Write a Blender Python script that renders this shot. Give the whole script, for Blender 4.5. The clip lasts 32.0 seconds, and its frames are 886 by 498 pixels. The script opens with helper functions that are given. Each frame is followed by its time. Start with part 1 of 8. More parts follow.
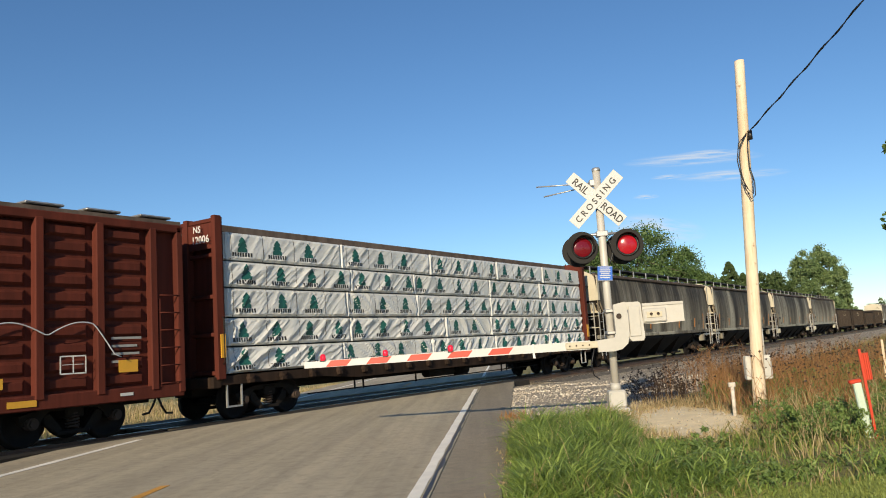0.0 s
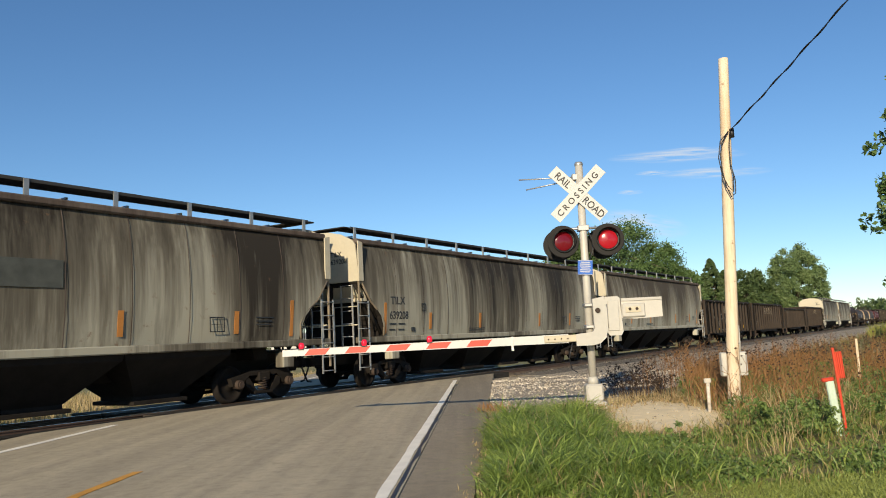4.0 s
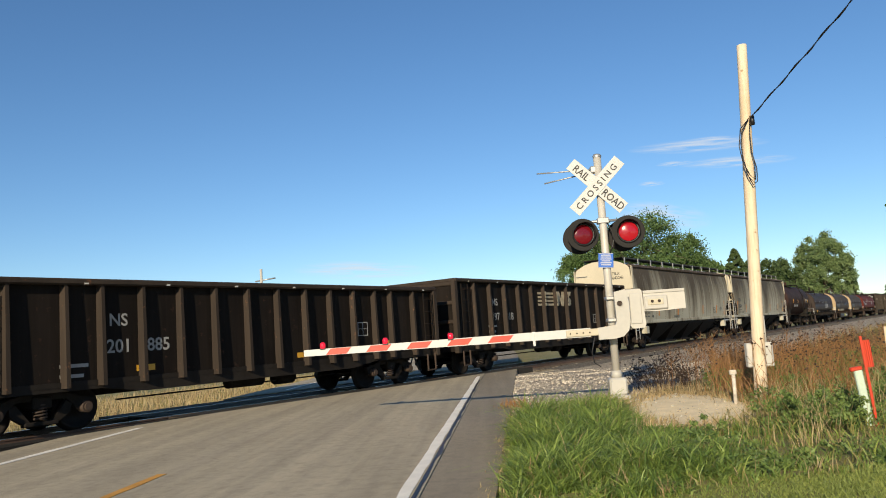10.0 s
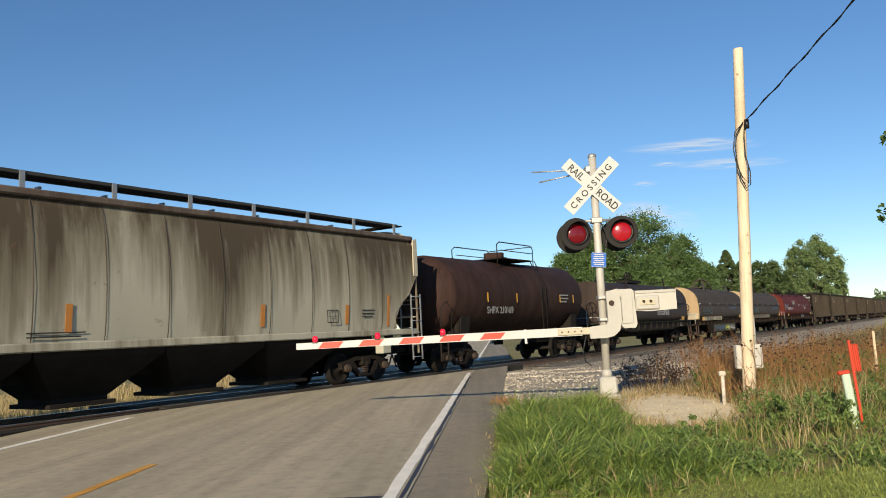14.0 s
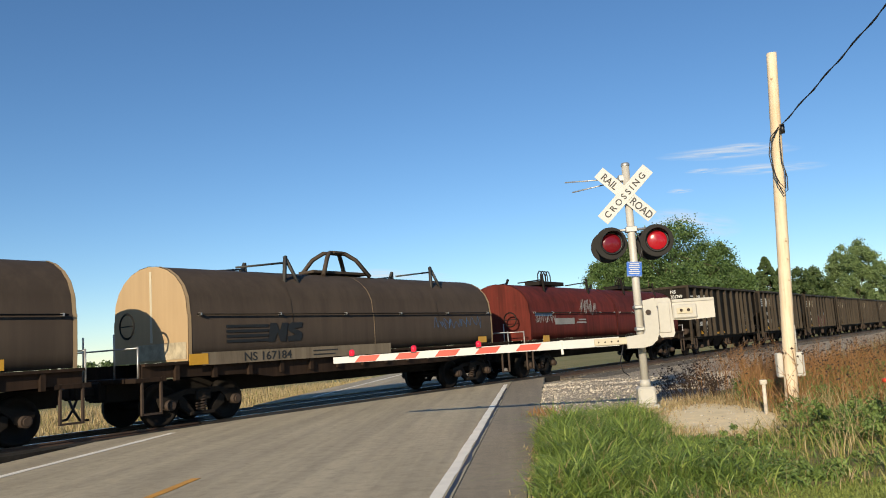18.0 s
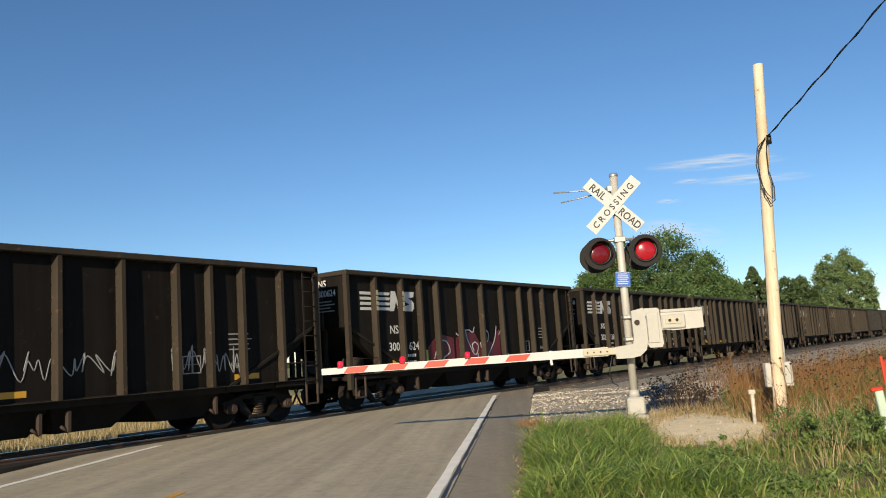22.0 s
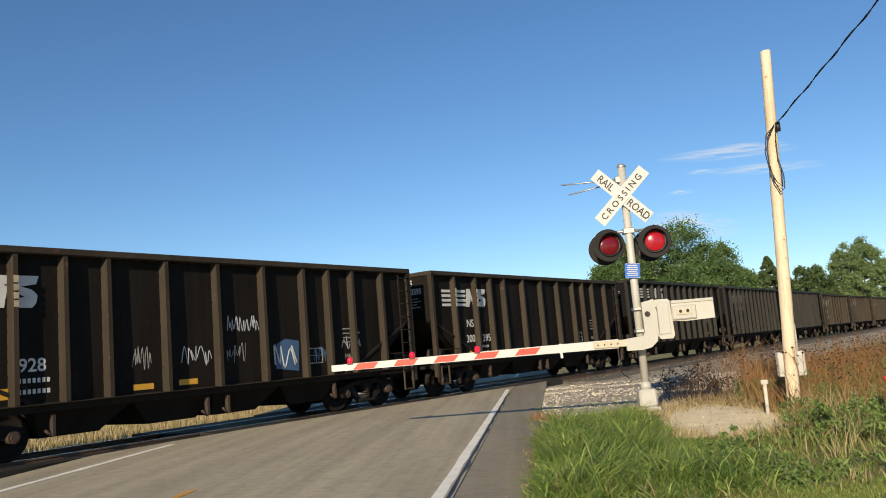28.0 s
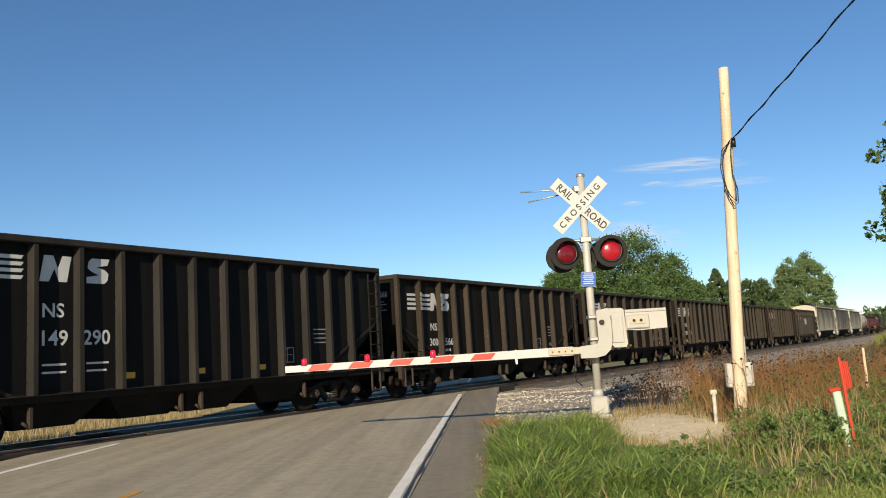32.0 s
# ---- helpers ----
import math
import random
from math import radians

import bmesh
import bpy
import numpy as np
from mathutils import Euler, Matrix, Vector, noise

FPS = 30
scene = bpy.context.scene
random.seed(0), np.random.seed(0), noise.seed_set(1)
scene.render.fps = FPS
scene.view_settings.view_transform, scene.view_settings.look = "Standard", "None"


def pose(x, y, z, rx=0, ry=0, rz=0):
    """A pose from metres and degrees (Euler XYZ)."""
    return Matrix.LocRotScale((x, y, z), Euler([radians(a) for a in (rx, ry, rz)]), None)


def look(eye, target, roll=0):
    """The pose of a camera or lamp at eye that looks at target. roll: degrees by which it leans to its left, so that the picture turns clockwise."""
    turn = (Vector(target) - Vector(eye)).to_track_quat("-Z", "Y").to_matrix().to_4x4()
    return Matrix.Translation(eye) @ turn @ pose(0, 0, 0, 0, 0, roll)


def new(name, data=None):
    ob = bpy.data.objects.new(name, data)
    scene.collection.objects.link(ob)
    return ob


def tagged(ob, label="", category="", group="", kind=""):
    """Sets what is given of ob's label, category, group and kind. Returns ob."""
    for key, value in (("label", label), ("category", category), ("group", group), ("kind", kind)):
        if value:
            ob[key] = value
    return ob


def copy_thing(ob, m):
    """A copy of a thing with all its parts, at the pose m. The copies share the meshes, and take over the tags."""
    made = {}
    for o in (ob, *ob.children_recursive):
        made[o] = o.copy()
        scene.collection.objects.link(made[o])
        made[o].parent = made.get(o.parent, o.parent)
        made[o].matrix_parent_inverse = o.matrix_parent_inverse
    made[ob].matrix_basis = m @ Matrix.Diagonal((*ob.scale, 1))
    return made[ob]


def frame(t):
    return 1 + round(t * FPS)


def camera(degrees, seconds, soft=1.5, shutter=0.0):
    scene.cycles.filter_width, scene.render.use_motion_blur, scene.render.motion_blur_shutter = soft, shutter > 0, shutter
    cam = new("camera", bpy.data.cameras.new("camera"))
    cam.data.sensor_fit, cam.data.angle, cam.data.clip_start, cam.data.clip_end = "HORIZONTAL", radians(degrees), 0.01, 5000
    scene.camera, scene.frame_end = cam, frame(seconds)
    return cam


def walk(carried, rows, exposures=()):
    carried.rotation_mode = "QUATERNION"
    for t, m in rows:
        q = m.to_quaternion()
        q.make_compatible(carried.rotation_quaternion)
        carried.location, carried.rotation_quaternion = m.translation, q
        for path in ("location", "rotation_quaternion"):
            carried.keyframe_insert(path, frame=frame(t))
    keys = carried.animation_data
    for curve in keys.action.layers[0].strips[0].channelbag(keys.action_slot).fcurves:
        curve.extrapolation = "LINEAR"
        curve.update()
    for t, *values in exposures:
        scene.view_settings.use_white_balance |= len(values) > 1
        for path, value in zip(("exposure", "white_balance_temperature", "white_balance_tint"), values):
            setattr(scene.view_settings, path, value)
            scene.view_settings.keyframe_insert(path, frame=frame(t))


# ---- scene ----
cam = camera(58.4, 32.0, 1.0)
PATH = [
    (0, (-0.244, 0.054, 1.232), (-0.319, 2.037, 1.483), -3.8),
    (0.5, (-0.206, 0.069, 1.25), (-0.293, 2.052, 1.493), -3.8),
    (1, (-0.239, 0.063, 1.253), (-0.325, 2.045, 1.506), -3.6),
    (1.5, (-0.215, 0.053, 1.24), (-0.304, 2.035, 1.492), -3.5),
    (2, (-0.25, 0.064, 1.249), (-0.326, 2.048, 1.488), -3.6),
    (2.5, (-0.252, 0.11, 1.224), (-0.31, 2.094, 1.467), -3.3),
    (3, (-0.243, 0.078, 1.233), (-0.28, 2.064, 1.465), -2.7),
    (3.5, (-0.201, 0.076, 1.23), (-0.232, 2.064, 1.452), -2.6),
    (5.5, (-0.204, 0.052, 1.233), (-0.261, 2.036, 1.483), -3.2),
    (6, (-0.22, 0.078, 1.236), (-0.271, 2.062, 1.482), -3.2),
    (6.5, (-0.246, 0.089, 1.232), (-0.298, 2.074, 1.47), -3.5),
    (7, (-0.224, 0.068, 1.245), (-0.293, 2.052, 1.486), -4.3),
    (7.5, (-0.17, 0.076, 1.248), (-0.254, 2.058, 1.498), -4.4),
    (8, (-0.207, 0.116, 1.24), (-0.276, 2.099, 1.489), -4.0),
    (8.5, (-0.191, 0.17, 1.228), (-0.256, 2.154, 1.465), -3.9),
    (9, (-0.136, 0.193, 1.235), (-0.216, 2.178, 1.464), -3.5),
    (9.5, (-0.118, 0.182, 1.245), (-0.199, 2.168, 1.464), -3.7),
    (10, (-0.156, 0.131, 1.231), (-0.246, 2.117, 1.452), -3.9),
    (10.5, (-0.2, 0.086, 1.225), (-0.274, 2.075, 1.422), -3.8),
    (11, (-0.235, 0.05, 1.235), (-0.283, 2.04, 1.421), -3.6),
    (11.5, (-0.277, 0.002, 1.242), (-0.308, 1.993, 1.435), -3.3),
    (12, (-0.257, 0.025, 1.242), (-0.267, 2.017, 1.43), -3.0),
    (12.5, (-0.187, 0.072, 1.236), (-0.194, 2.063, 1.428), -3.2),
    (13, (-0.197, 0.075, 1.248), (-0.22, 2.065, 1.44), -3.3),
    (13.5, (-0.196, 0.061, 1.253), (-0.247, 2.05, 1.451), -3.1),
    (14, (-0.177, 0.08, 1.24), (-0.249, 2.068, 1.449), -2.8),
    (14.5, (-0.198, 0.072, 1.229), (-0.29, 2.058, 1.446), -2.2),
    (16.5, (-0.186, 0.05, 1.25), (-0.322, 2.032, 1.485), -3.3),
    (17, (-0.165, 0.035, 1.24), (-0.319, 2.014, 1.481), -3.5),
    (17.5, (-0.179, 0.037, 1.236), (-0.341, 2.016, 1.478), -3.3),
    (18, (-0.18, 0.037, 1.238), (-0.335, 2.015, 1.482), -3.6),
    (18.5, (-0.185, 0.043, 1.232), (-0.332, 2.023, 1.473), -3.7),
    (19, (-0.184, 0.037, 1.239), (-0.32, 2.017, 1.485), -3.8),
    (19.5, (-0.186, 0.06, 1.236), (-0.313, 2.039, 1.495), -3.7),
    (20, (-0.17, 0.039, 1.244), (-0.292, 2.017, 1.508), -3.9),
    (20.5, (-0.154, 0.054, 1.239), (-0.27, 2.033, 1.502), -4.1),
    (21, (-0.162, 0.069, 1.247), (-0.267, 2.049, 1.509), -3.9),
    (21.5, (-0.156, 0.066, 1.257), (-0.278, 2.044, 1.524), -3.8),
    (22, (-0.173, 0.067, 1.246), (-0.299, 2.045, 1.514), -3.8),
    (22.5, (-0.165, 0.059, 1.232), (-0.286, 2.037, 1.502), -4.0),
    (23, (-0.186, 0.064, 1.247), (-0.31, 2.041, 1.523), -4.0),
    (23.5, (-0.205, 0.05, 1.257), (-0.34, 2.026, 1.535), -4.2),
    (24, (-0.18, 0.042, 1.247), (-0.317, 2.016, 1.538), -4.4),
    (24.5, (-0.204, 0.063, 1.237), (-0.31, 2.039, 1.528), -3.9),
    (25, (-0.173, 0.068, 1.24), (-0.282, 2.046, 1.516), -4.0),
    (25.5, (-0.149, 0.09, 1.226), (-0.264, 2.068, 1.499), -3.9),
    (27.5, (-0.086, 0.145, 1.245), (-0.21, 2.123, 1.51), -4.3),
    (28, (-0.093, 0.121, 1.231), (-0.252, 2.098, 1.49), -4.7),
    (28.5, (-0.141, 0.09, 1.244), (-0.307, 2.065, 1.512), -4.4),
    (29, (-0.193, 0.069, 1.229), (-0.316, 2.047, 1.503), -3.5),
    (29.5, (-0.165, 0.071, 1.227), (-0.28, 2.051, 1.485), -3.3),
    (30, (-0.195, 0.099, 1.234), (-0.287, 2.081, 1.484), -3.1),
    (30.5, (-0.209, 0.098, 1.243), (-0.289, 2.081, 1.492), -2.9),
    (31, (-0.182, 0.118, 1.236), (-0.252, 2.1, 1.497), -2.8),
    (31.5, (-0.185, 0.128, 1.236), (-0.228, 2.11, 1.502), -2.9),
    (32, (-0.158, 0.119, 1.238), (-0.203, 2.101, 1.498), -3.4),
]
walk(cam, [(t, look(eye, aim, roll)) for t, eye, aim, roll in PATH])

# ---- light ----
SUN_EL, SUN_AZ = 19.0, 193.0
world = bpy.data.worlds.new("world")
scene.world = world
world.use_nodes = True
wn = world.node_tree.nodes
sky = wn.new("ShaderNodeTexSky")
sky.sky_type = "NISHITA"
sky.sun_disc = False
sky.sun_elevation = radians(SUN_EL)
sky.sun_rotation = radians(SUN_AZ)
sky.air_density, sky.dust_density, sky.ozone_density = 1.0, 0.0, 3.65
sky.altitude = 1000
wn["Background"].inputs["Strength"].default_value = 0.107
deepen = wn.new("ShaderNodeHueSaturation")
deepen.inputs["Saturation"].default_value = 1.09
world.node_tree.links.new(sky.outputs[0], deepen.inputs["Color"])
world.node_tree.links.new(deepen.outputs[0], wn["Background"].inputs["Color"])
sun_data = bpy.data.lights.new("sun", "SUN")
sun_data.energy, sun_data.angle, sun_data.color = 5.2, radians(0.53), (1.0, 0.84, 0.6)
sun = new("sun", sun_data)
sun.matrix_world = look((-10, -40, 20), (-10 + 0.23, -40 + 0.97, 20 - math.tan(radians(SUN_EL))))
scene.view_settings.exposure = 0.22


# ---- materials ----
def shader(name, rough=0.7, metal=0.0):
    m = bpy.data.materials.new(name)
    m.use_nodes = True
    nt = m.node_tree
    b = nt.nodes["Principled BSDF"]
    b.inputs["Roughness"].default_value = rough
    b.inputs["Metallic"].default_value = metal
    return m, nt, b


def coords(nt, scale=(1, 1, 1), space="Object"):
    tc = nt.nodes.new("ShaderNodeTexCoord")
    mp = nt.nodes.new("ShaderNodeMapping")
    mp.inputs["Scale"].default_value = scale
    nt.links.new(tc.outputs[space], mp.inputs["Vector"])
    return mp.outputs["Vector"]


def noise_tex(nt, vec, scale, detail=6, rough=0.6):
    n = nt.nodes.new("ShaderNodeTexNoise")
    n.inputs["Scale"].default_value, n.inputs["Detail"].default_value, n.inputs["Roughness"].default_value = scale, detail, rough
    nt.links.new(vec, n.inputs["Vector"])
    return n.outputs["Fac"]


def ramp(nt, fac, stops):
    r = nt.nodes.new("ShaderNodeValToRGB")
    e = r.color_ramp.elements
    while len(e) < len(stops):
        e.new(0.5)
    for el, (pos, col) in zip(e, stops):
        el.position, el.color = pos, (*col, 1) if len(col) == 3 else col
    nt.links.new(fac, r.inputs["Fac"])
    return r.outputs["Color"]


def mix(nt, fac, a, b, mode="MIX"):
    m = nt.nodes.new("ShaderNodeMix")
    m.data_type, m.blend_type = "RGBA", mode
    for sock, v in ((m.inputs["Factor"], fac), (m.inputs["A"], a), (m.inputs["B"], b)):
        if isinstance(v, (int, float)):
            sock.default_value = v
        elif isinstance(v, tuple):
            sock.default_value = (*v, 1)
        else:
            nt.links.new(v, sock)
    return m.outputs["Result"]


def bump(nt, b, height, strength=0.3, dist=0.02):
    bm_ = nt.nodes.new("ShaderNodeBump")
    bm_.inputs["Strength"].default_value, bm_.inputs["Distance"].default_value = strength, dist
    nt.links.new(height, bm_.inputs["Height"])
    nt.links.new(bm_.outputs["Normal"], b.inputs["Normal"])


def plain(name, col, rough=0.6, metal=0.0, vary=0.25, scale=6.0, relief=0.15):
    """A painted or plain surface with blotches and fine grain of its own colour."""
    m, nt, b = shader(name, rough, metal)
    v = coords(nt)
    big = noise_tex(nt, v, scale * 0.3, 5)
    fine = noise_tex(nt, v, scale * 6, 4)
    lo = tuple(c * (1 - vary) for c in col)
    hi = tuple(min(1, c * (1 + vary * 0.6)) for c in col)
    c = ramp(nt, big, [(0.3, lo), (0.7, hi)])
    c = mix(nt, 0.25, c, ramp(nt, fine, [(0.35, lo), (0.65, hi)]))
    nt.links.new(c, b.inputs["Base Color"])
    bump(nt, b, fine, relief, 0.004)
    return m


def pole_wood():
    """Peeled pine, bleached pale, with long grain, checks and a few brown knots."""
    m, nt, b = shader("weathered_pine", 0.75, 0.0)
    v = coords(nt)
    mp = nt.nodes.new("ShaderNodeMapping")
    mp.inputs["Scale"].default_value = (1.0, 1.0, 0.05)
    nt.links.new(v, mp.inputs["Vector"])
    grain = noise_tex(nt, mp.outputs["Vector"], 38.0, 6, 0.65)
    broad = noise_tex(nt, v, 1.6, 5)
    c = ramp(nt, grain, [(0.3, (0.42, 0.31, 0.19)), (0.48, (0.65, 0.52, 0.36)), (0.7, (0.73, 0.63, 0.48))])
    c = mix(nt, 0.5, c, ramp(nt, broad, [(0.35, (0.54, 0.4, 0.25)), (0.6, (0.71, 0.61, 0.46))]))
    knots = ramp(nt, noise_tex(nt, v, 9.0, 3, 0.5), [(0.68, (0, 0, 0)), (0.74, (0.8, 0.8, 0.8))])
    c = mix(nt, knots, c, (0.3, 0.18, 0.09))
    nt.links.new(c, b.inputs["Base Color"])
    bump(nt, b, grain, 0.3, 0.004)
    return m


def streaked(name, base, stain, amount=0.5, rough=0.6, rust=None, relief=0.15, per_car=True, metal=0.0):
    """Painted steel with dirt that has run down it in streaks; each car has its own streaks."""
    m, nt, b = shader(name, rough, metal)
    v = coords(nt)
    if per_car:
        info = nt.nodes.new("ShaderNodeObjectInfo")
        add = nt.nodes.new("ShaderNodeVectorMath")
        add.operation = "MULTIPLY_ADD"
        nt.links.new(info.outputs["Random"], add.inputs[0])
        add.inputs[1].default_value = (137.0, 41.0, 0.0)
        nt.links.new(v, add.inputs[2])
        v = add.outputs["Vector"]
    mp = nt.nodes.new("ShaderNodeMapping")
    mp.inputs["Scale"].default_value = (1.0, 1.0, 0.10)
    nt.links.new(v, mp.inputs["Vector"])
    s1 = noise_tex(nt, mp.outputs["Vector"], 2.6, 8, 0.62)
    mp2 = nt.nodes.new("ShaderNodeMapping")
    mp2.inputs["Scale"].default_value = (1.0, 1.0, 0.04)
    nt.links.new(v, mp2.inputs["Vector"])
    s2 = noise_tex(nt, mp2.outputs["Vector"], 9.0, 6, 0.7)
    broad = noise_tex(nt, v, 0.45, 4)
    f = mix(nt, 0.35, s1, s2)
    f = mix(nt, 0.3, f, broad)
    f = ramp(nt, f, [(0.44 - 0.02 * amount, (0, 0, 0)), (0.60 - 0.02 * amount, (1, 1, 1))])
    f = mix(nt, 1.0 - 0.35 * (1 - amount), (1, 1, 1), f)
    c = mix(nt, f, stain, base)
    if rust:
        spots = ramp(nt, noise_tex(nt, v, 5.0, 9, 0.7), [(0.60, (0, 0, 0)), (0.70, (1, 1, 1))])
        c = mix(nt, spots, c, rust)
    fine = noise_tex(nt, v, 60, 3)
    c = mix(nt, 0.15, c, ramp(nt, fine, [(0.3, stain), (0.7, base)]))
    nt.links.new(c, b.inputs["Base Color"])
    b.inputs["Specular IOR Level"].default_value = 0.05
    bump(nt, b, s1, relief, 0.02)
    return m


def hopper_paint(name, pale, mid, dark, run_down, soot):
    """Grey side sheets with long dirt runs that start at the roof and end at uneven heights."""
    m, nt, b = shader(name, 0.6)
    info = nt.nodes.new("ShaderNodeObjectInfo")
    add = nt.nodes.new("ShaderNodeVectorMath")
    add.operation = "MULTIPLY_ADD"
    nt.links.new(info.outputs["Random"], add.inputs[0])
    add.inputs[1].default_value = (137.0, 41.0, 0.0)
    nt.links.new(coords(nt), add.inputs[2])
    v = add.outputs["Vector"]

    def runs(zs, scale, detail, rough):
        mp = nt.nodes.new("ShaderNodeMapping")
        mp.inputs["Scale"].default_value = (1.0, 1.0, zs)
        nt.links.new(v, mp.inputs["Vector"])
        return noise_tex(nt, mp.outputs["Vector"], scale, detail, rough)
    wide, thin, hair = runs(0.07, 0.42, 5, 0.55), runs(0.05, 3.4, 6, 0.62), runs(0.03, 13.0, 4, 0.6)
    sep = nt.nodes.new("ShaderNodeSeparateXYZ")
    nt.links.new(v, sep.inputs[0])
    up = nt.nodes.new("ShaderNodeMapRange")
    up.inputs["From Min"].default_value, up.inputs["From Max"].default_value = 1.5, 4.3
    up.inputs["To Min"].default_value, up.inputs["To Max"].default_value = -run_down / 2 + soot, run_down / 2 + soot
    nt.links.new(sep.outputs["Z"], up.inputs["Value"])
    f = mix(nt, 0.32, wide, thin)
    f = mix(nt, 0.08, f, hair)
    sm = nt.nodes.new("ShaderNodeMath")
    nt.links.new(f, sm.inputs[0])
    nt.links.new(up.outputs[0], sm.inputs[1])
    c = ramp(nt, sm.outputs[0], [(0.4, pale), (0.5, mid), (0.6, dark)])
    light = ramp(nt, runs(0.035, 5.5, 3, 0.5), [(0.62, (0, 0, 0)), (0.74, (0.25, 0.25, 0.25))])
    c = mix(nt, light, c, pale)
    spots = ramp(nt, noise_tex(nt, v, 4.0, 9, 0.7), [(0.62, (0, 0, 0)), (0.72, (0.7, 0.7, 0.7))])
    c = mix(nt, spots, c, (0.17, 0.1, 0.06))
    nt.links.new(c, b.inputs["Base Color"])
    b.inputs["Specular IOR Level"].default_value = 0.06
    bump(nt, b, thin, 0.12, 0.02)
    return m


def glow(name, col, strength, base=(0.3, 0.01, 0.02)):
    m, nt, b = shader(name, 0.15)
    b.inputs["Base Color"].default_value = (*base, 1)
    b.inputs["Emission Color"].default_value = (*col, 1)
    b.inputs["Emission Strength"].default_value = strength
    return m


def asphalt_material(name, lo, hi, speck=0.35):
    m, nt, b = shader(name, 0.85)
    v = coords(nt)
    big = noise_tex(nt, coords(nt, (1.2, 0.25, 1)), 0.9, 6, 0.65)
    fine = noise_tex(nt, v, 90, 3, 0.7)
    c = ramp(nt, big, [(0.3, lo), (0.7, hi)])
    vo = nt.nodes.new("ShaderNodeTexVoronoi")
    vo.inputs["Scale"].default_value = 55
    nt.links.new(v, vo.inputs["Vector"])
    c = mix(nt, speck, c, ramp(nt, fine, [(0.3, tuple(x * 0.55 for x in lo)), (0.72, tuple(min(1, x * 1.5) for x in hi))]))
    crack = nt.nodes.new("ShaderNodeTexVoronoi")
    crack.feature = "DISTANCE_TO_EDGE"
    crack.inputs["Scale"].default_value = 0.35
    wob = nt.nodes.new("ShaderNodeVectorMath")
    nz = nt.nodes.new("ShaderNodeTexNoise")
    nz.inputs["Scale"].default_value = 1.5
    nt.links.new(v, nz.inputs["Vector"])
    wob.operation = "MULTIPLY_ADD"
    nt.links.new(nz.outputs["Color"], wob.inputs[0])
    wob.inputs[1].default_value = (0.9, 0.9, 0)
    nt.links.new(v, wob.inputs[2])
    nt.links.new(wob.outputs["Vector"], crack.inputs["Vector"])
    line = ramp(nt, crack.outputs["Distance"], [(0.0, (1, 1, 1)), (0.006, (0, 0, 0))])
    patchy = ramp(nt, noise_tex(nt, v, 0.6, 3), [(0.52, (0, 0, 0)), (0.66, (0.4, 0.4, 0.4))])
    line = mix(nt, 1.0, line, patchy, "MULTIPLY")
    wear = ramp(nt, noise_tex(nt, coords(nt, (2.6, 0.05, 1)), 1.0, 5, 0.6), [(0.36, (0.72, 0.72, 0.74)), (0.62, (1, 1, 1))])
    c = mix(nt, 0.8, c, wear, "MULTIPLY")
    spots = ramp(nt, noise_tex(nt, v, 7.0, 5, 0.75), [(0.3, (0.7, 0.7, 0.7)), (0.5, (1, 1, 1)), (0.72, (1.16, 1.14, 1.1))])
    c = mix(nt, 0.75, c, spots, "MULTIPLY")
    c = mix(nt, line, c, tuple(x * 0.35 for x in lo))
    nt.links.new(c, b.inputs["Base Color"])
    bump(nt, b, mix(nt, 0.5, fine, vo.outputs["Distance"]), 0.3, 0.006)
    return m


def ground_material():
    m, nt, b = shader("dry_grass_ground", 0.95)
    v = coords(nt)
    big = noise_tex(nt, v, 0.12, 6)
    mid = noise_tex(nt, v, 1.3, 6)
    fine = noise_tex(nt, v, 25, 4)
    c = ramp(nt, mix(nt, 0.5, big, mid), [(0.35, (0.11, 0.14, 0.03)), (0.5, (0.22, 0.2, 0.06)), (0.65, (0.36, 0.28, 0.12))])
    c = mix(nt, 0.4, c, ramp(nt, fine, [(0.3, (0.05, 0.06, 0.015)), (0.7, (0.27, 0.23, 0.10))]))
    nt.links.new(c, b.inputs["Base Color"])
    bump(nt, b, fine, 0.8, 0.03)
    return m


def gravel_material(name, lo, hi, scale=14):
    m, nt, b = shader(name, 0.9)
    v = coords(nt)
    vo = nt.nodes.new("ShaderNodeTexVoronoi")
    vo.inputs["Scale"].default_value = scale
    vo.inputs["Randomness"].default_value = 1
    nt.links.new(v, vo.inputs["Vector"])
    bw = nt.nodes.new("ShaderNodeRGBToBW")
    nt.links.new(vo.outputs["Color"], bw.inputs["Color"])
    c = ramp(nt, bw.outputs["Val"], [(0.15, lo), (0.85, hi)])
    c = mix(nt, 0.35, c, ramp(nt, noise_tex(nt, v, 0.7, 6), [(0.35, tuple(x * 0.6 for x in lo)), (0.65, hi)]))
    # shade in the gaps between stones, multiplied into the colour
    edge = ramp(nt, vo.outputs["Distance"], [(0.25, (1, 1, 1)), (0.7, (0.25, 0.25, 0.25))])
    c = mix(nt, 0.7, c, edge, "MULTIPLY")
    nt.links.new(c, b.inputs["Base Color"])
    inv = nt.nodes.new("ShaderNodeMath")
    inv.operation = "SUBTRACT"
    inv.inputs[0].default_value = 1
    nt.links.new(vo.outputs["Distance"], inv.inputs[1])
    bump(nt, b, inv.outputs[0], 1.0, 0.04)
    return m


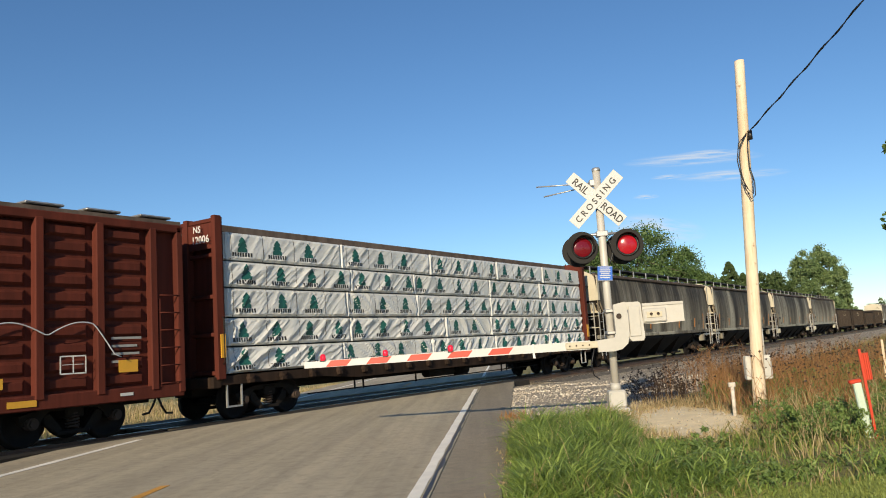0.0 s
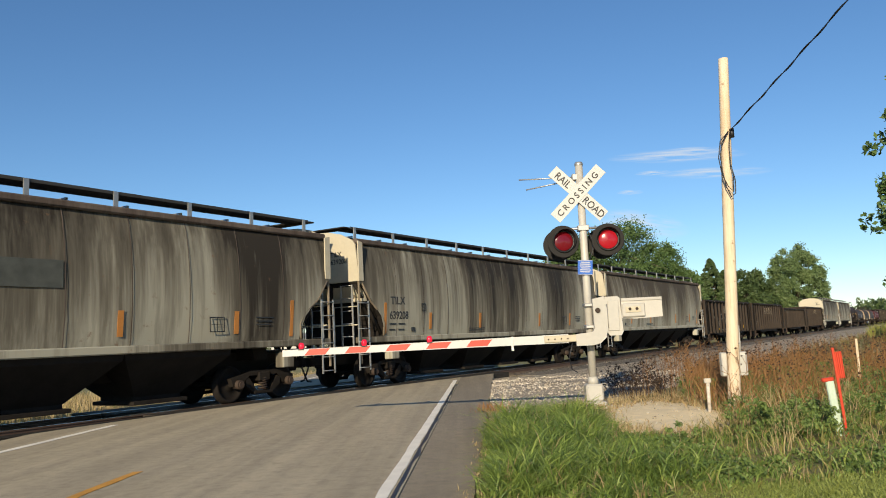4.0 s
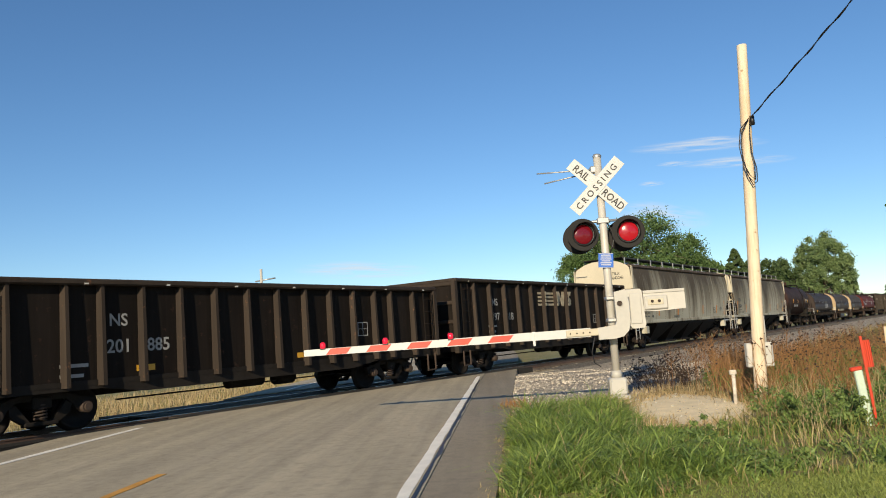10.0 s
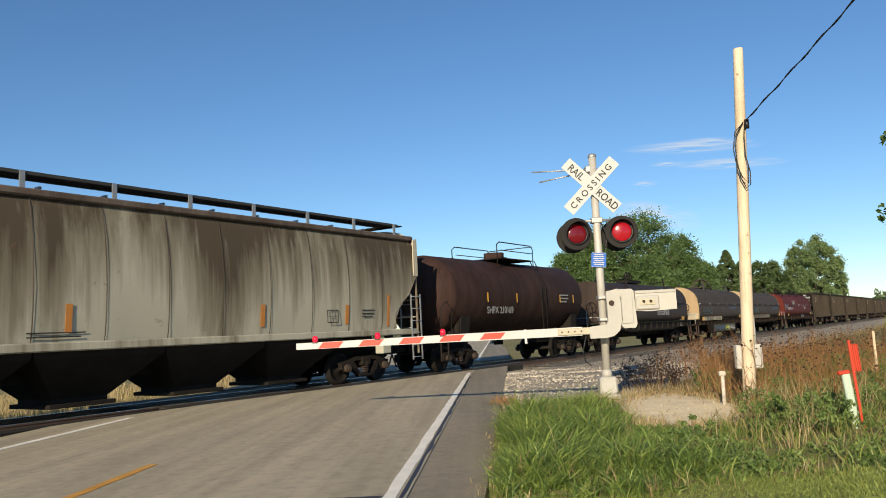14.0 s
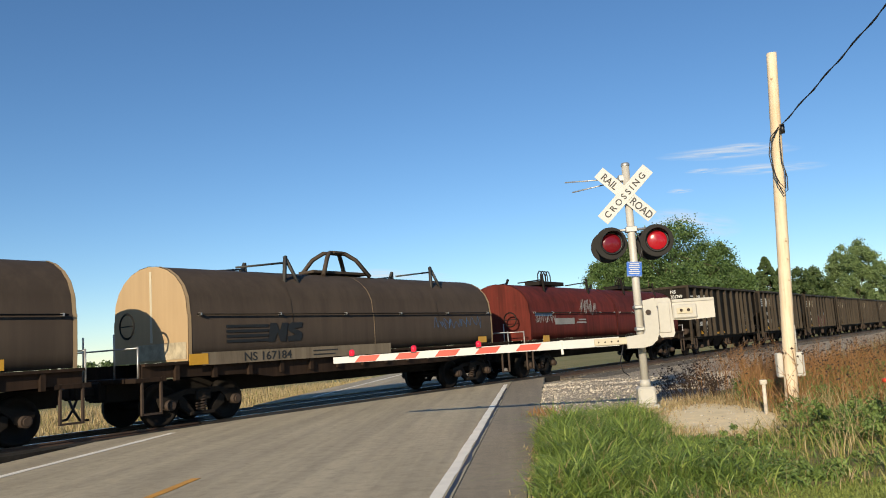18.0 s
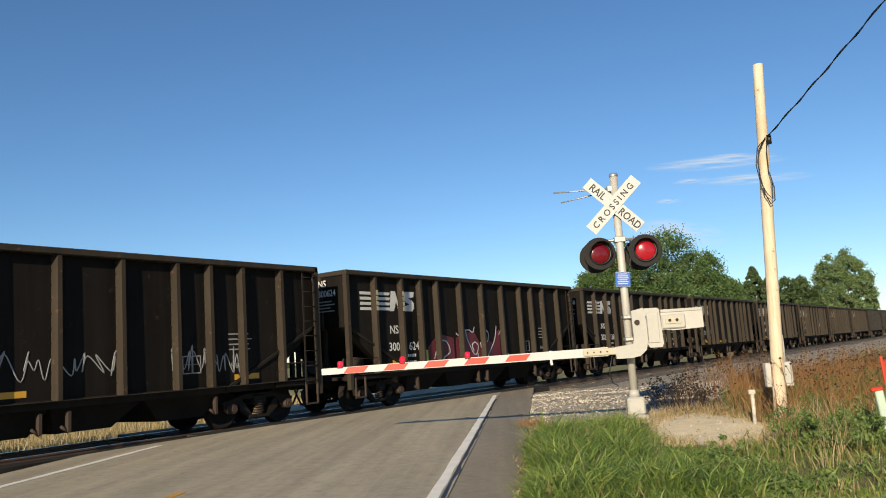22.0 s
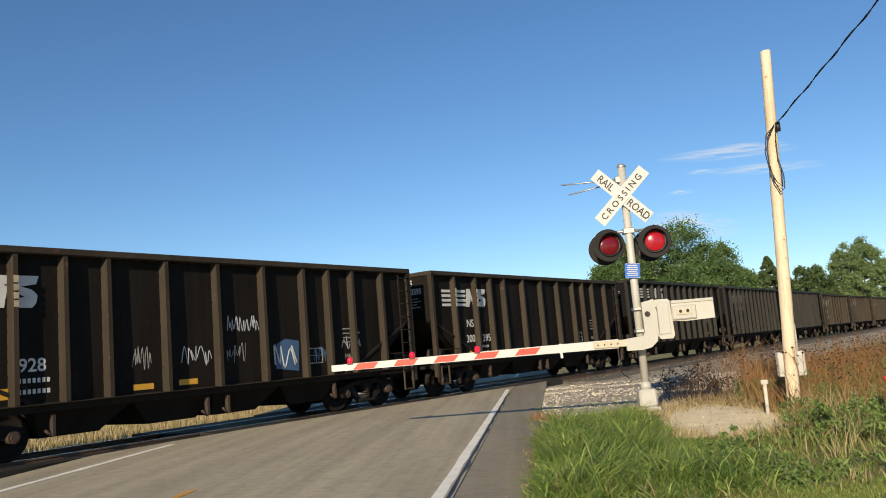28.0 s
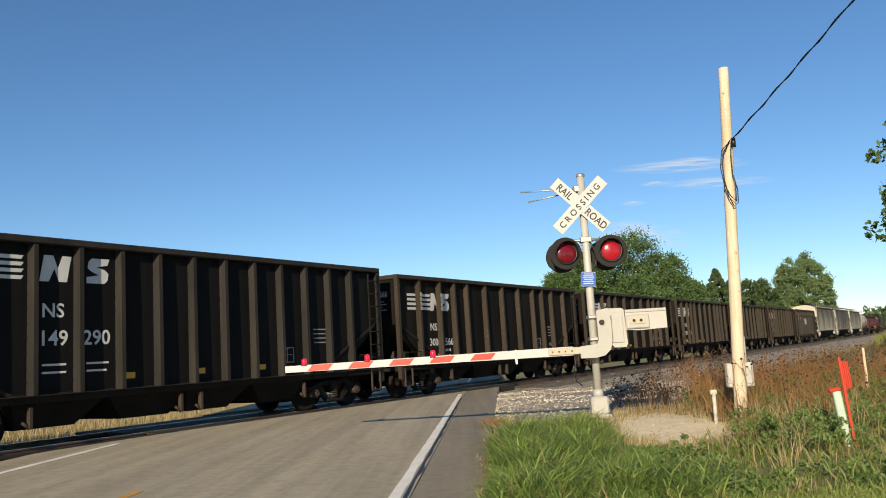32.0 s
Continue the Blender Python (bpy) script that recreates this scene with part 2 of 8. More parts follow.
def leaf_material(name, lo, hi, through_it=0.25):
    m, nt, b = shader(name, 0.55)
    geo = nt.nodes.new("ShaderNodeNewGeometry")
    c = ramp(nt, geo.outputs["Random Per Island"], [(0.0, lo), (1.0, hi)])
    big = noise_tex(nt, coords(nt), 0.5, 4)
    c = mix(nt, 0.35, c, ramp(nt, big, [(0.35, lo), (0.65, hi)]))
    nt.links.new(c, b.inputs["Base Color"])
    tr = nt.nodes.new("ShaderNodeBsdfTranslucent")
    nt.links.new(c, tr.inputs["Color"])
    mx = nt.nodes.new("ShaderNodeMixShader")
    mx.inputs["Fac"].default_value = through_it
    nt.links.new(b.outputs[0], mx.inputs[1])
    nt.links.new(tr.outputs[0], mx.inputs[2])
    nt.links.new(mx.outputs[0], nt.nodes["Material Output"].inputs["Surface"])
    return m


M_ASPHALT = asphalt_material("asphalt", (0.335, 0.285, 0.19), (0.51, 0.435, 0.3), 0.36)
M_SHOULDER = asphalt_material("shoulder_asphalt", (0.2, 0.17, 0.118), (0.34, 0.285, 0.2), 0.6)
M_PANEL = plain("crossing_panel", (0.045, 0.04, 0.034), 0.8)
M_LINE = plain("road_paint_white", (0.92, 0.87, 0.75), 0.7, vary=0.14, scale=12)
M_YELLOW = plain("road_paint_yellow", (0.64, 0.31, 0.045), 0.7, vary=0.25, scale=12)
M_CINDER = plain("oily_cinders", (0.03, 0.027, 0.023), 0.95, vary=0.5, scale=20, relief=0.8)
M_GROUND = ground_material()
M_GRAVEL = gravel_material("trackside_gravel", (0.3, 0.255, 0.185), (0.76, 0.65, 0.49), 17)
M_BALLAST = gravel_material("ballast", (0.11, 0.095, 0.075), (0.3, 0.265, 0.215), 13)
M_SAND = plain("sandy_pad", (0.84, 0.69, 0.43), 0.95, vary=0.22, scale=9, relief=0.6)
def stone_material():
    """Crushed stone: every stone has its own tone, from tan to pale grey."""
    m, nt, b = shader("ballast_stone", 0.9)
    geo = nt.nodes.new("ShaderNodeNewGeometry")
    c = ramp(nt, geo.outputs["Random Per Island"], [(0.0, (0.22, 0.18, 0.13)), (0.45, (0.48, 0.41, 0.3)), (0.8, (0.6, 0.53, 0.42)), (1.0, (0.76, 0.7, 0.58))])
    c = mix(nt, 0.25, c, ramp(nt, noise_tex(nt, coords(nt), 40, 4), [(0.35, (0.15, 0.13, 0.1)), (0.65, (0.6, 0.54, 0.45))]))
    nt.links.new(c, b.inputs["Base Color"])
    return m


M_STONE = stone_material()
M_RAIL = plain("rail_steel", (0.16, 0.1, 0.07), 0.55, 0.6)
M_RAILTOP = plain("rail_head", (0.5, 0.5, 0.5), 0.25, 1.0, vary=0.1)
M_TIE = plain("creosoted_tie", (0.07, 0.055, 0.045), 0.9)
M_WHITE = plain("white_paint", (0.46, 0.445, 0.4), 0.45, vary=0.12, scale=3)
M_PEEL = plain("peeling_white_paint", (0.55, 0.5, 0.42), 0.8, vary=0.6, scale=30)
M_ALU = plain("aluminium_paint", (0.5, 0.48, 0.43), 0.5, 0.1, vary=0.12)
M_SIGN = plain("white_reflective_sheet", (0.51, 0.515, 0.5), 0.4, vary=0.06)
M_MATT = plain("flat_black_paint", (0.02, 0.019, 0.018), 0.95, vary=0.2, relief=0.3)
M_BLACK = plain("black_paint", (0.012, 0.012, 0.013), 0.45, vary=0.2)
M_LETTER = plain("black_lettering", (0.02, 0.02, 0.02), 0.5, vary=0.1)
M_WHITE_LETTER = plain("white_lettering", (0.6, 0.6, 0.58), 0.6, vary=0.2)
M_WORN = plain("worn_cream_paint", (0.42, 0.36, 0.25), 0.7, vary=0.5, scale=14)
M_FADED = plain("faded_white_lettering", (0.3, 0.3, 0.29), 0.7, vary=0.3)
M_BLUE = plain("blue_sign", (0.02, 0.12, 0.5), 0.4, vary=0.1)
M_REDSTRIPE = plain("red_reflective_stripe", (0.62, 0.05, 0.025), 0.4, vary=0.1)
M_LENS = glow("red_signal_lens", (1.0, 0.02, 0.03), 0.2, (0.2, 0.006, 0.012))
M_LENS_DIM = glow("red_signal_lens_dim", (1.0, 0.02, 0.03), 0.03, (0.11, 0.005, 0.01))
M_ARMLAMP = glow("gate_lamp_red", (1.0, 0.02, 0.05), 0.35, (0.5, 0.01, 0.03))
M_POLE = pole_wood()
M_GALV = plain("galvanised", (0.45, 0.45, 0.44), 0.5, 0.7)
M_GREY_BOX = plain("grey_enclosure", (0.55, 0.53, 0.48), 0.5)
M_WIRE = plain("black_cable", (0.015, 0.015, 0.017), 0.5)
M_CONCRETE = plain("concrete", (0.5, 0.47, 0.42), 0.9, vary=0.2)
M_ORANGE = plain("orange_marker", (0.52, 0.05, 0.018), 0.5, vary=0.1)
M_MINT = plain("pale_green_post", (0.5, 0.62, 0.5), 0.5)
M_BARK = plain("bark", (0.09, 0.07, 0.05), 0.95, vary=0.4)
M_LEAF = leaf_material("broad_leaves", (0.045, 0.09, 0.025), (0.14, 0.22, 0.066))
M_LEAF_DARK = leaf_material("dark_leaves", (0.035, 0.068, 0.022), (0.115, 0.165, 0.055))
M_LEAF_PALE = leaf_material("pale_leaves", (0.075, 0.13, 0.045), (0.23, 0.31, 0.12))
M_GRASS = leaf_material("green_grass", (0.065, 0.14, 0.025), (0.33, 0.43, 0.1), 0.4)
M_TIP = leaf_material("bright_grass_leaves", (0.14, 0.23, 0.04), (0.44, 0.52, 0.13), 0.4)
M_HERB = leaf_material("herb_leaves", (0.06, 0.115, 0.028), (0.25, 0.34, 0.09), 0.35)
M_LAWN = leaf_material("mown_grass", (0.14, 0.2, 0.04), (0.4, 0.45, 0.12), 0.4)
M_STRAW = leaf_material("dry_stalks", (0.28, 0.19, 0.085), (0.62, 0.5, 0.27), 0.35)
M_OLIVE = leaf_material("olive_weeds", (0.12, 0.12, 0.03), (0.36, 0.33, 0.1), 0.35)
M_RUSTWEED = leaf_material("rusty_weeds", (0.19, 0.085, 0.032), (0.47, 0.26, 0.1), 0.35)
M_BANK = leaf_material("yellow_green_grass", (0.16, 0.18, 0.03), (0.38, 0.36, 0.08), 0.35)
M_SEED = leaf_material("dark_seed_heads", (0.03, 0.018, 0.011), (0.1, 0.06, 0.032), 0.1)

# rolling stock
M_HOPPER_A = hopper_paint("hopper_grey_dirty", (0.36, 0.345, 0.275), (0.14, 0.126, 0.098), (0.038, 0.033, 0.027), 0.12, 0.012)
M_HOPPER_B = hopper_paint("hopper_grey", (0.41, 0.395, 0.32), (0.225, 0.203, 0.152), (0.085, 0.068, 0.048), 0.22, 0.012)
M_CREAM = plain("cream_end_paint", (0.5, 0.45, 0.335), 0.55, vary=0.15, scale=2)
M_ROOFRUST = streaked("roof_rust", (0.15, 0.12, 0.1), (0.06, 0.045, 0.038), 0.5, 0.8)
M_UNDER = plain("underframe_grime", (0.02, 0.017, 0.0145), 0.85, vary=0.4)
M_WALK = plain("walkway_grating", (0.055, 0.053, 0.05), 0.7, 0.3, vary=0.3)
M_TRUCK = plain("truck_casting", (0.02, 0.0165, 0.0135), 0.8, vary=0.4)
M_WHEEL = plain("wheel_steel", (0.02, 0.017, 0.015), 0.7, 0.2, vary=0.3)
M_BEARING = plain("rusty_bearing", (0.045, 0.029, 0.02), 0.8, vary=0.4)
for grimy in (M_UNDER, M_TRUCK, M_WHEEL, M_PANEL, M_CINDER):
    grimy.node_tree.nodes["Principled BSDF"].inputs["Specular IOR Level"].default_value = 0.15
M_COALCAR = streaked("coal_car_black", (0.0178, 0.0152, 0.013), (0.0085, 0.0074, 0.0066), 0.5, 0.6, rust=(0.034, 0.023, 0.016))
M_COALRIB = streaked("coal_car_rib", (0.055, 0.044, 0.033), (0.03, 0.025, 0.02), 0.4, 0.55, rust=(0.13, 0.07, 0.045))
M_BLACKCAR = streaked("black_car", (0.012, 0.0117, 0.012), (0.008, 0.008, 0.008), 0.5, 0.5)
M_BLACKRIB = streaked("black_car_rib", (0.04, 0.036, 0.032), (0.02, 0.019, 0.018), 0.4, 0.5)
M_GONDOLA = streaked("gondola_black", (0.019, 0.015, 0.0125), (0.009, 0.0075, 0.0065), 0.5, 0.6, rust=(0.05, 0.028, 0.02))
M_GONDRIB = streaked("gondola_rib", (0.05, 0.039, 0.031), (0.03, 0.024, 0.02), 0.4, 0.6, rust=(0.14, 0.07, 0.04))
M_REDCAR = streaked("oxide_red", (0.118, 0.031, 0.021), (0.062, 0.019, 0.014), 0.4, 0.65)
M_REDCOIL = streaked("faded_red", (0.15, 0.03, 0.022), (0.055, 0.016, 0.013), 0.6, 0.6, rust=(0.1, 0.045, 0.03))
M_TANCOIL = streaked("brown_hood", (0.082, 0.064, 0.05), (0.056, 0.044, 0.036), 0.5, 0.6)
M_TANEND = streaked("tan_end", (0.42, 0.305, 0.18), (0.35, 0.25, 0.145), 0.3, 0.6)
M_DARKCOIL = streaked("dark_hood", (0.058, 0.043, 0.036), (0.032, 0.025, 0.022), 0.5, 0.55)
M_TANK = streaked("tank_maroon", (0.062, 0.036, 0.03), (0.028, 0.018, 0.016), 0.5, 0.6)
M_RUSTFRAME = streaked("rusty_frame", (0.045, 0.029, 0.021), (0.018, 0.0135, 0.011), 0.5, 0.75)
M_BOARD = streaked("stained_board", (0.24, 0.2, 0.145), (0.12, 0.095, 0.07), 0.4)
M_PANELGREY = streaked("stained_grey_panel", (0.11, 0.105, 0.085), (0.05, 0.046, 0.038), 0.5)
M_CARYELLOW = plain("yellow_reflector", (0.62, 0.33, 0.03), 0.45, vary=0.15)
M_ORANGESTRIP = plain("orange_strip", (0.5, 0.2, 0.04), 0.6, vary=0.3)
M_EMBLEM = plain("faded_green_grey", (0.07, 0.075, 0.065), 0.7, vary=0.4, scale=12)
M_GREEN = plain("green_print", (0.01, 0.09, 0.075), 0.6)
M_GRAFF_R = plain("graffiti_crimson", (0.13, 0.016, 0.026), 0.6, vary=0.5, scale=4)
M_GRAFF_W = plain("graffiti_white", (0.45, 0.47, 0.5), 0.6, vary=0.2)
M_GRAFF_B = plain("graffiti_blue", (0.05, 0.11, 0.22), 0.6, vary=0.2)
M_GRAFF_Y = plain("graffiti_lime", (0.45, 0.5, 0.08), 0.6, vary=0.2)


def wrap_material():
    m, nt, b = shader("plastic_wrap", 0.32)
    tc = nt.nodes.new("ShaderNodeTexCoord")
    mp = nt.nodes.new("ShaderNodeMapping")
    mp.inputs["Rotation"].default_value = (0, radians(38), 0)
    mp.inputs["Scale"].default_value = (0.55, 1, 3.4)
    nt.links.new(tc.outputs["Object"], mp.inputs["Vector"])
    folds = noise_tex(nt, mp.outputs["Vector"], 1.7, 3, 0.5)
    mp2 = nt.nodes.new("ShaderNodeMapping")
    mp2.inputs["Rotation"].default_value = (0, radians(-52), 0)
    mp2.inputs["Scale"].default_value = (0.5, 1, 3.0)
    nt.links.new(tc.outputs["Object"], mp2.inputs["Vector"])
    folds2 = noise_tex(nt, mp2.outputs["Vector"], 2.3, 2, 0.5)
    c = ramp(nt, noise_tex(nt, coords(nt), 0.8, 4), [(0.3, (0.5, 0.515, 0.5)), (0.7, (0.64, 0.645, 0.62))])
    nt.links.new(c, b.inputs["Base Color"])
    ridge = ramp(nt, mix(nt, 0.4, folds, folds2), [(0.42, (0, 0, 0)), (0.5, (1, 1, 1)), (0.6, (0.2, 0.2, 0.2))])
    bump(nt, b, ridge, 0.12, 0.03)
    return m


M_WRAP = wrap_material()


# ---- mesh helpers ----
class Shape:
    """Collects boxes, rods and profiles into one mesh."""

    def __init__(self):
        self.v, self.f, self.smooth = [], [], []

    def add(self, verts, faces, smooth=False):
        o = len(self.v)
        self.v += [tuple(p) for p in verts]
        self.f += [tuple(i + o for i in f) for f in faces]
        self.smooth += [smooth] * len(faces)
        return self

    def box(self, x0, x1, y0, y1, z0, z1, bev=0.0, m=None):
        c = Vector(((x0 + x1) / 2, (y0 + y1) / 2, (z0 + z1) / 2))
        h = Vector((abs(x1 - x0) / 2, abs(y1 - y0) / 2, abs(z1 - z0) / 2))
        if bev <= 0:
            vs = [c + Vector((sx * h.x, sy * h.y, sz * h.z)) for sx in (-1, 1) for sy in (-1, 1) for sz in (-1, 1)]
            fs = [(0, 1, 3, 2), (4, 6, 7, 5), (0, 4, 5, 1), (2, 3, 7, 6), (0, 2, 6, 4), (1, 5, 7, 3)]
        else:
            b = min(bev, h.x * 0.9, h.y * 0.9, h.z * 0.9)
            vs, idx = [], {}
            for sx in (-1, 1):
                for sy in (-1, 1):
                    for sz in (-1, 1):
                        for ax in range(3):
                            d = [h.x - b, h.y - b, h.z - b]
                            d[ax] += b
                            idx[(sx, sy, sz, ax)] = len(vs)
                            vs.append(c + Vector((sx * d[0], sy * d[1], sz * d[2])))
            fs = []
            S = (-1, 1)
            ring = [(-1, -1), (1, -1), (1, 1), (-1, 1)]
            for ax in range(3):
                o1, o2 = [a for a in range(3) if a != ax]
                for s in S:
                    q = []
                    for a, b_ in ring:
                        k = [0, 0, 0]
                        k[ax], k[o1], k[o2] = s, a, b_
                        q.append(idx[(*k, ax)])
                    fs.append(tuple(q))
            for ax in range(3):
                o1, o2 = [a for a in range(3) if a != ax]
                for a in S:
                    for b_ in S:
                        k0, k1 = [0, 0, 0], [0, 0, 0]
                        k0[ax], k1[ax] = -1, 1
                        k0[o1] = k1[o1] = a
                        k0[o2] = k1[o2] = b_
                        fs.append((idx[(*k0, o1)], idx[(*k1, o1)], idx[(*k1, o2)], idx[(*k0, o2)]))
            for sx in S:
                for sy in S:
                    for sz in S:
                        fs.append(tuple(idx[(sx, sy, sz, a)] for a in range(3)))
        if m is not None:
            vs = [m @ p for p in vs]
        return self.add(vs, fs)

    def rod(self, a, b, r, n=8, r2=None, caps=True):
        a, b = Vector(a), Vector(b)
        d = (b - a).normalized()
        s = d.orthogonal().normalized()
        t = d.cross(s)
        r2 = r if r2 is None else r2
        vs = []
        for p, rr in ((a, r), (b, r2)):
            for i in range(n):
                w = 2 * math.pi * i / n
                vs.append(p + s * (math.cos(w) * rr) + t * (math.sin(w) * rr))
        self.add(vs, [(i, (i + 1) % n, n + (i + 1) % n, n + i) for i in range(n)], True)
        if caps:
            o = len(self.v) - 2 * n
            self.f += [tuple(o + i for i in reversed(range(n))), tuple(o + n + i for i in range(n))]
            self.smooth += [False, False]
        return self

    def pipe(self, pts, r, n=6):
        """One bent tube through the points."""
        pts = [Vector(p) for p in pts]
        k = len(pts)
        vs, s = [], None
        for i, p in enumerate(pts):
            d = (pts[min(i + 1, k - 1)] - pts[max(i - 1, 0)]).normalized()
            s = d.orthogonal().normalized() if s is None else (s - d * s.dot(d)).normalized()
            t = d.cross(s)
            vs += [p + s * (math.cos(2 * math.pi * j / n) * r) + t * (math.sin(2 * math.pi * j / n) * r) for j in range(n)]
        fs = [(i * n + j, i * n + (j + 1) % n, (i + 1) * n + (j + 1) % n, (i + 1) * n + j) for i in range(k - 1) for j in range(n)]
        self.add(vs, fs, True)
        o = len(self.v) - k * n
        self.f += [tuple(o + j for j in reversed(range(n))), tuple(o + (k - 1) * n + j for j in range(n))]
        self.smooth += [False, False]
        return self

    def extrude(self, prof, x0, x1, axis="x", cap=True, smooth=False):
        """A closed outline pushed along an axis; outline in the two other axes."""
        def put(u, w, k):
            return {"x": (k, u, w), "y": (u, k, w), "z": (u, w, k)}[axis]
        n = len(prof)
        vs = [put(u, w, x0) for u, w in prof] + [put(u, w, x1) for u, w in prof]
        self.add(vs, [(i, (i + 1) % n, n + (i + 1) % n, n + i) for i in range(n)], smooth)
        if cap:
            o = len(self.v) - 2 * n
            self.f += [tuple(o + i for i in reversed(range(n))), tuple(o + n + i for i in range(n))]
            self.smooth += [False, False]
        return self

    def lathe(self, prof, origin, axis, n=20):
        """Turns (radius, height) points round an axis."""
        o, d = Vector(origin), Vector(axis).normalized()
        s = d.orthogonal().normalized()
        t = d.cross(s)
        vs = []
        for r, h in prof:
            for i in range(n):
                w = 2 * math.pi * i / n
                vs.append(o + d * h + s * (math.cos(w) * r) + t * (math.sin(w) * r))
        fs = [(k * n + i, k * n + (i + 1) % n, (k + 1) * n + (i + 1) % n, (k + 1) * n + i) for k in range(len(prof) - 1) for i in range(n)]
        return self.add(vs, fs, True)

    def mesh(self, name, mat):
        me = bpy.data.meshes.new(name)
        me.from_pydata(self.v, [], self.f)
        me.polygons.foreach_set("use_smooth", self.smooth)
        b = bmesh.new()
        b.from_mesh(me)
        bmesh.ops.recalc_face_normals(b, faces=b.faces)
        b.to_mesh(me)
        b.free()
        me.materials.append(mat)
        return me


def part(name, shape, mat, parent, label="", m=None):
    me = shape if isinstance(shape, bpy.types.Mesh) else shape.mesh(name, mat)
    ob = new(name, me)
    ob.parent = parent
    if m is not None:
        ob.matrix_basis = m
    if label:
        ob["label"] = label
    return ob


def thing(name, label, category, shape=None, mat=None, m=None, group="", kind=""):
    ob = new(name, shape.mesh(name, mat) if shape else None)
    if m is not None:
        ob.matrix_basis = m
    return tagged(ob, label, category, group, kind)


# lettering is turned into flat meshes once, and shared
LETTERS = {}


def letters(text, mat):
    key = (text, mat.name)
    if key not in LETTERS:
        cu = bpy.data.curves.new("lettering", "FONT")
        cu.body, cu.size, cu.extrude = text, 1.0, 0.004
        cu.resolution_u = 3
        if text == "CROSSING":
            cu.space_character = 1.5
        cu.offset = 0.012 if text in ("CROSSING", "RAIL", "ROAD") else 0.014
        ob = bpy.data.objects.new("lettering", cu)
        scene.collection.objects.link(ob)
        me = bpy.data.meshes.new_from_object(ob.evaluated_get(bpy.context.evaluated_depsgraph_get()))
        bpy.data.objects.remove(ob)
        me.materials.clear()
        me.materials.append(mat)
        LETTERS[key] = me
    return LETTERS[key]


def write(text, x, y, z, height, mat, parent, name="lettering", stretch=1.0, rz=0.0, tilt=0.0):
    """Lettering on a car's near side, its lower start at x, z."""
    k = height / 0.72
    m = Matrix.Translation((x, y, z)) @ Matrix.Rotation(radians(rz), 4, "Z") @ Matrix.Rotation(radians(90 + tilt), 4, "X") @ Matrix.Diagonal((k * stretch, k, k, 1))
    return part(name, letters(text, mat), mat, parent, m=m)

# ---- plan ----
# The track runs straight; s is metres along it, d metres towards the near side of its centre line.
TH = radians(30.9)
UX, UY = math.sin(TH), math.cos(TH)
NX, NY = math.cos(TH), -math.sin(TH)
TRACK = 16.4
RAIL_Z = -0.12
ROAD_Z = -0.10


def on_track(s, d=0.0, z=0.0):
    return Vector((UX * s + NX * (d - TRACK), UY * s + NY * (d - TRACK), z))


def track_pose(s):
    return pose(UX * s - NX * TRACK, UY * s - NY * TRACK, RAIL_Z, 0, 0, 59.1)


def track_offset(x, y):
    return NX * x + NY * y + TRACK


def road_x(y, at):
    return at + 0.026 * y


def smooth(a, b, x):
    t = min(1, max(0, (x - a) / (b - a)))
    return t * t * (3 - 2 * t)


def ground_z(x, y):
    d = track_offset(x, y)
    z = -0.45 + 0.05 * noise.noise((x * 0.15, y * 0.15, 0))
    verge = smooth(-1.0, -0.3, x - 0.048 * y)
    near = smooth(8.6, 11.2, d)
    z += verge * near * (0.37 + 0.06 * noise.noise((x * 0.5, y * 0.5, 3)))
    z += smooth(9, 20, x) * smooth(9, 16, d) * 0.3
    if x < -8.2 + 0.026 * y:
        z += 0.25 * smooth(0, 4, -8.2 + 0.026 * y - x) * smooth(3, 7, d)
    z += -0.2 * smooth(2, 4.5, -d) + 0.45 * smooth(40, 160, -d)
    return z


def spaced(a, b, c, step):
    """Coordinates that are close in the middle and open out to the horizon."""
    mid = list(np.arange(a, b + 0.01, step))
    out, k = [], step
    x = b
    while x < c:
        k *= 1.35
        x += k
        out.append(x)
    low, x, k = [], a, step
    while x > -c:
        k *= 1.35
        x -= k
        low.append(x)
    return low[::-1] + mid + out


def build_ground():
    xs, ys = spaced(-24, 34, 3500, 1.0), spaced(-4, 60, 3500, 1.0)
    sh = Shape()
    vs = [(x, y, ground_z(x, y)) for x in xs for y in ys]
    n = len(ys)
    fs = [(i * n + j, (i + 1) * n + j, (i + 1) * n + j + 1, i * n + j + 1) for i in range(len(xs) - 1) for j in range(n - 1)]
    sh.add(vs, fs, True)
    thing("ground", "flat dry grassland with green and straw-coloured patches", "ground", sh, M_GROUND, kind="structure")


def slab(sh, left, right, z, th):
    """One continuous slab of paving between two edges, each a row of (x, y) from near to far."""
    n = len(left)
    vs = [(x, y, zz) for zz in (z, z - th) for a, b in zip(left, right) for x, y in (a, b)]
    fs = []
    for k in range(n - 1):
        i, j = 2 * k, 2 * n + 2 * k
        fs += [(i, i + 1, i + 3, i + 2), (j, j + 2, j + 3, j + 1), (i, i + 2, j + 2, j), (i + 1, j + 1, j + 3, i + 3)]
    e = 2 * n - 2
    fs += [(0, 2 * n, 2 * n + 1, 1), (e, e + 1, 2 * n + e + 1, 2 * n + e)]
    return sh.add(vs, fs)


CROSSING = 1.85


def meets_track(edge_x, d):
    """The y at which a road edge, x = edge_x(y), lies d metres from the track's centre line."""
    lo, hi = -20.0, 60.0
    for _ in range(40):
        mid = (lo + hi) / 2
        if track_offset(edge_x(mid), mid) > d:
            lo = mid
        else:
            hi = mid
    return lo


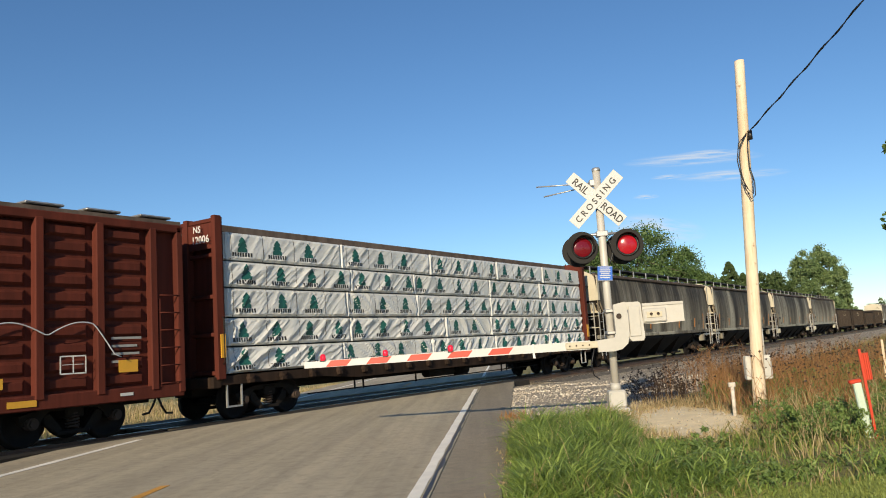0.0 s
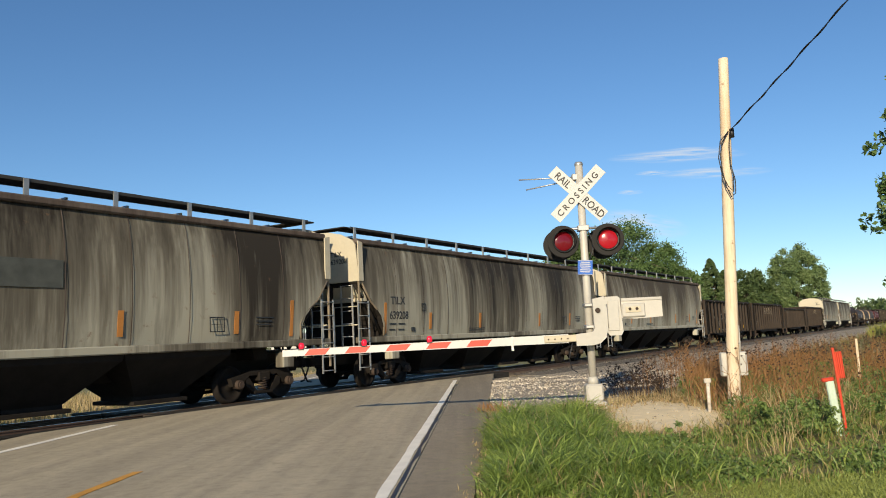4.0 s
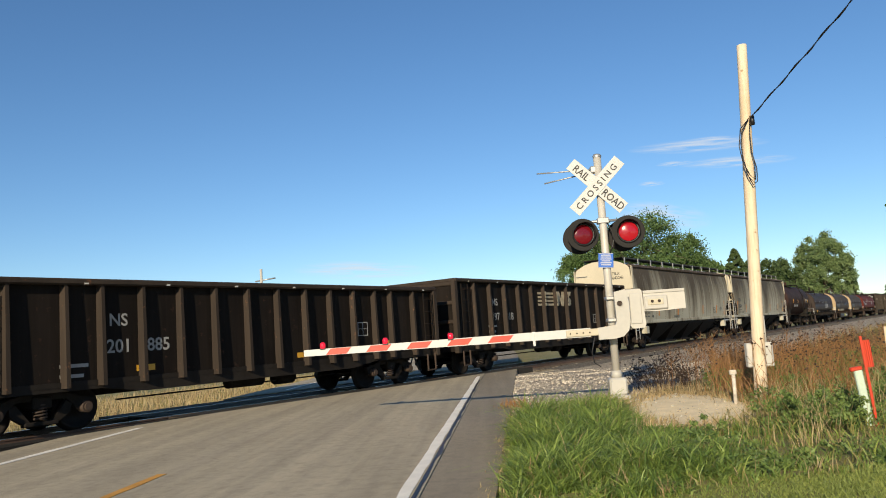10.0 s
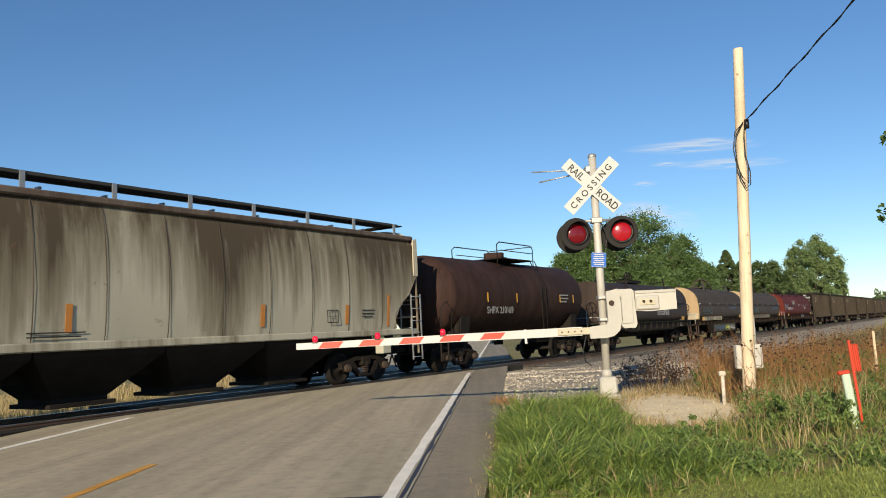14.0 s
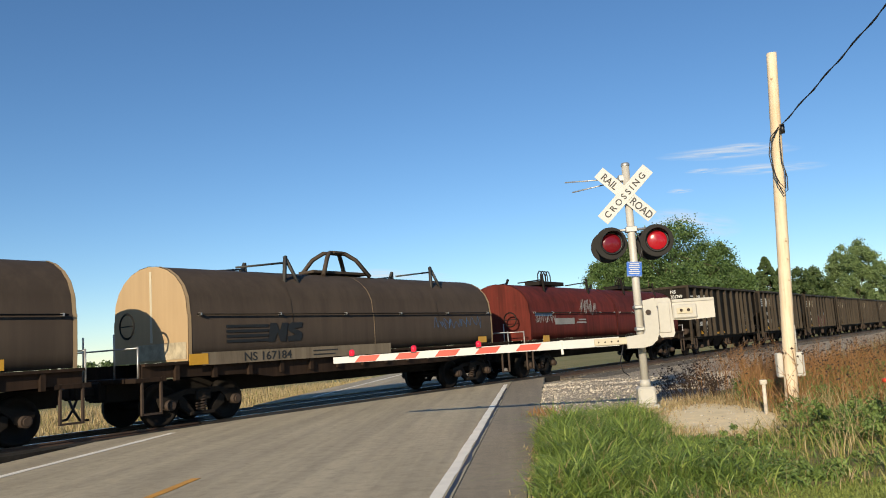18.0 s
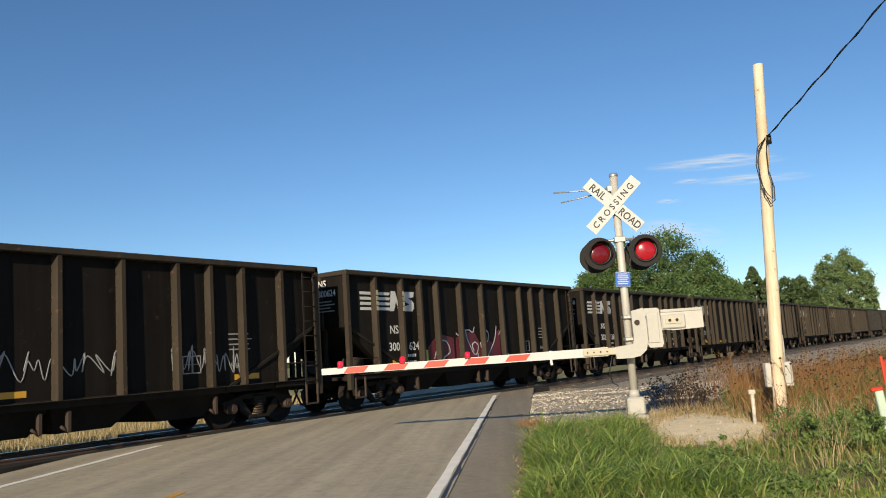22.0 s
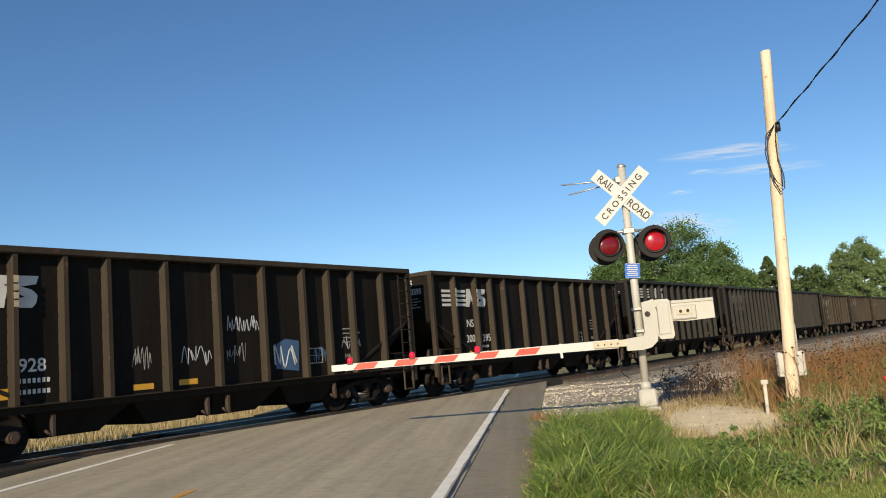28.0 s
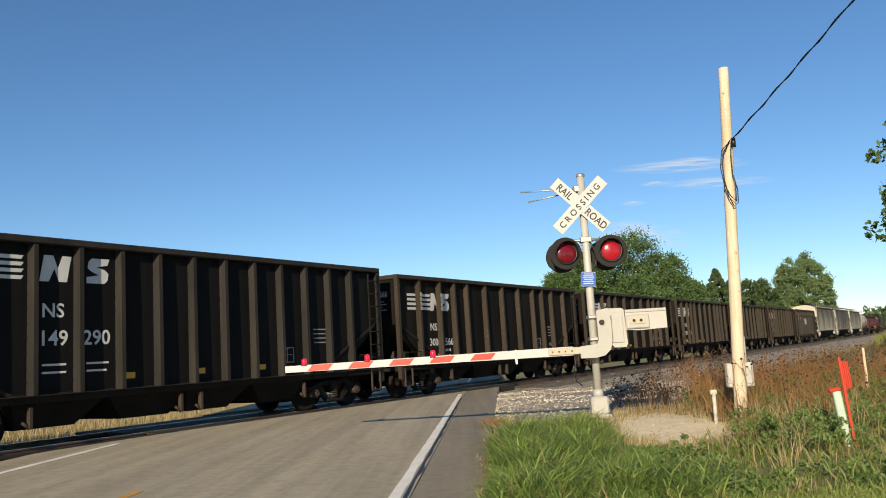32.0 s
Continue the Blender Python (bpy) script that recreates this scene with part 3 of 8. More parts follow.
def run_of(edge_x, y0, y1, n):
    ys = [y0 + (y1 - y0) * k / n for k in range(n + 1)]
    return [(edge_x(y), y) for y in ys]


def build_road():
    def kerb_l(y):
        return road_x(y, -8.3)

    def kerb_r(y):
        return road_x(y, -1.0)

    def verge(y):
        return -0.5 + 0.048 * y + 0.05 * noise.noise((y * 1.3, 0, 0)) + 0.03 * noise.noise((y * 4.1, 3, 0)) - 0.024 * smooth(30, 80, y) * (y - 30)
    sh = Shape()
    slab(sh, run_of(kerb_l, -60, meets_track(kerb_l, CROSSING), 24), run_of(kerb_r, -60, meets_track(kerb_r, CROSSING), 24), ROAD_Z, 0.7)
    slab(sh, run_of(kerb_l, meets_track(kerb_l, -CROSSING), 220, 30), run_of(kerb_r, meets_track(kerb_r, -CROSSING), 220, 30), ROAD_Z, 0.7)
    road = thing("road", "worn grey asphalt two-lane road over the crossing", "road", sh, M_ASPHALT, kind="structure")
    sh = Shape()
    slab(sh, run_of(kerb_r, -20, meets_track(kerb_r, CROSSING), 110), run_of(verge, -20, meets_track(verge, CROSSING), 110), ROAD_Z - 0.012, 0.6)
    slab(sh, run_of(kerb_r, meets_track(kerb_r, -CROSSING), 80, 60), run_of(verge, meets_track(verge, -CROSSING), 80, 60), ROAD_Z - 0.012, 0.6)
    thing("road_shoulder", "darker patched asphalt shoulder beside the white line", "road shoulder", sh, M_SHOULDER, kind="structure")
    rng = random.Random(4)

    def paint(name, label, at, w, y0, y1, mat):
        sh = Shape()
        n = max(2, int((y1 - y0) / 0.35))
        ws = [(w / 2 + rng.uniform(-0.012, 0.006), w / 2 + rng.uniform(-0.012, 0.006)) for _ in range(n + 1)]
        for k in range(n):
            ya, yb = y0 + (y1 - y0) * k / n, y0 + (y1 - y0) * (k + 1) / n
            p = [(road_x(ya, at) - ws[k][0], ya), (road_x(ya, at) + ws[k][1], ya), (road_x(yb, at) + ws[k + 1][1], yb), (road_x(yb, at) - ws[k + 1][0], yb)]
            vs = [(x, y, ROAD_Z + 0.005) for x, y in p] + [(x, y, ROAD_Z - 0.02) for x, y in p]
            sh.add(vs, [(0, 1, 2, 3), (0, 4, 5, 1), (1, 5, 6, 2), (2, 6, 7, 3), (3, 7, 4, 0)])
        ob = thing(name, label, "road marking", sh, mat, kind="structure")
        return ob
    paint("road_line", "worn white edge line on asphalt", -1.14, 0.125, -40, 26.0, M_LINE)
    paint("road_line", "worn white edge line on asphalt", -1.14, 0.125, 36.5, 150, M_LINE)
    paint("road_line", "worn white edge line on asphalt", -7.28, 0.14, -40, 15.3, M_LINE)
    paint("road_line", "worn white edge line on asphalt", -7.28, 0.12, 25.5, 150, M_LINE)
    for y0, y1 in ((6.2, 9.2), (-6, -2.8), (31.5, 34.5), (43, 46)):
        paint("road_dash", "faded yellow centre dash on asphalt", -4.17, 0.12, y0, y1, M_YELLOW)
    # sealed joint across the near lane
    sh = Shape()
    for k in range(40):
        xa = road_x(6.8, -1.2) - 7.0 * k / 40
        xb = xa - 7.0 / 40
        ya = 6.85 + 0.03 * noise.noise((xa * 2, 0, 0)) - 0.02 * k / 40
        yb = 6.85 + 0.03 * noise.noise((xb * 2, 0, 0)) - 0.02 * (k + 1) / 40
        w = 0.035 + 0.015 * noise.noise((xa * 3, 5, 0))
        sh.add([(xa, ya - w, ROAD_Z + 0.004), (xa, ya + w, ROAD_Z + 0.004), (xb, yb + w, ROAD_Z + 0.004), (xb, yb - w, ROAD_Z + 0.004)], [(0, 1, 2, 3)])
    thing("road_joint", "black sealed crack across the lane", "road joint", sh, M_BLACK, kind="structure")
    # black sealed edge beside the white line
    sh = Shape()
    for k in range(90):
        ya, yb = 4 + k * 0.22, 4 + (k + 1) * 0.22
        w0 = 0.03 + 0.05 * max(0, noise.noise((ya * 1.3, 2, 0)) + 0.2)
        w1 = 0.03 + 0.05 * max(0, noise.noise((yb * 1.3, 2, 0)) + 0.2)
        a, b = road_x(ya, -1.062), road_x(yb, -1.062)
        sh.add([(a, ya, ROAD_Z + 0.003), (a + w0, ya, ROAD_Z + 0.003), (b + w1, yb, ROAD_Z + 0.003), (b, yb, ROAD_Z + 0.003)], [(0, 1, 2, 3)])
    thing("road_joint", "black sealed edge beside the white line", "road joint", sh, M_BLACK, kind="structure")
    return road


def build_track():
    sh = Shape()
    z1 = RAIL_Z - 0.19
    prof = [(-5.4, -0.78), (-4.3, -0.66), (-2.1, z1), (2.0, z1), (4.8, -0.42), (5.4, -0.6), (5.4, -0.8), (-5.4, -0.8)]
    for a, b in ((-160, 11.5), (28.5, 420)):
        vs = [on_track(s, d, z) for s in (a, b) for d, z in prof]
        n = len(prof)
        sh.add(vs, [(i, (i + 1) % n, n + (i + 1) % n, n + i) for i in range(n)] + [tuple(range(n)), tuple(range(n, 2 * n))])
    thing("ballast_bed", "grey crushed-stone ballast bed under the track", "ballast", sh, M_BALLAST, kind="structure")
    # gravel flat on the near side
    sh = Shape()
    ss = [28.5 + k * 3 for k in range(12)] + [65 + k * 12 for k in range(30)]
    ds = [2.2, 3.2, 4.2, 5.2, 6.4, 7.6, 9.0, 10.4]
    vs = []
    for s in ss:
        for d in ds:
            p = on_track(s, d)
            dd = d if s > 36 else min(d, 10.4)
            z = -0.33 + 0.035 * (dd - 3) + 0.05 * noise.noise((p.x * 0.6, p.y * 0.6, 9)) - (0.5 if d == ds[-1] else 0)
            vs.append((p.x, p.y, z))
    n = len(ds)
    sh.add(vs, [(i * n + j, (i + 1) * n + j, (i + 1) * n + j + 1, i * n + j + 1) for i in range(len(ss) - 1) for j in range(n - 1)], True)
    # the wedge between the track, the shoulder and the signal
    vs, m = [], 14
    for i in range(m):
        for j in range(m):
            y = 13.6 + 14.0 * i / (m - 1)
            x0 = -0.5 + 0.048 * y + 0.02
            x1 = x0 + 7.0
            x = x0 + (x1 - x0) * j / (m - 1)
            d = track_offset(x, y)
            z = -0.12 + 0.05 * noise.noise((x * 0.7, y * 0.7, 4)) - 0.06 * smooth(6, 3, d) - 0.16 * smooth(2.6, 1.5, d) * smooth(26.6, 28.5, UX * x + UY * y) - (0.3 if i == 0 or j == m - 1 else 0)
            vs.append((x, y, z))
    sh.add(vs, [(i * m + j, (i + 1) * m + j, (i + 1) * m + j + 1, i * m + j + 1) for i in range(m - 1) for j in range(m - 1)], True)
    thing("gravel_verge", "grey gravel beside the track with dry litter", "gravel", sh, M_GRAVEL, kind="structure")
    # rails with head, web and foot
    prof = [(-0.07, -0.17), (0.07, -0.17), (0.07, -0.155), (0.012, -0.13), (0.012, -0.04), (0.036, -0.03), (0.036, -0.004), (0.028, 0.0), (-0.028, 0.0), (-0.036, -0.004), (-0.036, -0.03), (-0.012, -0.04), (-0.012, -0.13), (-0.07, -0.155)]
    for side in (-0.7525, 0.7525):
        sh = Shape()
        a, b, n = -160, 420, len(prof)
        vs = [on_track(s, side + u, RAIL_Z + w) for s in (a, b) for u, w in prof]
        sh.add(vs, [(i, (i + 1) % n, n + (i + 1) % n, n + i) for i in range(n)] + [tuple(range(n)), tuple(range(n, 2 * n))])
        rail = thing("rail", "rusty steel rail with a bright worn head", "rail", sh, M_RAIL, kind="structure")
        top = Shape()
        top.add([on_track(s, side + u, RAIL_Z + 0.0025) for s in (a, b) for u in (-0.026, 0.026)], [(0, 1, 3, 2)])
        part("rail_head", top, M_RAILTOP, rail, "bright worn running surface")
    # crossing panels between and beside the rails
    for d0, d1, nm in ((-0.66, 0.66, "inner"), (0.84, 1.83, "near"), (-1.83, -0.84, "far")):
        for k in range(7):
            s0, s1 = 11.6 + k * 2.26, 11.6 + (k + 1) * 2.26 - 0.02
            sh = Shape()
            sh.add([on_track(s, d, z) for z in (RAIL_Z - 0.012, RAIL_Z - 0.2) for s, d in ((s0, d0), (s1, d0), (s1, d1), (s0, d1))],
                   [(0, 1, 2, 3), (7, 6, 5, 4), (0, 4, 5, 1), (1, 5, 6, 2), (2, 6, 7, 3), (3, 7, 4, 0)])
            thing("crossing_panel", "dark rubber panel between the rails at the crossing", "crossing panel", sh, M_PANEL, group="crossing panels", kind="structure")
    # oily black cinders along the near rail, up to the road's edge
    sh = Shape()
    vs, ss = [], [-40, -20, -6, 0, 3, 4.5, 6, 7, 8, 9, 10, 11, 11.6]
    for s in ss:
        e = 2.75 - 0.8 * smooth(4, 11.6, s) + 0.12 * noise.noise((s * 0.9, 2, 0))
        for d, z in ((1.25, -0.5), (1.25, -0.16), (1.8, -0.112), (e - 0.25, -0.094), (e, -0.1015), (e + 0.02, -0.5)):
            p = on_track(s, d)
            vs.append((p.x, p.y, z))
    sh.add(vs, [(i * 6 + j, (i + 1) * 6 + j, (i + 1) * 6 + j + 1, i * 6 + j + 1) for i in range(len(ss) - 1) for j in range(5)] + [tuple(range(6)), tuple(range(len(vs) - 6, len(vs)))])
    thing("cinder_apron", "oily black cinders between the rail and the asphalt", "cinders", sh, M_CINDER, kind="structure")


def build_ties():
    bed = bpy.data.objects["ballast_bed"]
    sh = Shape().box(-0.115, 0.115, -1.3, 1.3, -0.2, 0.0, 0.012)
    me = sh.mesh("tie", M_TIE)
    rng = random.Random(8)
    spots = [28.9 + 0.53 * k for k in range(150)] + [11.2 - 0.53 * k for k in range(36)]
    for s in spots:
        part("tie", me, M_TIE, bed, m=Matrix.Translation((0, 0, -0.155)) @ track_pose(s) @ pose(0, rng.uniform(-0.04, 0.04), 0, 0, 0, rng.uniform(-1, 1)))
    far = Shape()
    for k in range(560):
        s = 108.4 + 0.53 * k
        m = track_pose(s)
        far.box(-0.115, 0.115, -1.3, 1.3, -0.355, -0.155, m=m)
    ob = part("tie", far, M_TIE, bed)
    ob["kind"] = "stuff"


def rock(rng, sh, p, r):
    vs = []
    for d in ((1, 0, 0), (-1, 0, 0), (0, 1, 0), (0, -1, 0), (0, 0, 1), (0, 0, -1)):
        k = r * rng.uniform(0.6, 1.25)
        vs.append((p[0] + d[0] * k + rng.uniform(-0.2, 0.2) * r, p[1] + d[1] * k + rng.uniform(-0.2, 0.2) * r, p[2] + d[2] * k * 0.75))
    sh.add(vs, [(0, 2, 4), (2, 1, 4), (1, 3, 4), (3, 0, 4), (2, 0, 5), (1, 2, 5), (3, 1, 5), (0, 3, 5)])


def build_stones():
    rng = random.Random(12)
    sh = Shape()
    for _ in range(9500):
        y = rng.uniform(14.2, 26.5)
        x = -0.5 + 0.048 * y + rng.random() ** 1.3 * 6.5
        d = track_offset(x, y)
        if d < 1.6:
            continue
        z = -0.14 - 0.06 * smooth(6, 3, d) - 0.14 * smooth(2.6, 1.5, d)
        rock(rng, sh, (x, y, z + 0.045 * noise.noise((x * 0.7, y * 0.7, 4))), rng.choice((0.022, 0.03, 0.035, 0.045, 0.06)))
    for _ in range(200):
        w, f = rng.uniform(0, 2 * math.pi), rng.random() ** 0.5
        x, y = PAD_X + 0.2 * f * math.sin(w) + 0.95 * f * math.cos(w), PAD_Y + 2.4 * f * math.sin(w)
        rock(rng, sh, (x, y, ground_z(x, y) + 0.035), rng.choice((0.008, 0.012, 0.02)))
    for _ in range(1800):
        p = on_track(rng.uniform(28.6, 62), rng.choice((-1, 1)) * rng.uniform(1.35, 3.2))
        rock(rng, sh, (p.x, p.y, RAIL_Z - 0.2 - 0.05 * abs(track_offset(p.x, p.y) - 1.4)), rng.choice((0.03, 0.04, 0.05)))
    for _ in range(700):
        p = on_track(rng.uniform(-20, 11), rng.choice((-1, 1)) * rng.uniform(1.35, 3.0))
        rock(rng, sh, (p.x, p.y, RAIL_Z - 0.22 - 0.05 * abs(track_offset(p.x, p.y))), rng.choice((0.03, 0.04, 0.05)))
    thing("ballast_stones", "loose grey crushed stones along the track", "stones", sh, M_STONE, kind="stuff")


# ---- plants ----
def blades(name, label, mat, spots, seed, lean=0.35, width=0.008, stray=1.3):
    """Bent tapering blades, each at (x, y, z, height); neighbours lean much the same way."""
    rng = np.random.default_rng(seed)
    sp = np.array(spots)
    n = len(sp)
    az = 2.4 * np.sin(sp[:, 0] * 3.1 + seed) + 2.1 * np.cos(sp[:, 1] * 2.7 + 1.3 * sp[:, 0]) + rng.normal(0, stray, n)
    ln = rng.uniform(0.05, 1.0, n) ** (0.6 if stray > 2 else 1.0) * lean
    h = sp[:, 3]
    w = width * rng.uniform(0.5, 1.5, n)
    dx, dy = np.cos(az), np.sin(az)
    tw = rng.uniform(0, 2 * np.pi, n)
    sx, sy = np.cos(tw), np.sin(tw)
    v = np.zeros((n, 7, 3))
    for k, (t, ww) in enumerate(((0, 1), (0, -1), (0.4, -0.95), (0.4, 0.95), (0.76, 0.6), (0.76, -0.6), (1.0, 0.0))):
        bend = ln * h * t ** 2.2
        v[:, k, 0] = sp[:, 0] + dx * bend + sx * w * ww
        v[:, k, 1] = sp[:, 1] + dy * bend + sy * w * ww
        v[:, k, 2] = sp[:, 2] + h * (t - 0.42 * ln * t ** 3)
    base = (np.arange(n) * 7)[:, None]
    me = bpy.data.meshes.new(name)
    verts = v.reshape(-1, 3)
    faces = np.concatenate([base + np.array([0, 1, 2, 3]), base + np.array([3, 2, 5, 4]), base + np.array([4, 5, 6])], 1)
    me.vertices.add(len(verts))
    me.vertices.foreach_set("co", verts.ravel())
    me.loops.add(11 * n)
    me.loops.foreach_set("vertex_index", faces.ravel())
    me.polygons.add(3 * n)
    starts = (np.arange(n) * 11)[:, None] + np.array([0, 4, 8])
    me.polygons.foreach_set("loop_start", starts.ravel())
    me.update(calc_edges=True)
    me.materials.append(mat)
    return tagged(new(name, me), label, "plants", kind="stuff")


PAD_X, PAD_Y = 2.75, 12.2


def in_pad(x, y):
    """The bare sandy pad by the signal."""
    return ((x - PAD_X - 0.1 * (y - PAD_Y)) / 0.85) ** 2 + ((y - PAD_Y) / 2.55) ** 2 < 1 + 0.35 * noise.noise((x * 2, y * 2, 1))


def build_plants():
    rng = random.Random(21)
    tall, broad, lawn, straw, rusty, weeds, olive, herbs = [], [], [], [], [], [], [], []

    def edge(y):
        return -0.5 + 0.048 * y + 0.12 * noise.noise((y * 1.5, 0, 0))

    def lawn_line(x):
        return 6.25 + 0.17 * x - 0.25 * smooth(0.4, -0.1, x)

    def grass_side(y):
        return 1.7 + 0.3 * (y - 6.6) + 0.3 * noise.noise((y * 0.9, 0, 14))
    # tall green grass by the road, in tufts of arching blades
    for _ in range(7600):
        cy = rng.uniform(5.0, 13.4)
        cx = edge(cy) + 0.13 + rng.random() ** 1.1 * 3.9
        out = cx - grass_side(cy)
        if in_pad(cx, cy) or cy < lawn_line(cx) or (out > 0 and rng.random() < 0.88):
            continue
        k = smooth(-0.05, 0.45, cx - edge(cy)) * (0.5 + 0.5 * smooth(0.3, -1.2, out)) * (1 - 0.45 * smooth(11.2, 13.0, cy)) * (1 - 0.8 * smooth(0.12, 0.17, cx / cy) * smooth(7.2, 8.4, cy))
        patch = noise.noise((cx * 1.7, cy * 1.7, 7))
        if patch < -0.28 and rng.random() < 0.75:
            continue
        th = (0.06 + 0.25 * k * smooth(5.9, 7.3, cy)) * rng.uniform(0.45, 1.45) * (0.8 + 0.9 * (patch + 0.2))
        dry = rng.random() < 0.035 + 0.14 * smooth(7.4, 6.4, cy)
        for _k in range(15):
            x, y = cx + rng.gauss(0, 0.045), cy + rng.gauss(0, 0.045)
            (straw if dry and rng.random() < 0.6 else broad if rng.random() < 0.22 else tall).append((x, y, ground_z(x, y) - 0.02, max(0.05, th * rng.uniform(0.4, 1.3))))
    # mown grass
    for _ in range(66000):
        y = rng.uniform(5.2, 7.4)
        x = -0.25 + rng.random() * 5.0
        if y > lawn_line(x) + 0.3 + 0.25 * noise.noise((x * 2, y * 2, 0)) or x < edge(y) + 0.05:
            continue
        lawn.append((x, y, ground_z(x, y) - 0.01, rng.uniform(0.02, 0.06)))
    # mixed herbs, dry grass and litter between the lawn and the dead weeds
    for _ in range(62000):
        y = rng.uniform(6.4, 24)
        x = rng.uniform(1.2, 14)
        d = track_offset(x, y)
        if in_pad(x, y) or d < 10.0 + 0.8 * noise.noise((x * 0.3, y * 0.3, 2)) or y < lawn_line(x) - 0.1 or x < grass_side(y) - 0.4:
            continue
        if x < 0.2 * y + 0.2 and y > 10.5:
            continue
        f = smooth(10.4, 12.6, y + 0.9 * noise.noise((x * 0.5, y * 0.5, 11)) - 0.2 * max(0, x - 4))
        g = noise.noise((x * 0.8, y * 0.8, 31))
        z = ground_z(x, y) - 0.02
        low = 0.35 + 0.65 * smooth(7.4, 10.4, y - 0.3 * (x - 2))
        r = rng.random()
        redness = 0.62 * f * (1 - 0.55 * smooth(0.33, 0.45, x / y + 0.08 * noise.noise((x * 0.6, y * 0.6, 21))))
        if r < redness:
            rusty.append((x, y, z, rng.uniform(0.3, 0.8)))
        elif r < redness + 0.3 + 0.3 * g:
            weeds.append((x, y, z, rng.uniform(0.1, 0.42) * low))
        elif r < redness + 0.64 + 0.3 * g:
            olive.append((x, y, z, rng.uniform(0.15, 0.6) * low))
        else:
            straw.append((x, y, z, (rng.uniform(0.3, 0.7) if rng.random() < 0.3 else rng.uniform(0.06, 0.2)) * low))
    # leafy herbs in small bushes
    for _ in range(1500):
        y = rng.uniform(6.8, 17)
        x = rng.uniform(1.8, 8.5)
        if in_pad(x, y) or in_pad(x - 0.3, y) or in_pad(x, y + 0.8) or in_pad(x - 0.2, y + 0.5) or in_pad(x + 0.2, y) or track_offset(x, y) < 10.6 or y < lawn_line(x) + 0.2 or x < grass_side(y) - 0.6 or (x < 0.24 * y + 0.2 and y > 10.5):
            continue
        lump = noise.noise((x * 0.9, y * 0.9, 41))
        if lump < -0.02:
            continue
        for _k in range(5):
            r = rng.uniform(0.04, 0.1)
            herbs.append((x + rng.gauss(0, 0.13), y + rng.gauss(0, 0.13), ground_z(x, y) + rng.uniform(0.0, 0.25 + 0.5 * lump) * smooth(6.4, 9.0, y), r))
    # clumps of tall pale stalks round the pole's foot and in the herbs
    for cx, cy, nb, hh in ((3.75, 11.2, 90, 0.55), (3.95, 10.6, 70, 0.6), (3.3, 9.0, 50, 0.5), (3.5, 9.6, 60, 0.55), (4.6, 10.4, 30, 0.7), (2.9, 8.0, 40, 0.4), (5.1, 11.6, 40, 0.7)):
        for _k in range(nb):
            x, y = cx + rng.gauss(0, 0.13), cy + rng.gauss(0, 0.16)
            straw.append((x, y, ground_z(x, y) - 0.02, hh * rng.uniform(0.45, 1.2)))
    me = leaf_cloud("herb_leaves", M_HERB, herbs, 71, 0.02, 44)
    tagged(new("herb_leaves", me), "small leafy green roadside herbs", "plants", kind="stuff")
    # low dry growth at the signal's foot and along the gravel
    for _ in range(700):
        y = rng.uniform(5.0, 15)
        x = edge(y) + rng.gauss(0.03, 0.08)
        straw.append((x, y, ROAD_Z - 0.02, rng.uniform(0.015, 0.07)))
    for _ in range(260):
        x, y = 0.35 + rng.gauss(0, 0.16), 14.9 + rng.gauss(0, 0.3)
        rusty.append((x, y, ROAD_Z - 0.03, rng.uniform(0.06, 0.22)))
    for _ in range(2600):
        y = rng.uniform(12.4, 15.6)
        x = edge(y) + rng.random() * 4.0
        if in_pad(x, y):
            continue
        straw.append((x, y, ground_z(x, y) + 0.05, rng.uniform(0.05, 0.22)))
    # weeds along the gravel to the right, far away
    for _ in range(9000):
        s = 30 + rng.random() ** 1.6 * 130
        d = rng.uniform(10.6, 18) + 0.8 * noise.noise((s * 0.1, 0, 0))
        p = on_track(s, d)
        if p.y < 24 and p.x < 14:
            continue
        z = ground_z(p.x, p.y) - 0.05
        (rusty if rng.random() < 0.3 else olive if rng.random() < 0.6 else straw).append((p.x, p.y, z, rng.uniform(0.3, 0.75)))
    blades("tall_grass", "tall bright green roadside grass", M_GRASS, tall, 1, 1.5, 0.005, 2.6)
    blades("broad_grass", "broad arching bright green grass leaves", M_TIP, broad, 14, 1.6, 0.0085, 2.6)
    blades("olive_weeds", "olive-green half-dry weeds", M_OLIVE, olive, 9, 0.9, 0.0055, 2.6)
    blades("mown_grass", "short mown green grass", M_LAWN, lawn, 2, 1.1, 0.0038, 3.0)
    blades("dry_stalks", "straw-coloured dry grass stalks", M_STRAW, straw, 3, 0.6, 0.0035, 2.6)
    blades("rusty_weeds", "rust-brown dead weed stalks", M_RUSTWEED, rusty, 4, 0.7, 0.005, 2.6)
    blades("green_weeds", "leafy green roadside weeds", M_GRASS, weeds, 5, 1.3, 0.007, 2.6)
    # dead weed plants: branching stems with seed heads
    sh, heads = Shape(), Shape()
    for _ in range(620):
        y = rng.uniform(10.5, 23)
        x = rng.uniform(3.2, 13)
        d = track_offset(x, y)
        if in_pad(x, y) or d < 9.8 or x < 0.2 * y + 0.1 or y < 10.2 + 0.2 * max(0, x - 2):
            continue
        z, h = ground_z(x, y), rng.uniform(0.5, 1.0)
        top = Vector((x + rng.uniform(-0.15, 0.15), y + rng.uniform(-0.15, 0.15), z + h))
        sh.rod((x, y, z - 0.03), top, 0.006, 3, 0.003, False)
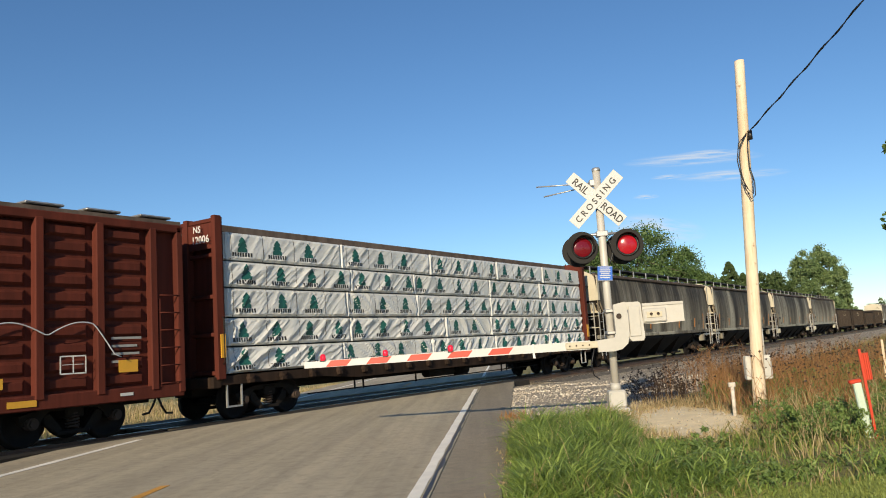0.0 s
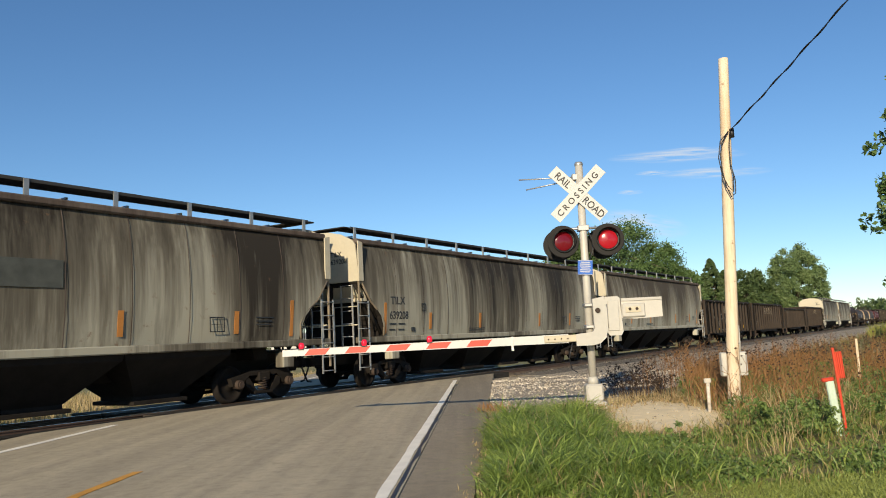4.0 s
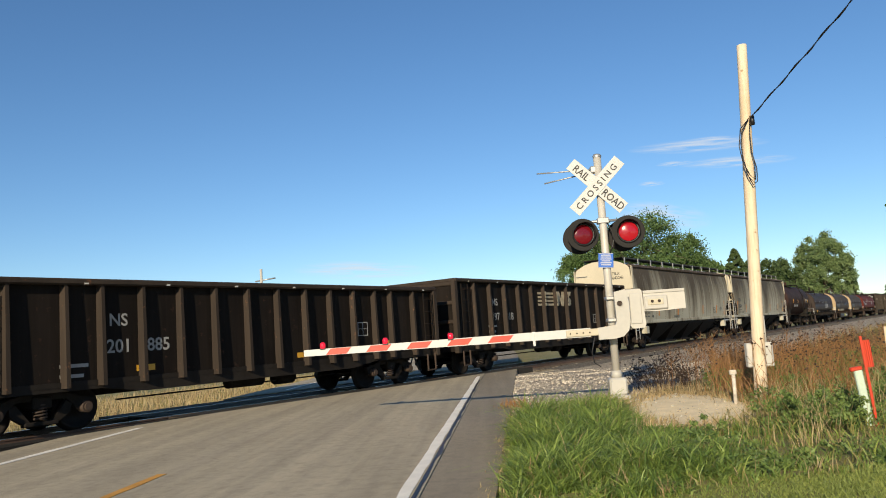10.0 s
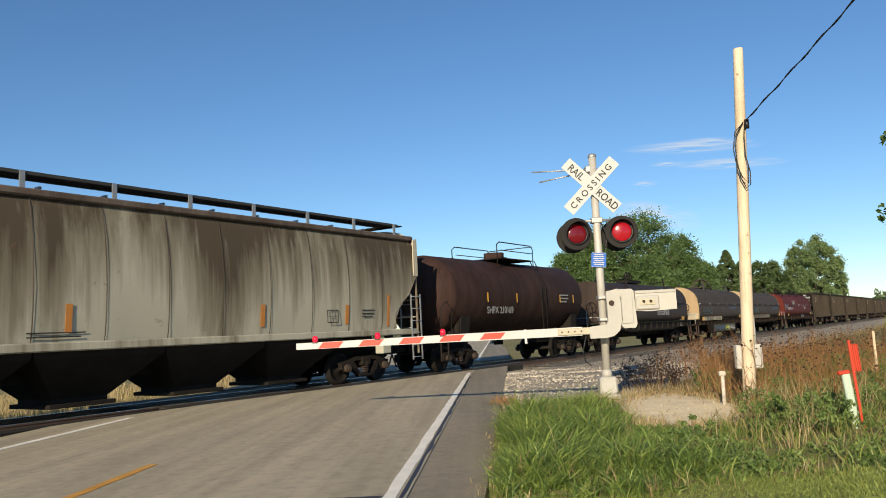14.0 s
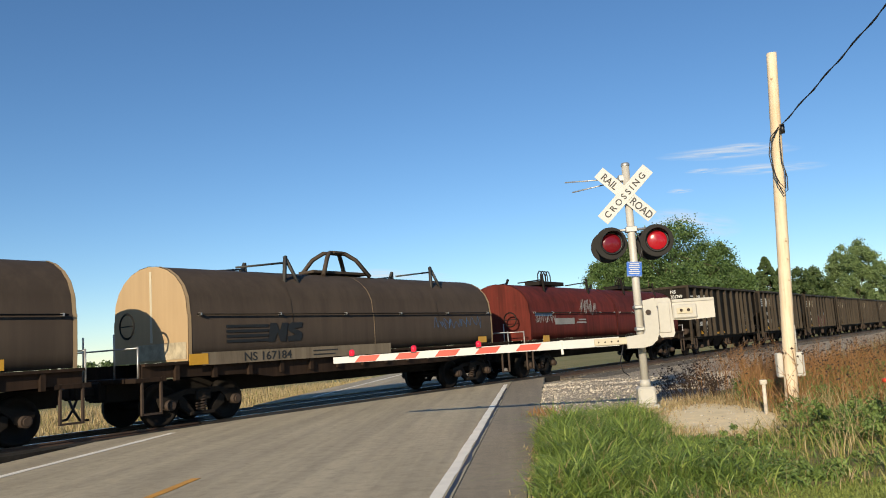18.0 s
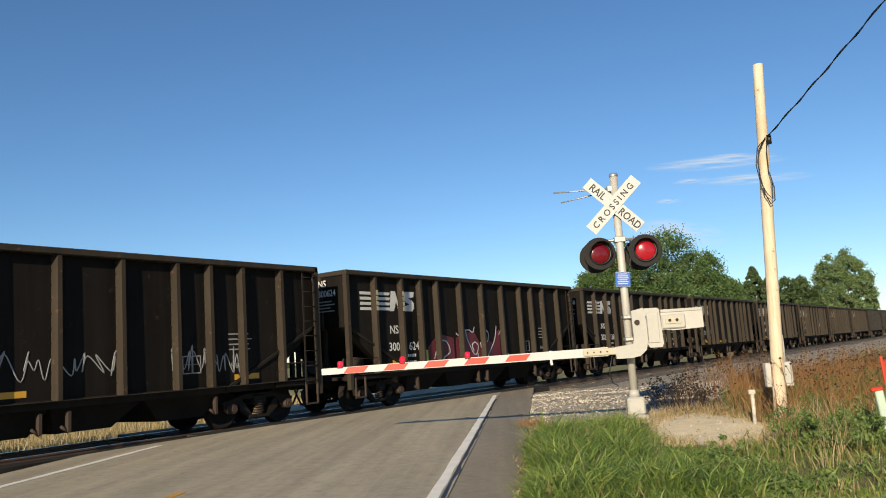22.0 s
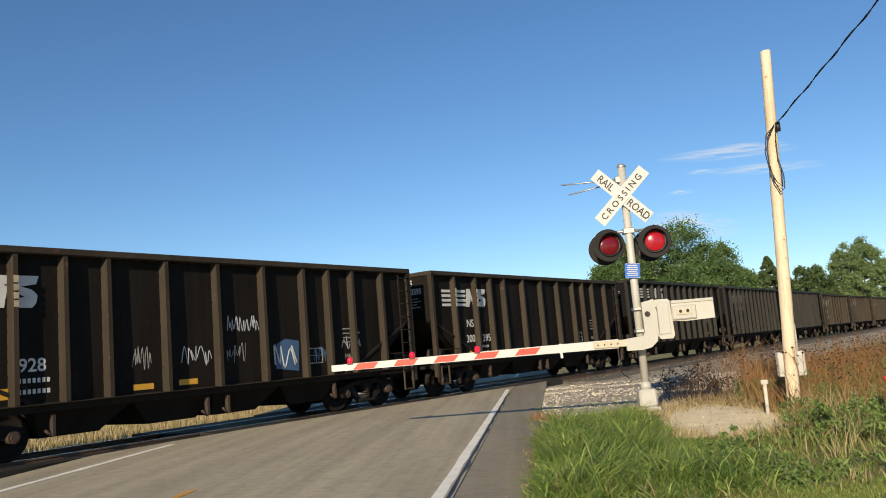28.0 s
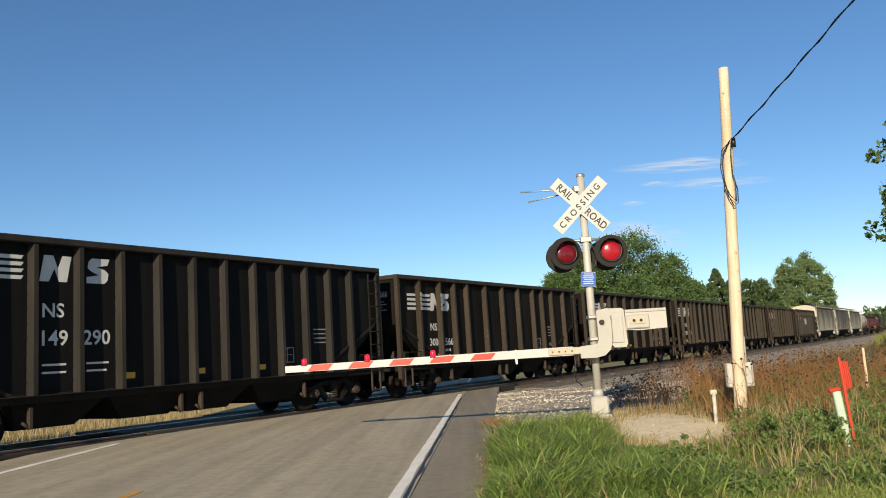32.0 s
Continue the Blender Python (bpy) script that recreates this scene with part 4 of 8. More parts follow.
        for _k in range(rng.randint(4, 7)):
            a = Vector((x, y, z)).lerp(top, rng.uniform(0.45, 0.95))
            b = a + Vector((rng.uniform(-0.2, 0.2), rng.uniform(-0.2, 0.2), rng.uniform(0.08, 0.25)))
            sh.rod(a, b, 0.004, 3, 0.002, False)
            rock(rng, heads, b, rng.uniform(0.009, 0.02))
        rock(rng, heads, top, 0.025)
    thing("weed_stems", "brown dead branching weed stems", "weeds", sh, M_RUSTWEED, kind="stuff")
    thing("seed_heads", "dark dry seed heads on the weeds", "seed heads", heads, M_SEED, kind="stuff")
    # dark bare bush beside the gravel
    sh, heads = Shape(), Shape()
    for _ in range(150):
        a = Vector((3.35 + rng.uniform(-0.5, 0.6), 16.6 + rng.uniform(-0.7, 0.9), -0.15))
        b = a + Vector((rng.uniform(-0.35, 0.25), rng.uniform(-0.3, 0.3), rng.uniform(0.3, 0.7)))
        sh.rod(a, b, 0.006, 3, 0.003, False)
        for _k in range(4):
            q = a.lerp(b, rng.uniform(0.4, 1)) + Vector((rng.uniform(-0.15, 0.15), rng.uniform(-0.1, 0.1), rng.uniform(0, 0.15)))
            rock(rng, heads, q, rng.uniform(0.012, 0.03))
    bush = thing("dead_bush", "dark dead bush with seed clusters beside the gravel", "bush", sh, M_SEED)
    part("seed_mass", heads, M_SEED, bush)["kind"] = "stuff"
    bank = []
    for _ in range(7000):
        x, y = rng.uniform(17, 40), rng.uniform(30, 62)
        d = track_offset(x, y)
        if d < 11.5 or x < 0.47 * y + 1.5:
            continue
        bank.append((x, y, ground_z(x, y) - 0.03, rng.uniform(0.5, 1.15)))
    blades("bank_grass", "yellow-green tall grass on the bank", M_BANK, bank, 8, 0.5, 0.02)
    # straw field beyond the track, seen under the cars
    field, fgreen = [], []
    for _ in range(46000):
        s = rng.uniform(-16, 40)
        d = -3.7 - 15 * rng.random() ** 1.5
        p = on_track(s, d)
        if -8.8 < p.x - 0.026 * p.y < 1.2:
            continue
        (field if rng.random() < 0.86 else fgreen).append((p.x, p.y, ground_z(p.x, p.y) - 0.02, rng.uniform(0.18, 0.5)))
    blades("field_grass", "tall straw-coloured grass beyond the track", M_STRAW, field, 6, 0.4, 0.009, 2.6)
    blades("field_green", "green grass beyond the track", M_OLIVE, fgreen, 7, 0.4, 0.009, 2.6)
    # bare pad
    sh = Shape()
    ring = []
    for k in range(40):
        w = 2 * math.pi * k / 40
        r = 1.0 + 0.16 * noise.noise((math.cos(w) * 2, math.sin(w) * 2, 5)) + 0.12 * noise.noise((math.cos(w) * 6, math.sin(w) * 6, 8))
        ring.append((PAD_X + 0.1 * 2.6 * math.sin(w) + 0.95 * r * math.cos(w), PAD_Y + 2.7 * r * math.sin(w)))
    vs = [(PAD_X, PAD_Y, ground_z(PAD_X, PAD_Y) + 0.035)]
    for f in (0.35, 0.7, 0.9, 1.0):
        for x, y in ring:
            px, py = PAD_X + (x - PAD_X) * f, PAD_Y + (y - PAD_Y) * f
            vs.append((px, py, ground_z(px, py) + (0.03 if f < 1 else -0.05) + 0.02 * noise.noise((px * 3, py * 3, 0))))
    fs = [(0, 1 + k, 1 + (k + 1) % 40) for k in range(40)]
    for r in range(3):
        fs += [(1 + r * 40 + k, 1 + (r + 1) * 40 + k, 1 + (r + 1) * 40 + (k + 1) % 40, 1 + r * 40 + (k + 1) % 40) for k in range(40)]
    sh.add(vs, fs, True)
    rim = []
    for _ in range(2600):
        w = rng.uniform(0, 2 * math.pi)
        f = rng.gauss(0.98, 0.14)
        x, y = PAD_X + 0.24 * f * math.sin(w) + 1.0 * f * math.cos(w), PAD_Y + 2.5 * f * math.sin(w)
        rim.append((x, y, ground_z(x, y) + 0.02, rng.uniform(0.04, 0.16)))
    blades("pad_litter", "short dry grass round the bare ground", M_STRAW, rim, 12, 1.3, 0.006)
    thing("sandy_pad", "bare pale sandy ground by the signal", "bare ground", sh, M_SAND, kind="structure")


def leaf_cloud(name, mat, centres, seed, size, per, loose=False):
    """Small leaf quads round clump centres (x, y, z, radius)."""
    rng = np.random.default_rng(seed)
    pts = []
    for cx, cy, cz, r in centres:
        d = rng.normal(size=(per, 3))
        if loose:
            pts.append(np.array([cx, cy, cz]) + d * r * 0.62)
            continue
        d /= np.linalg.norm(d, axis=1)[:, None]
        pts.append(np.array([cx, cy, cz]) + d * (r * rng.uniform(0.55, 1.05, (per, 1))) * np.array([1, 1, 0.8]))
    pts = np.concatenate(pts)
    n = len(pts)
    a = rng.normal(size=(n, 3))
    a /= np.linalg.norm(a, axis=1)[:, None]
    b = np.cross(a, rng.normal(size=(n, 3)))
    b /= np.linalg.norm(b, axis=1)[:, None]
    sz = size * rng.uniform(0.6, 1.3, (n, 1))
    v = np.stack([pts - a * sz, pts + b * sz * 0.55, pts + a * sz, pts - b * sz * 0.55], 1).reshape(-1, 3)
    me = bpy.data.meshes.new(name)
    me.vertices.add(4 * n)
    me.vertices.foreach_set("co", v.ravel())
    me.loops.add(4 * n)
    me.loops.foreach_set("vertex_index", np.arange(4 * n))
    me.polygons.add(n)
    me.polygons.foreach_set("loop_start", np.arange(n) * 4)
    me.update(calc_edges=True)
    me.materials.append(mat)
    return me


def tree(x, y, height, width, mat, label, seed, crown_low=0.15, clumps=120, per=60, leaf=0.3, conifer=False, group=""):
    rng = random.Random(seed)
    z = ground_z(x, y)
    root = thing("tree", label, "tree", m=Matrix.Translation((x, y, z)), group=group)
    sh = Shape()
    top = Vector((rng.uniform(-0.4, 0.4), rng.uniform(-0.4, 0.4), height * 0.85))
    r0 = height * 0.022
    sh.rod((0, 0, -0.3), top * 0.4, r0, 9, r0 * 0.7)
    sh.rod(top * 0.4, top, r0 * 0.7, 8, r0 * 0.15)
    cs = []
    mid, half = height * (crown_low + 1) / 2, height * (1 - crown_low) / 2
    lobes = []
    for k in range(80):
        d = Vector((rng.gauss(0, 1), rng.gauss(0, 1), rng.gauss(0.15, 1))).normalized()
        grow = (0.82 if k % 4 else 0.5) + 0.12 * noise.noise((d.x * 2 + seed, d.y * 2, d.z * 2))
        lobes.append((Vector((d.x * width / 2 * grow, d.y * width / 2 * grow, mid + d.z * half * grow)), d, width * rng.uniform(0.1, 0.155)))
    while len(cs) < clumps:
        if conifer:
            f = rng.random() ** 0.8
            rr = width / 2 * (1 - f) ** 0.75 * rng.uniform(0.75, 1.12)
            w = rng.uniform(0, 2 * math.pi)
            cs.append((rr * math.cos(w), rr * math.sin(w), height * (crown_low + (1 - crown_low) * f), width * 0.085 * (1.3 - f)))
            continue
        at, outward, size = rng.choice(lobes)
        d = (Vector((rng.gauss(0, 1), rng.gauss(0, 1), rng.gauss(0, 1))).normalized() + outward * 0.6).normalized() * rng.uniform(0.7, 1.1)
        p = at + d * size
        cs.append((p.x, p.y, max(0.3, p.z), width * rng.uniform(0.042, 0.075)))
    for c in rng.sample(cs, min(len(cs), 26)):
        a = top * rng.uniform(0.25, 0.9)
        sh.rod(a, (c[0], c[1], c[2]), r0 * 0.22, 5, r0 * 0.05, False)
    part("trunk", sh, M_BARK, root)
    part("crown", leaf_cloud("crown", mat, cs, seed, leaf, per, not conifer), mat, root)
    return root


def build_trees():
    # the big clump behind the crossing, and the row to its right
    for x, y, h, w, mat, sd in ((18.2, 143, 15.5, 11, M_LEAF, 31), (29.0, 141, 20.6, 19, M_LEAF, 32), (23, 147, 18.5, 14, M_LEAF_DARK, 35), (23.5, 137, 13.5, 11, M_LEAF, 37),
                                (34.5, 142, 17.2, 12, M_LEAF, 33), (37.6, 139, 12.5, 9, M_LEAF, 38), (41.3, 147, 11.5, 7, M_LEAF_PALE, 34), (31, 133, 11, 10, M_LEAF, 36)):
        tree(x, y, h, w, mat, "large broad-leaved tree in full green leaf", sd, 0.0, 500, 78, 0.2)
    tree(61.5, 195, 18.2, 11, M_LEAF_DARK, "dark green pine among the trees", 41, 0.0, 300, 90, 0.33, True)
    tree(66, 199, 15.5, 10, M_LEAF_DARK, "dark green pine among the trees", 42, 0.0, 260, 90, 0.33, True)
    tree(71, 196, 15.2, 11, M_LEAF_DARK, "dark spreading tree in a row", 43, 0.0, 330, 70, 0.3)
    tree(76, 203, 12, 11, M_LEAF_DARK, "dark spreading tree in a row", 44, 0.0, 300, 65, 0.3)
    tree(82.5, 196, 20.6, 12.0, M_LEAF_PALE, "tall pale green tree standing alone", 45, 0.05, 560, 85, 0.24)
    tree(88.5, 198, 9.5, 6, M_LEAF_PALE, "low pale green tree beside a taller one", 46, 0.0, 180, 45, 0.32)
    # far woods on the horizon, in one piece of leaves
    rng = random.Random(50)
    cs = []
    for a in range(700):
        w = radians(rng.uniform(-62, 62))
        r = rng.uniform(650, 800)
        x, y = math.sin(w) * r, math.cos(w) * r
        if track_offset(x, y) > -12 and math.degrees(w) < 34:
            continue
        k = 0.35 + 0.65 * max(0, noise.noise((w * 9, 3, 0)) + 0.35)
        for _ in range(2):
            cs.append((x, y, rng.uniform(0, 13) * k, rng.uniform(2.5, 4.5)))
    for _ in range(150):
        w = radians(rng.uniform(26.2, 30.2))
        r = rng.uniform(560, 620)
        k = 0.5 + 0.5 * noise.noise((w * 60, 8, 0))
        cs.append((math.sin(w) * r, math.cos(w) * r, rng.uniform(0, 17) * (0.55 + 0.45 * k), rng.uniform(2.5, 4.0)))
    me = leaf_cloud("far_woods", M_LEAF_DARK, cs, 51, 1.3, 22)
    tagged(new("far_woods", me), "low green line of distant woods", "woods", kind="stuff")
    # near tree at the right: only its outer boughs reach into view
    root = thing("tree", "broad-leaved tree whose drooping boughs hang over the verge", "tree", m=Matrix.Translation((14.3, 19.5, ground_z(14.3, 19.5))))
    sh = Shape()
    sh.rod((0, 0, -0.3), (0.1, 0.1, 3.2), 0.24, 10, 0.18)
    sh.rod((0.1, 0.1, 3.2), (0.3, 0.2, 9.2), 0.18, 9, 0.05)
    cs = []
    rng = random.Random(61)
    tips = [(-3.5, 0.2, 6.3), (-3.3, -0.4, 6.9), (-3.75, 0.6, 5.7), (-3.2, 0.3, 5.4), (-3.9, 0.4, 4.3), (-4.1, -0.2, 3.8), (-3.6, 0.1, 4.0), (-3.3, 0.1, 4.6), (-3.4, 0.5, 2.2), (-3.6, 0.0, 1.9), (-3.0, 0.3, 6.1), (-2.9, 0.1, 3.6)]
    for k in range(42):
        w = rng.uniform(-1.9, 1.9)
        tips.append((3.6 * math.cos(w) * rng.uniform(0.3, 1) + 0.9, 3.6 * math.sin(w) * rng.uniform(0.5, 1), rng.uniform(3.5, 9.6)))
    for t in tips:
        a = Vector((0.2, 0.15, rng.uniform(2.8, 6.5)))
        b = Vector(t)
        m1 = a.lerp(b, 0.6) + Vector((0, 0, 0.5))
        sh.rod(a, m1, 0.05, 6, 0.025, False)
        sh.rod(m1, b, 0.025, 5, 0.008, False)
        for _ in range(5):
            q = m1.lerp(b, rng.uniform(0.5, 1.08))
            cs.append((q.x + rng.uniform(-0.25, 0.25), q.y + rng.uniform(-0.25, 0.25), q.z + rng.uniform(-0.3, 0.15), rng.uniform(0.18, 0.4)))
    part("trunk", sh, M_BARK, root)
    part("crown", leaf_cloud("crown", M_LEAF, cs, 62, 0.085, 62), M_LEAF, root)


def build_distance():
    """Farm buildings and a silo far across the field, and thin high clouds."""
    for x, y, w, dpt, h, mat in ((-70, 330, 16, 10, 4.5, M_WHITE), (-150, 420, 22, 12, 5.5, M_CREAM), (-112, 300, 9, 7, 3.6, M_GALV)):
        z = ground_z(x, y)
        root = thing("farm_building", "low pale farm building with a pitched roof", "building", m=Matrix.Translation((x, y, z)))
        part("wall", Shape().box(-w / 2, w / 2, -dpt / 2, dpt / 2, -0.5, h), mat, root)
        part("roof", Shape().extrude([(-dpt / 2 - 0.4, h), (0, h + 2.4), (dpt / 2 + 0.4, h)], -w / 2 - 0.4, w / 2 + 0.4), M_GALV, root, "grey metal roof")
        for k in range(3):
            part("window", Shape().box(-w / 2 + 2 + k * 4, -w / 2 + 3.2 + k * 4, -dpt / 2 - 0.06, -dpt / 2 + 0.05, 1.2, 2.6), M_BLACK, root)
    x, y = -67.4, 240
    mast_root = thing("radio_mast", "white pole with antennas above a low hut far off", "mast", m=Matrix.Translation((x, y, ground_z(x, y))))
    part("pole", Shape().rod((0, 0, -0.5), (0, 0, 26), 0.5, 10, 0.4), M_WHITE, mast_root)
    part("antenna", Shape().rod((-1.9, 0, 22.3), (4.4, 0, 23.0), 0.22, 6), M_GALV, mast_root)
    m, nt, b = shader("cirrus", 1.0)
    v = coords(nt, (0.9, 1.5, 0), "Generated")
    n1 = noise_tex(nt, v, 2.6, 9, 0.62)
    tc = nt.nodes.new("ShaderNodeTexCoord")
    gr = nt.nodes.new("ShaderNodeTexGradient")
    gr.gradient_type = "SPHERICAL"
    mp = nt.nodes.new("ShaderNodeMapping")
    mp.inputs["Location"].default_value, mp.inputs["Scale"].default_value = (-1, -1, 0), (2, 2, 0)
    nt.links.new(tc.outputs["Generated"], mp.inputs["Vector"])
    nt.links.new(mp.outputs["Vector"], gr.inputs["Vector"])
    a = ramp(nt, n1, [(0.4, (0, 0, 0)), (0.66, (1, 1, 1))])
    a = mix(nt, 1.0, a, ramp(nt, gr.outputs["Fac"], [(0.0, (0, 0, 0)), (0.7, (1, 1, 1))]), "MULTIPLY")
    # the wisps glow by themselves, in place of sunlight scattered in them
    em = nt.nodes.new("ShaderNodeEmission")
    em.inputs["Color"].default_value, em.inputs["Strength"].default_value = (0.88, 0.94, 1.0, 1), 0.7
    tr = nt.nodes.new("ShaderNodeBsdfTransparent")
    mx = nt.nodes.new("ShaderNodeMixShader")
    nt.links.new(a, mx.inputs["Fac"])
    nt.links.new(tr.outputs[0], mx.inputs[1])
    nt.links.new(em.outputs[0], mx.inputs[2])
    nt.links.new(mx.outputs[0], nt.nodes["Material Output"].inputs["Surface"])
    for az, el, w, h, roll in ((15.9, 11.9, 400, 40, 4), (17.4, 12.1, 220, 26, 5), (18.4, 10.5, 320, 34, 4), (14.3, 10.9, 110, 16, 2), (12.6, 9.7, 80, 16, 3), (13.0, 7.4, 300, 90, 12), (-8.5, 5.2, 420, 60, 4)):
        d = Vector((math.sin(radians(az)) * math.cos(radians(el)), math.cos(radians(az)) * math.cos(radians(el)), math.sin(radians(el))))
        sh = Shape()
        nx, ny = 14, 5
        vs = [((i / nx - 0.5) * w, (j / ny - 0.5) * h, 4 * noise.noise((i * 0.4, j * 0.4, az))) for i in range(nx + 1) for j in range(ny + 1)]
        sh.add(vs, [(i * (ny + 1) + j, (i + 1) * (ny + 1) + j, (i + 1) * (ny + 1) + j + 1, i * (ny + 1) + j + 1) for i in range(nx) for j in range(ny)], True)
        ob = thing("cloud", "thin white wisp of high cloud", "cloud", sh, m, look(d * 2400, (0, 0, 1.4), roll), kind="stuff")
        ob.visible_shadow = False


# ---- the signal ----
def flat(sh):
    sh.smooth = [False] * len(sh.smooth)
    return sh


def build_signal():
    MX, MY = 2.06, 14.13
    root = thing("crossing_signal", "white crossing signal with crossbuck, red flashers and lowered gate", "crossing signal", m=Matrix.Translation((MX, MY, 0)))
    part("mast", Shape().rod((0, 0, 0.3), (0, 0, 4.24), 0.068, 18), M_ALU, root)
    part("mast_cap", Shape().lathe([(0.075, 0), (0.08, 0.03), (0.06, 0.06), (0.0, 0.075)], (0, 0, 4.22), (0, 0, 1), 16), M_GALV, root)
    sh = Shape().box(-0.18, 0.18, -0.18, 0.18, -0.02, 0.04, 0.01).box(-0.15, 0.15, -0.15, 0.15, 0.04, 0.34, 0.03).rod((0, 0, 0.34), (0, 0, 0.46), 0.1, 14, 0.08)
    base = part("mast_base", sh, M_WHITE, root, "cast white junction base")
    for sx in (-1, 1):
        for z in (0.09, 0.29):
            part("bolt", Shape().rod((sx * 0.11, -0.15, z), (sx * 0.11, -0.165, z), 0.016, 6), M_GALV, base)
    part("foundation", Shape().box(-0.3, 0.3, -0.3, 0.3, -0.5, -0.02, 0.02), M_CONCRETE, root)
    # crossbuck
    by = -0.12
    for ang, words, yy in ((45, (("CROSSING", -0.53, 0.112),), 0.0), (-45, (("RAIL", -0.52, 0.135), ("ROAD", 0.14, 0.135)), 0.008)):
        m = Matrix.Translation((-0.06, by + yy, 3.695)) @ Matrix.Rotation(radians(-ang), 4, "Y")
        blade = part("crossbuck_blade", Shape().box(-0.61, 0.61, -0.003, 0.003, -0.115, 0.115, 0.002), M_SIGN, root, "white reflective blade with black letters", m)
        for w, x, hgt in words:
            k = hgt / 0.72
            part("lettering", letters(w, M_LETTER), M_LETTER, blade, m=Matrix.Translation((x, -0.0085, -hgt / 2)) @ Matrix.Rotation(radians(90), 4, "X") @ Matrix.Diagonal((k * (1.0 if w == "CROSSING" else 0.86), k, k * 0.3, 1)))
    part("crossbuck_clamp", Shape().box(-0.09, 0.09, -0.1, 0.08, 3.62, 3.7, 0.01).box(-0.14, -0.02, -0.12, -0.08, 3.6, 3.72, 0.01), M_GALV, root)
    # second crossbuck, set square to the first and seen on edge
    for z0, z1, x1 in ((4.02, 4.03, -1.08), (3.98, 3.84, -0.96)):
        part("side_blade", Shape().rod((-0.07, 0.05, z0), (x1, 0.1, z1), 0.012, 6), M_GALV, root, "thin grey rod reaching out from the mast")
    part("rod_clamp", Shape().box(-0.14, 0.06, -0.04, 0.12, 3.95, 4.07, 0.015), M_GALV, root)
    # flashers
    lz = 2.84
    part("cross_arm", Shape().rod((-0.42, 0.02, 3.08), (0.42, 0.02, 3.08), 0.025, 10).box(-0.1, 0.1, -0.08, 0.1, 3.03, 3.13, 0.01), M_GALV, root, "galvanised cross arm")
    for sx, lit in ((-0.385, M_LENS_DIM), (0.40, M_LENS)):
        for back in (False, True):
            yaw = (8 if sx < 0 else -4) if not back else 176
            yo = -0.16 if not back else 0.22
            m = Matrix.Translation((sx - (0.03 if back else 0), yo, lz - (0.02 if back else 0))) @ Matrix.Rotation(radians(yaw), 4, "Z")
            fl = part("flasher", flat(Shape().lathe([(0.0, 0.012), (0.275, 0.012), (0.285, 0.004), (0.285, -0.004), (0.275, -0.012), (0.0, -0.012)], (0, 0, 0), (0, 1, 0), 40)), M_MATT, root, "round black flasher with a red lens", m)
            vs, n = [], 20
            hood = Shape()
            for rr, yk in ((0.2, 0.0), (0.2, -0.2)):
                for i in range(n + 1):
                    w = radians(-35 + 250 * i / n)
                    vs.append((rr * math.cos(w), yk * (0.55 + 0.45 * math.sin(w)) if yk else 0, rr * math.sin(w)))
            hood.add(vs, [(i, i + 1, n + 2 + i, n + 1 + i) for i in range(n)], True)
            part("hood", hood, M_MATT, fl)
            part("lens", Shape().lathe([(0.165, -0.025), (0.14, -0.035), (0.09, -0.045), (0.0, -0.05)], (0, 0, 0), (0, 1, 0), 28), lit if not back else M_LENS_DIM, fl, "red glass lens")
            part("lens_ring", Shape().lathe([(0.2, -0.02), (0.2, -0.04), (0.172, -0.04), (0.172, -0.02)], (0, 0, 0), (0, 1, 0), 28), M_BLACK, fl)
            part("lamp_housing", Shape().lathe([(0.2, 0.02), (0.19, 0.13), (0.12, 0.17), (0.0, 0.18)], (0, 0, 0), (0, 1, 0), 20), M_BLACK, fl)
        part("flasher_bracket", Shape().rod((sx, 0.02, 3.08), (sx, 0.02, 2.9), 0.02, 8), M_GALV, root)
    part("cable_loop", Shape().pipe([(0.06 + 0.1 * math.sin(k * 0.5), -0.03, 3.05 - 0.09 * k) for k in range(7)], 0.012), M_WIRE, root)
    # blue notice
    plate = part("notice", Shape().box(-0.13, 0.13, -0.006, 0.006, -0.13, 0.13, 0.004), M_BLUE, root, "small blue notice with white lines", Matrix.Translation((-0.02, -0.09, 2.37)) @ Matrix.Rotation(radians(4), 4, "Y"))
    for k, w in enumerate((0.16, 0.18, 0.19, 0.15, 0.19, 0.17)):
        part("text_bar", Shape().box(-w / 2, w / 2, -0.0095, -0.007, 0.085 - 0.034 * k, 0.1 - 0.034 * k), M_SIGN, plate)
    for z in (-0.125, 0.119):
        part("border", Shape().box(-0.125, 0.125, -0.0095, -0.007, z, z + 0.006), M_SIGN, plate)
    # gate mechanism
    out = [(0.02, 1.8), (0.22, 1.84), (0.26, 1.6), (0.26, 1.28), (0.22, 1.13), (0.12, 1.04), (-0.02, 1.01), (-0.29, 1.01), (-0.3, 1.21), (0.0, 1.24), (0.03, 1.3)]
    crank = part("gate_arm_casting", Shape().extrude(out, -0.36, -0.26, "y"), M_WHITE, root, "curved white gate support casting")
    part("pivot_bolt", Shape().rod((0.1, -0.36, 1.6), (0.1, -0.39, 1.6), 0.045, 12), M_BEARING, crank, "rusty pivot bolt")
    gm = part("gate_mechanism", Shape().extrude([(0.24, 1.24), (0.3, 1.16), (0.5, 1.16), (0.53, 1.22), (0.5, 1.8), (0.46, 1.83), (0.24, 1.83)], -0.3, 0.2, "y"), M_WHITE, root, "white gate mechanism housing")
    part("housing_lid", Shape().box(0.28, 0.47, -0.318, -0.3, 1.24, 1.76, 0.008), M_WHITE, gm)
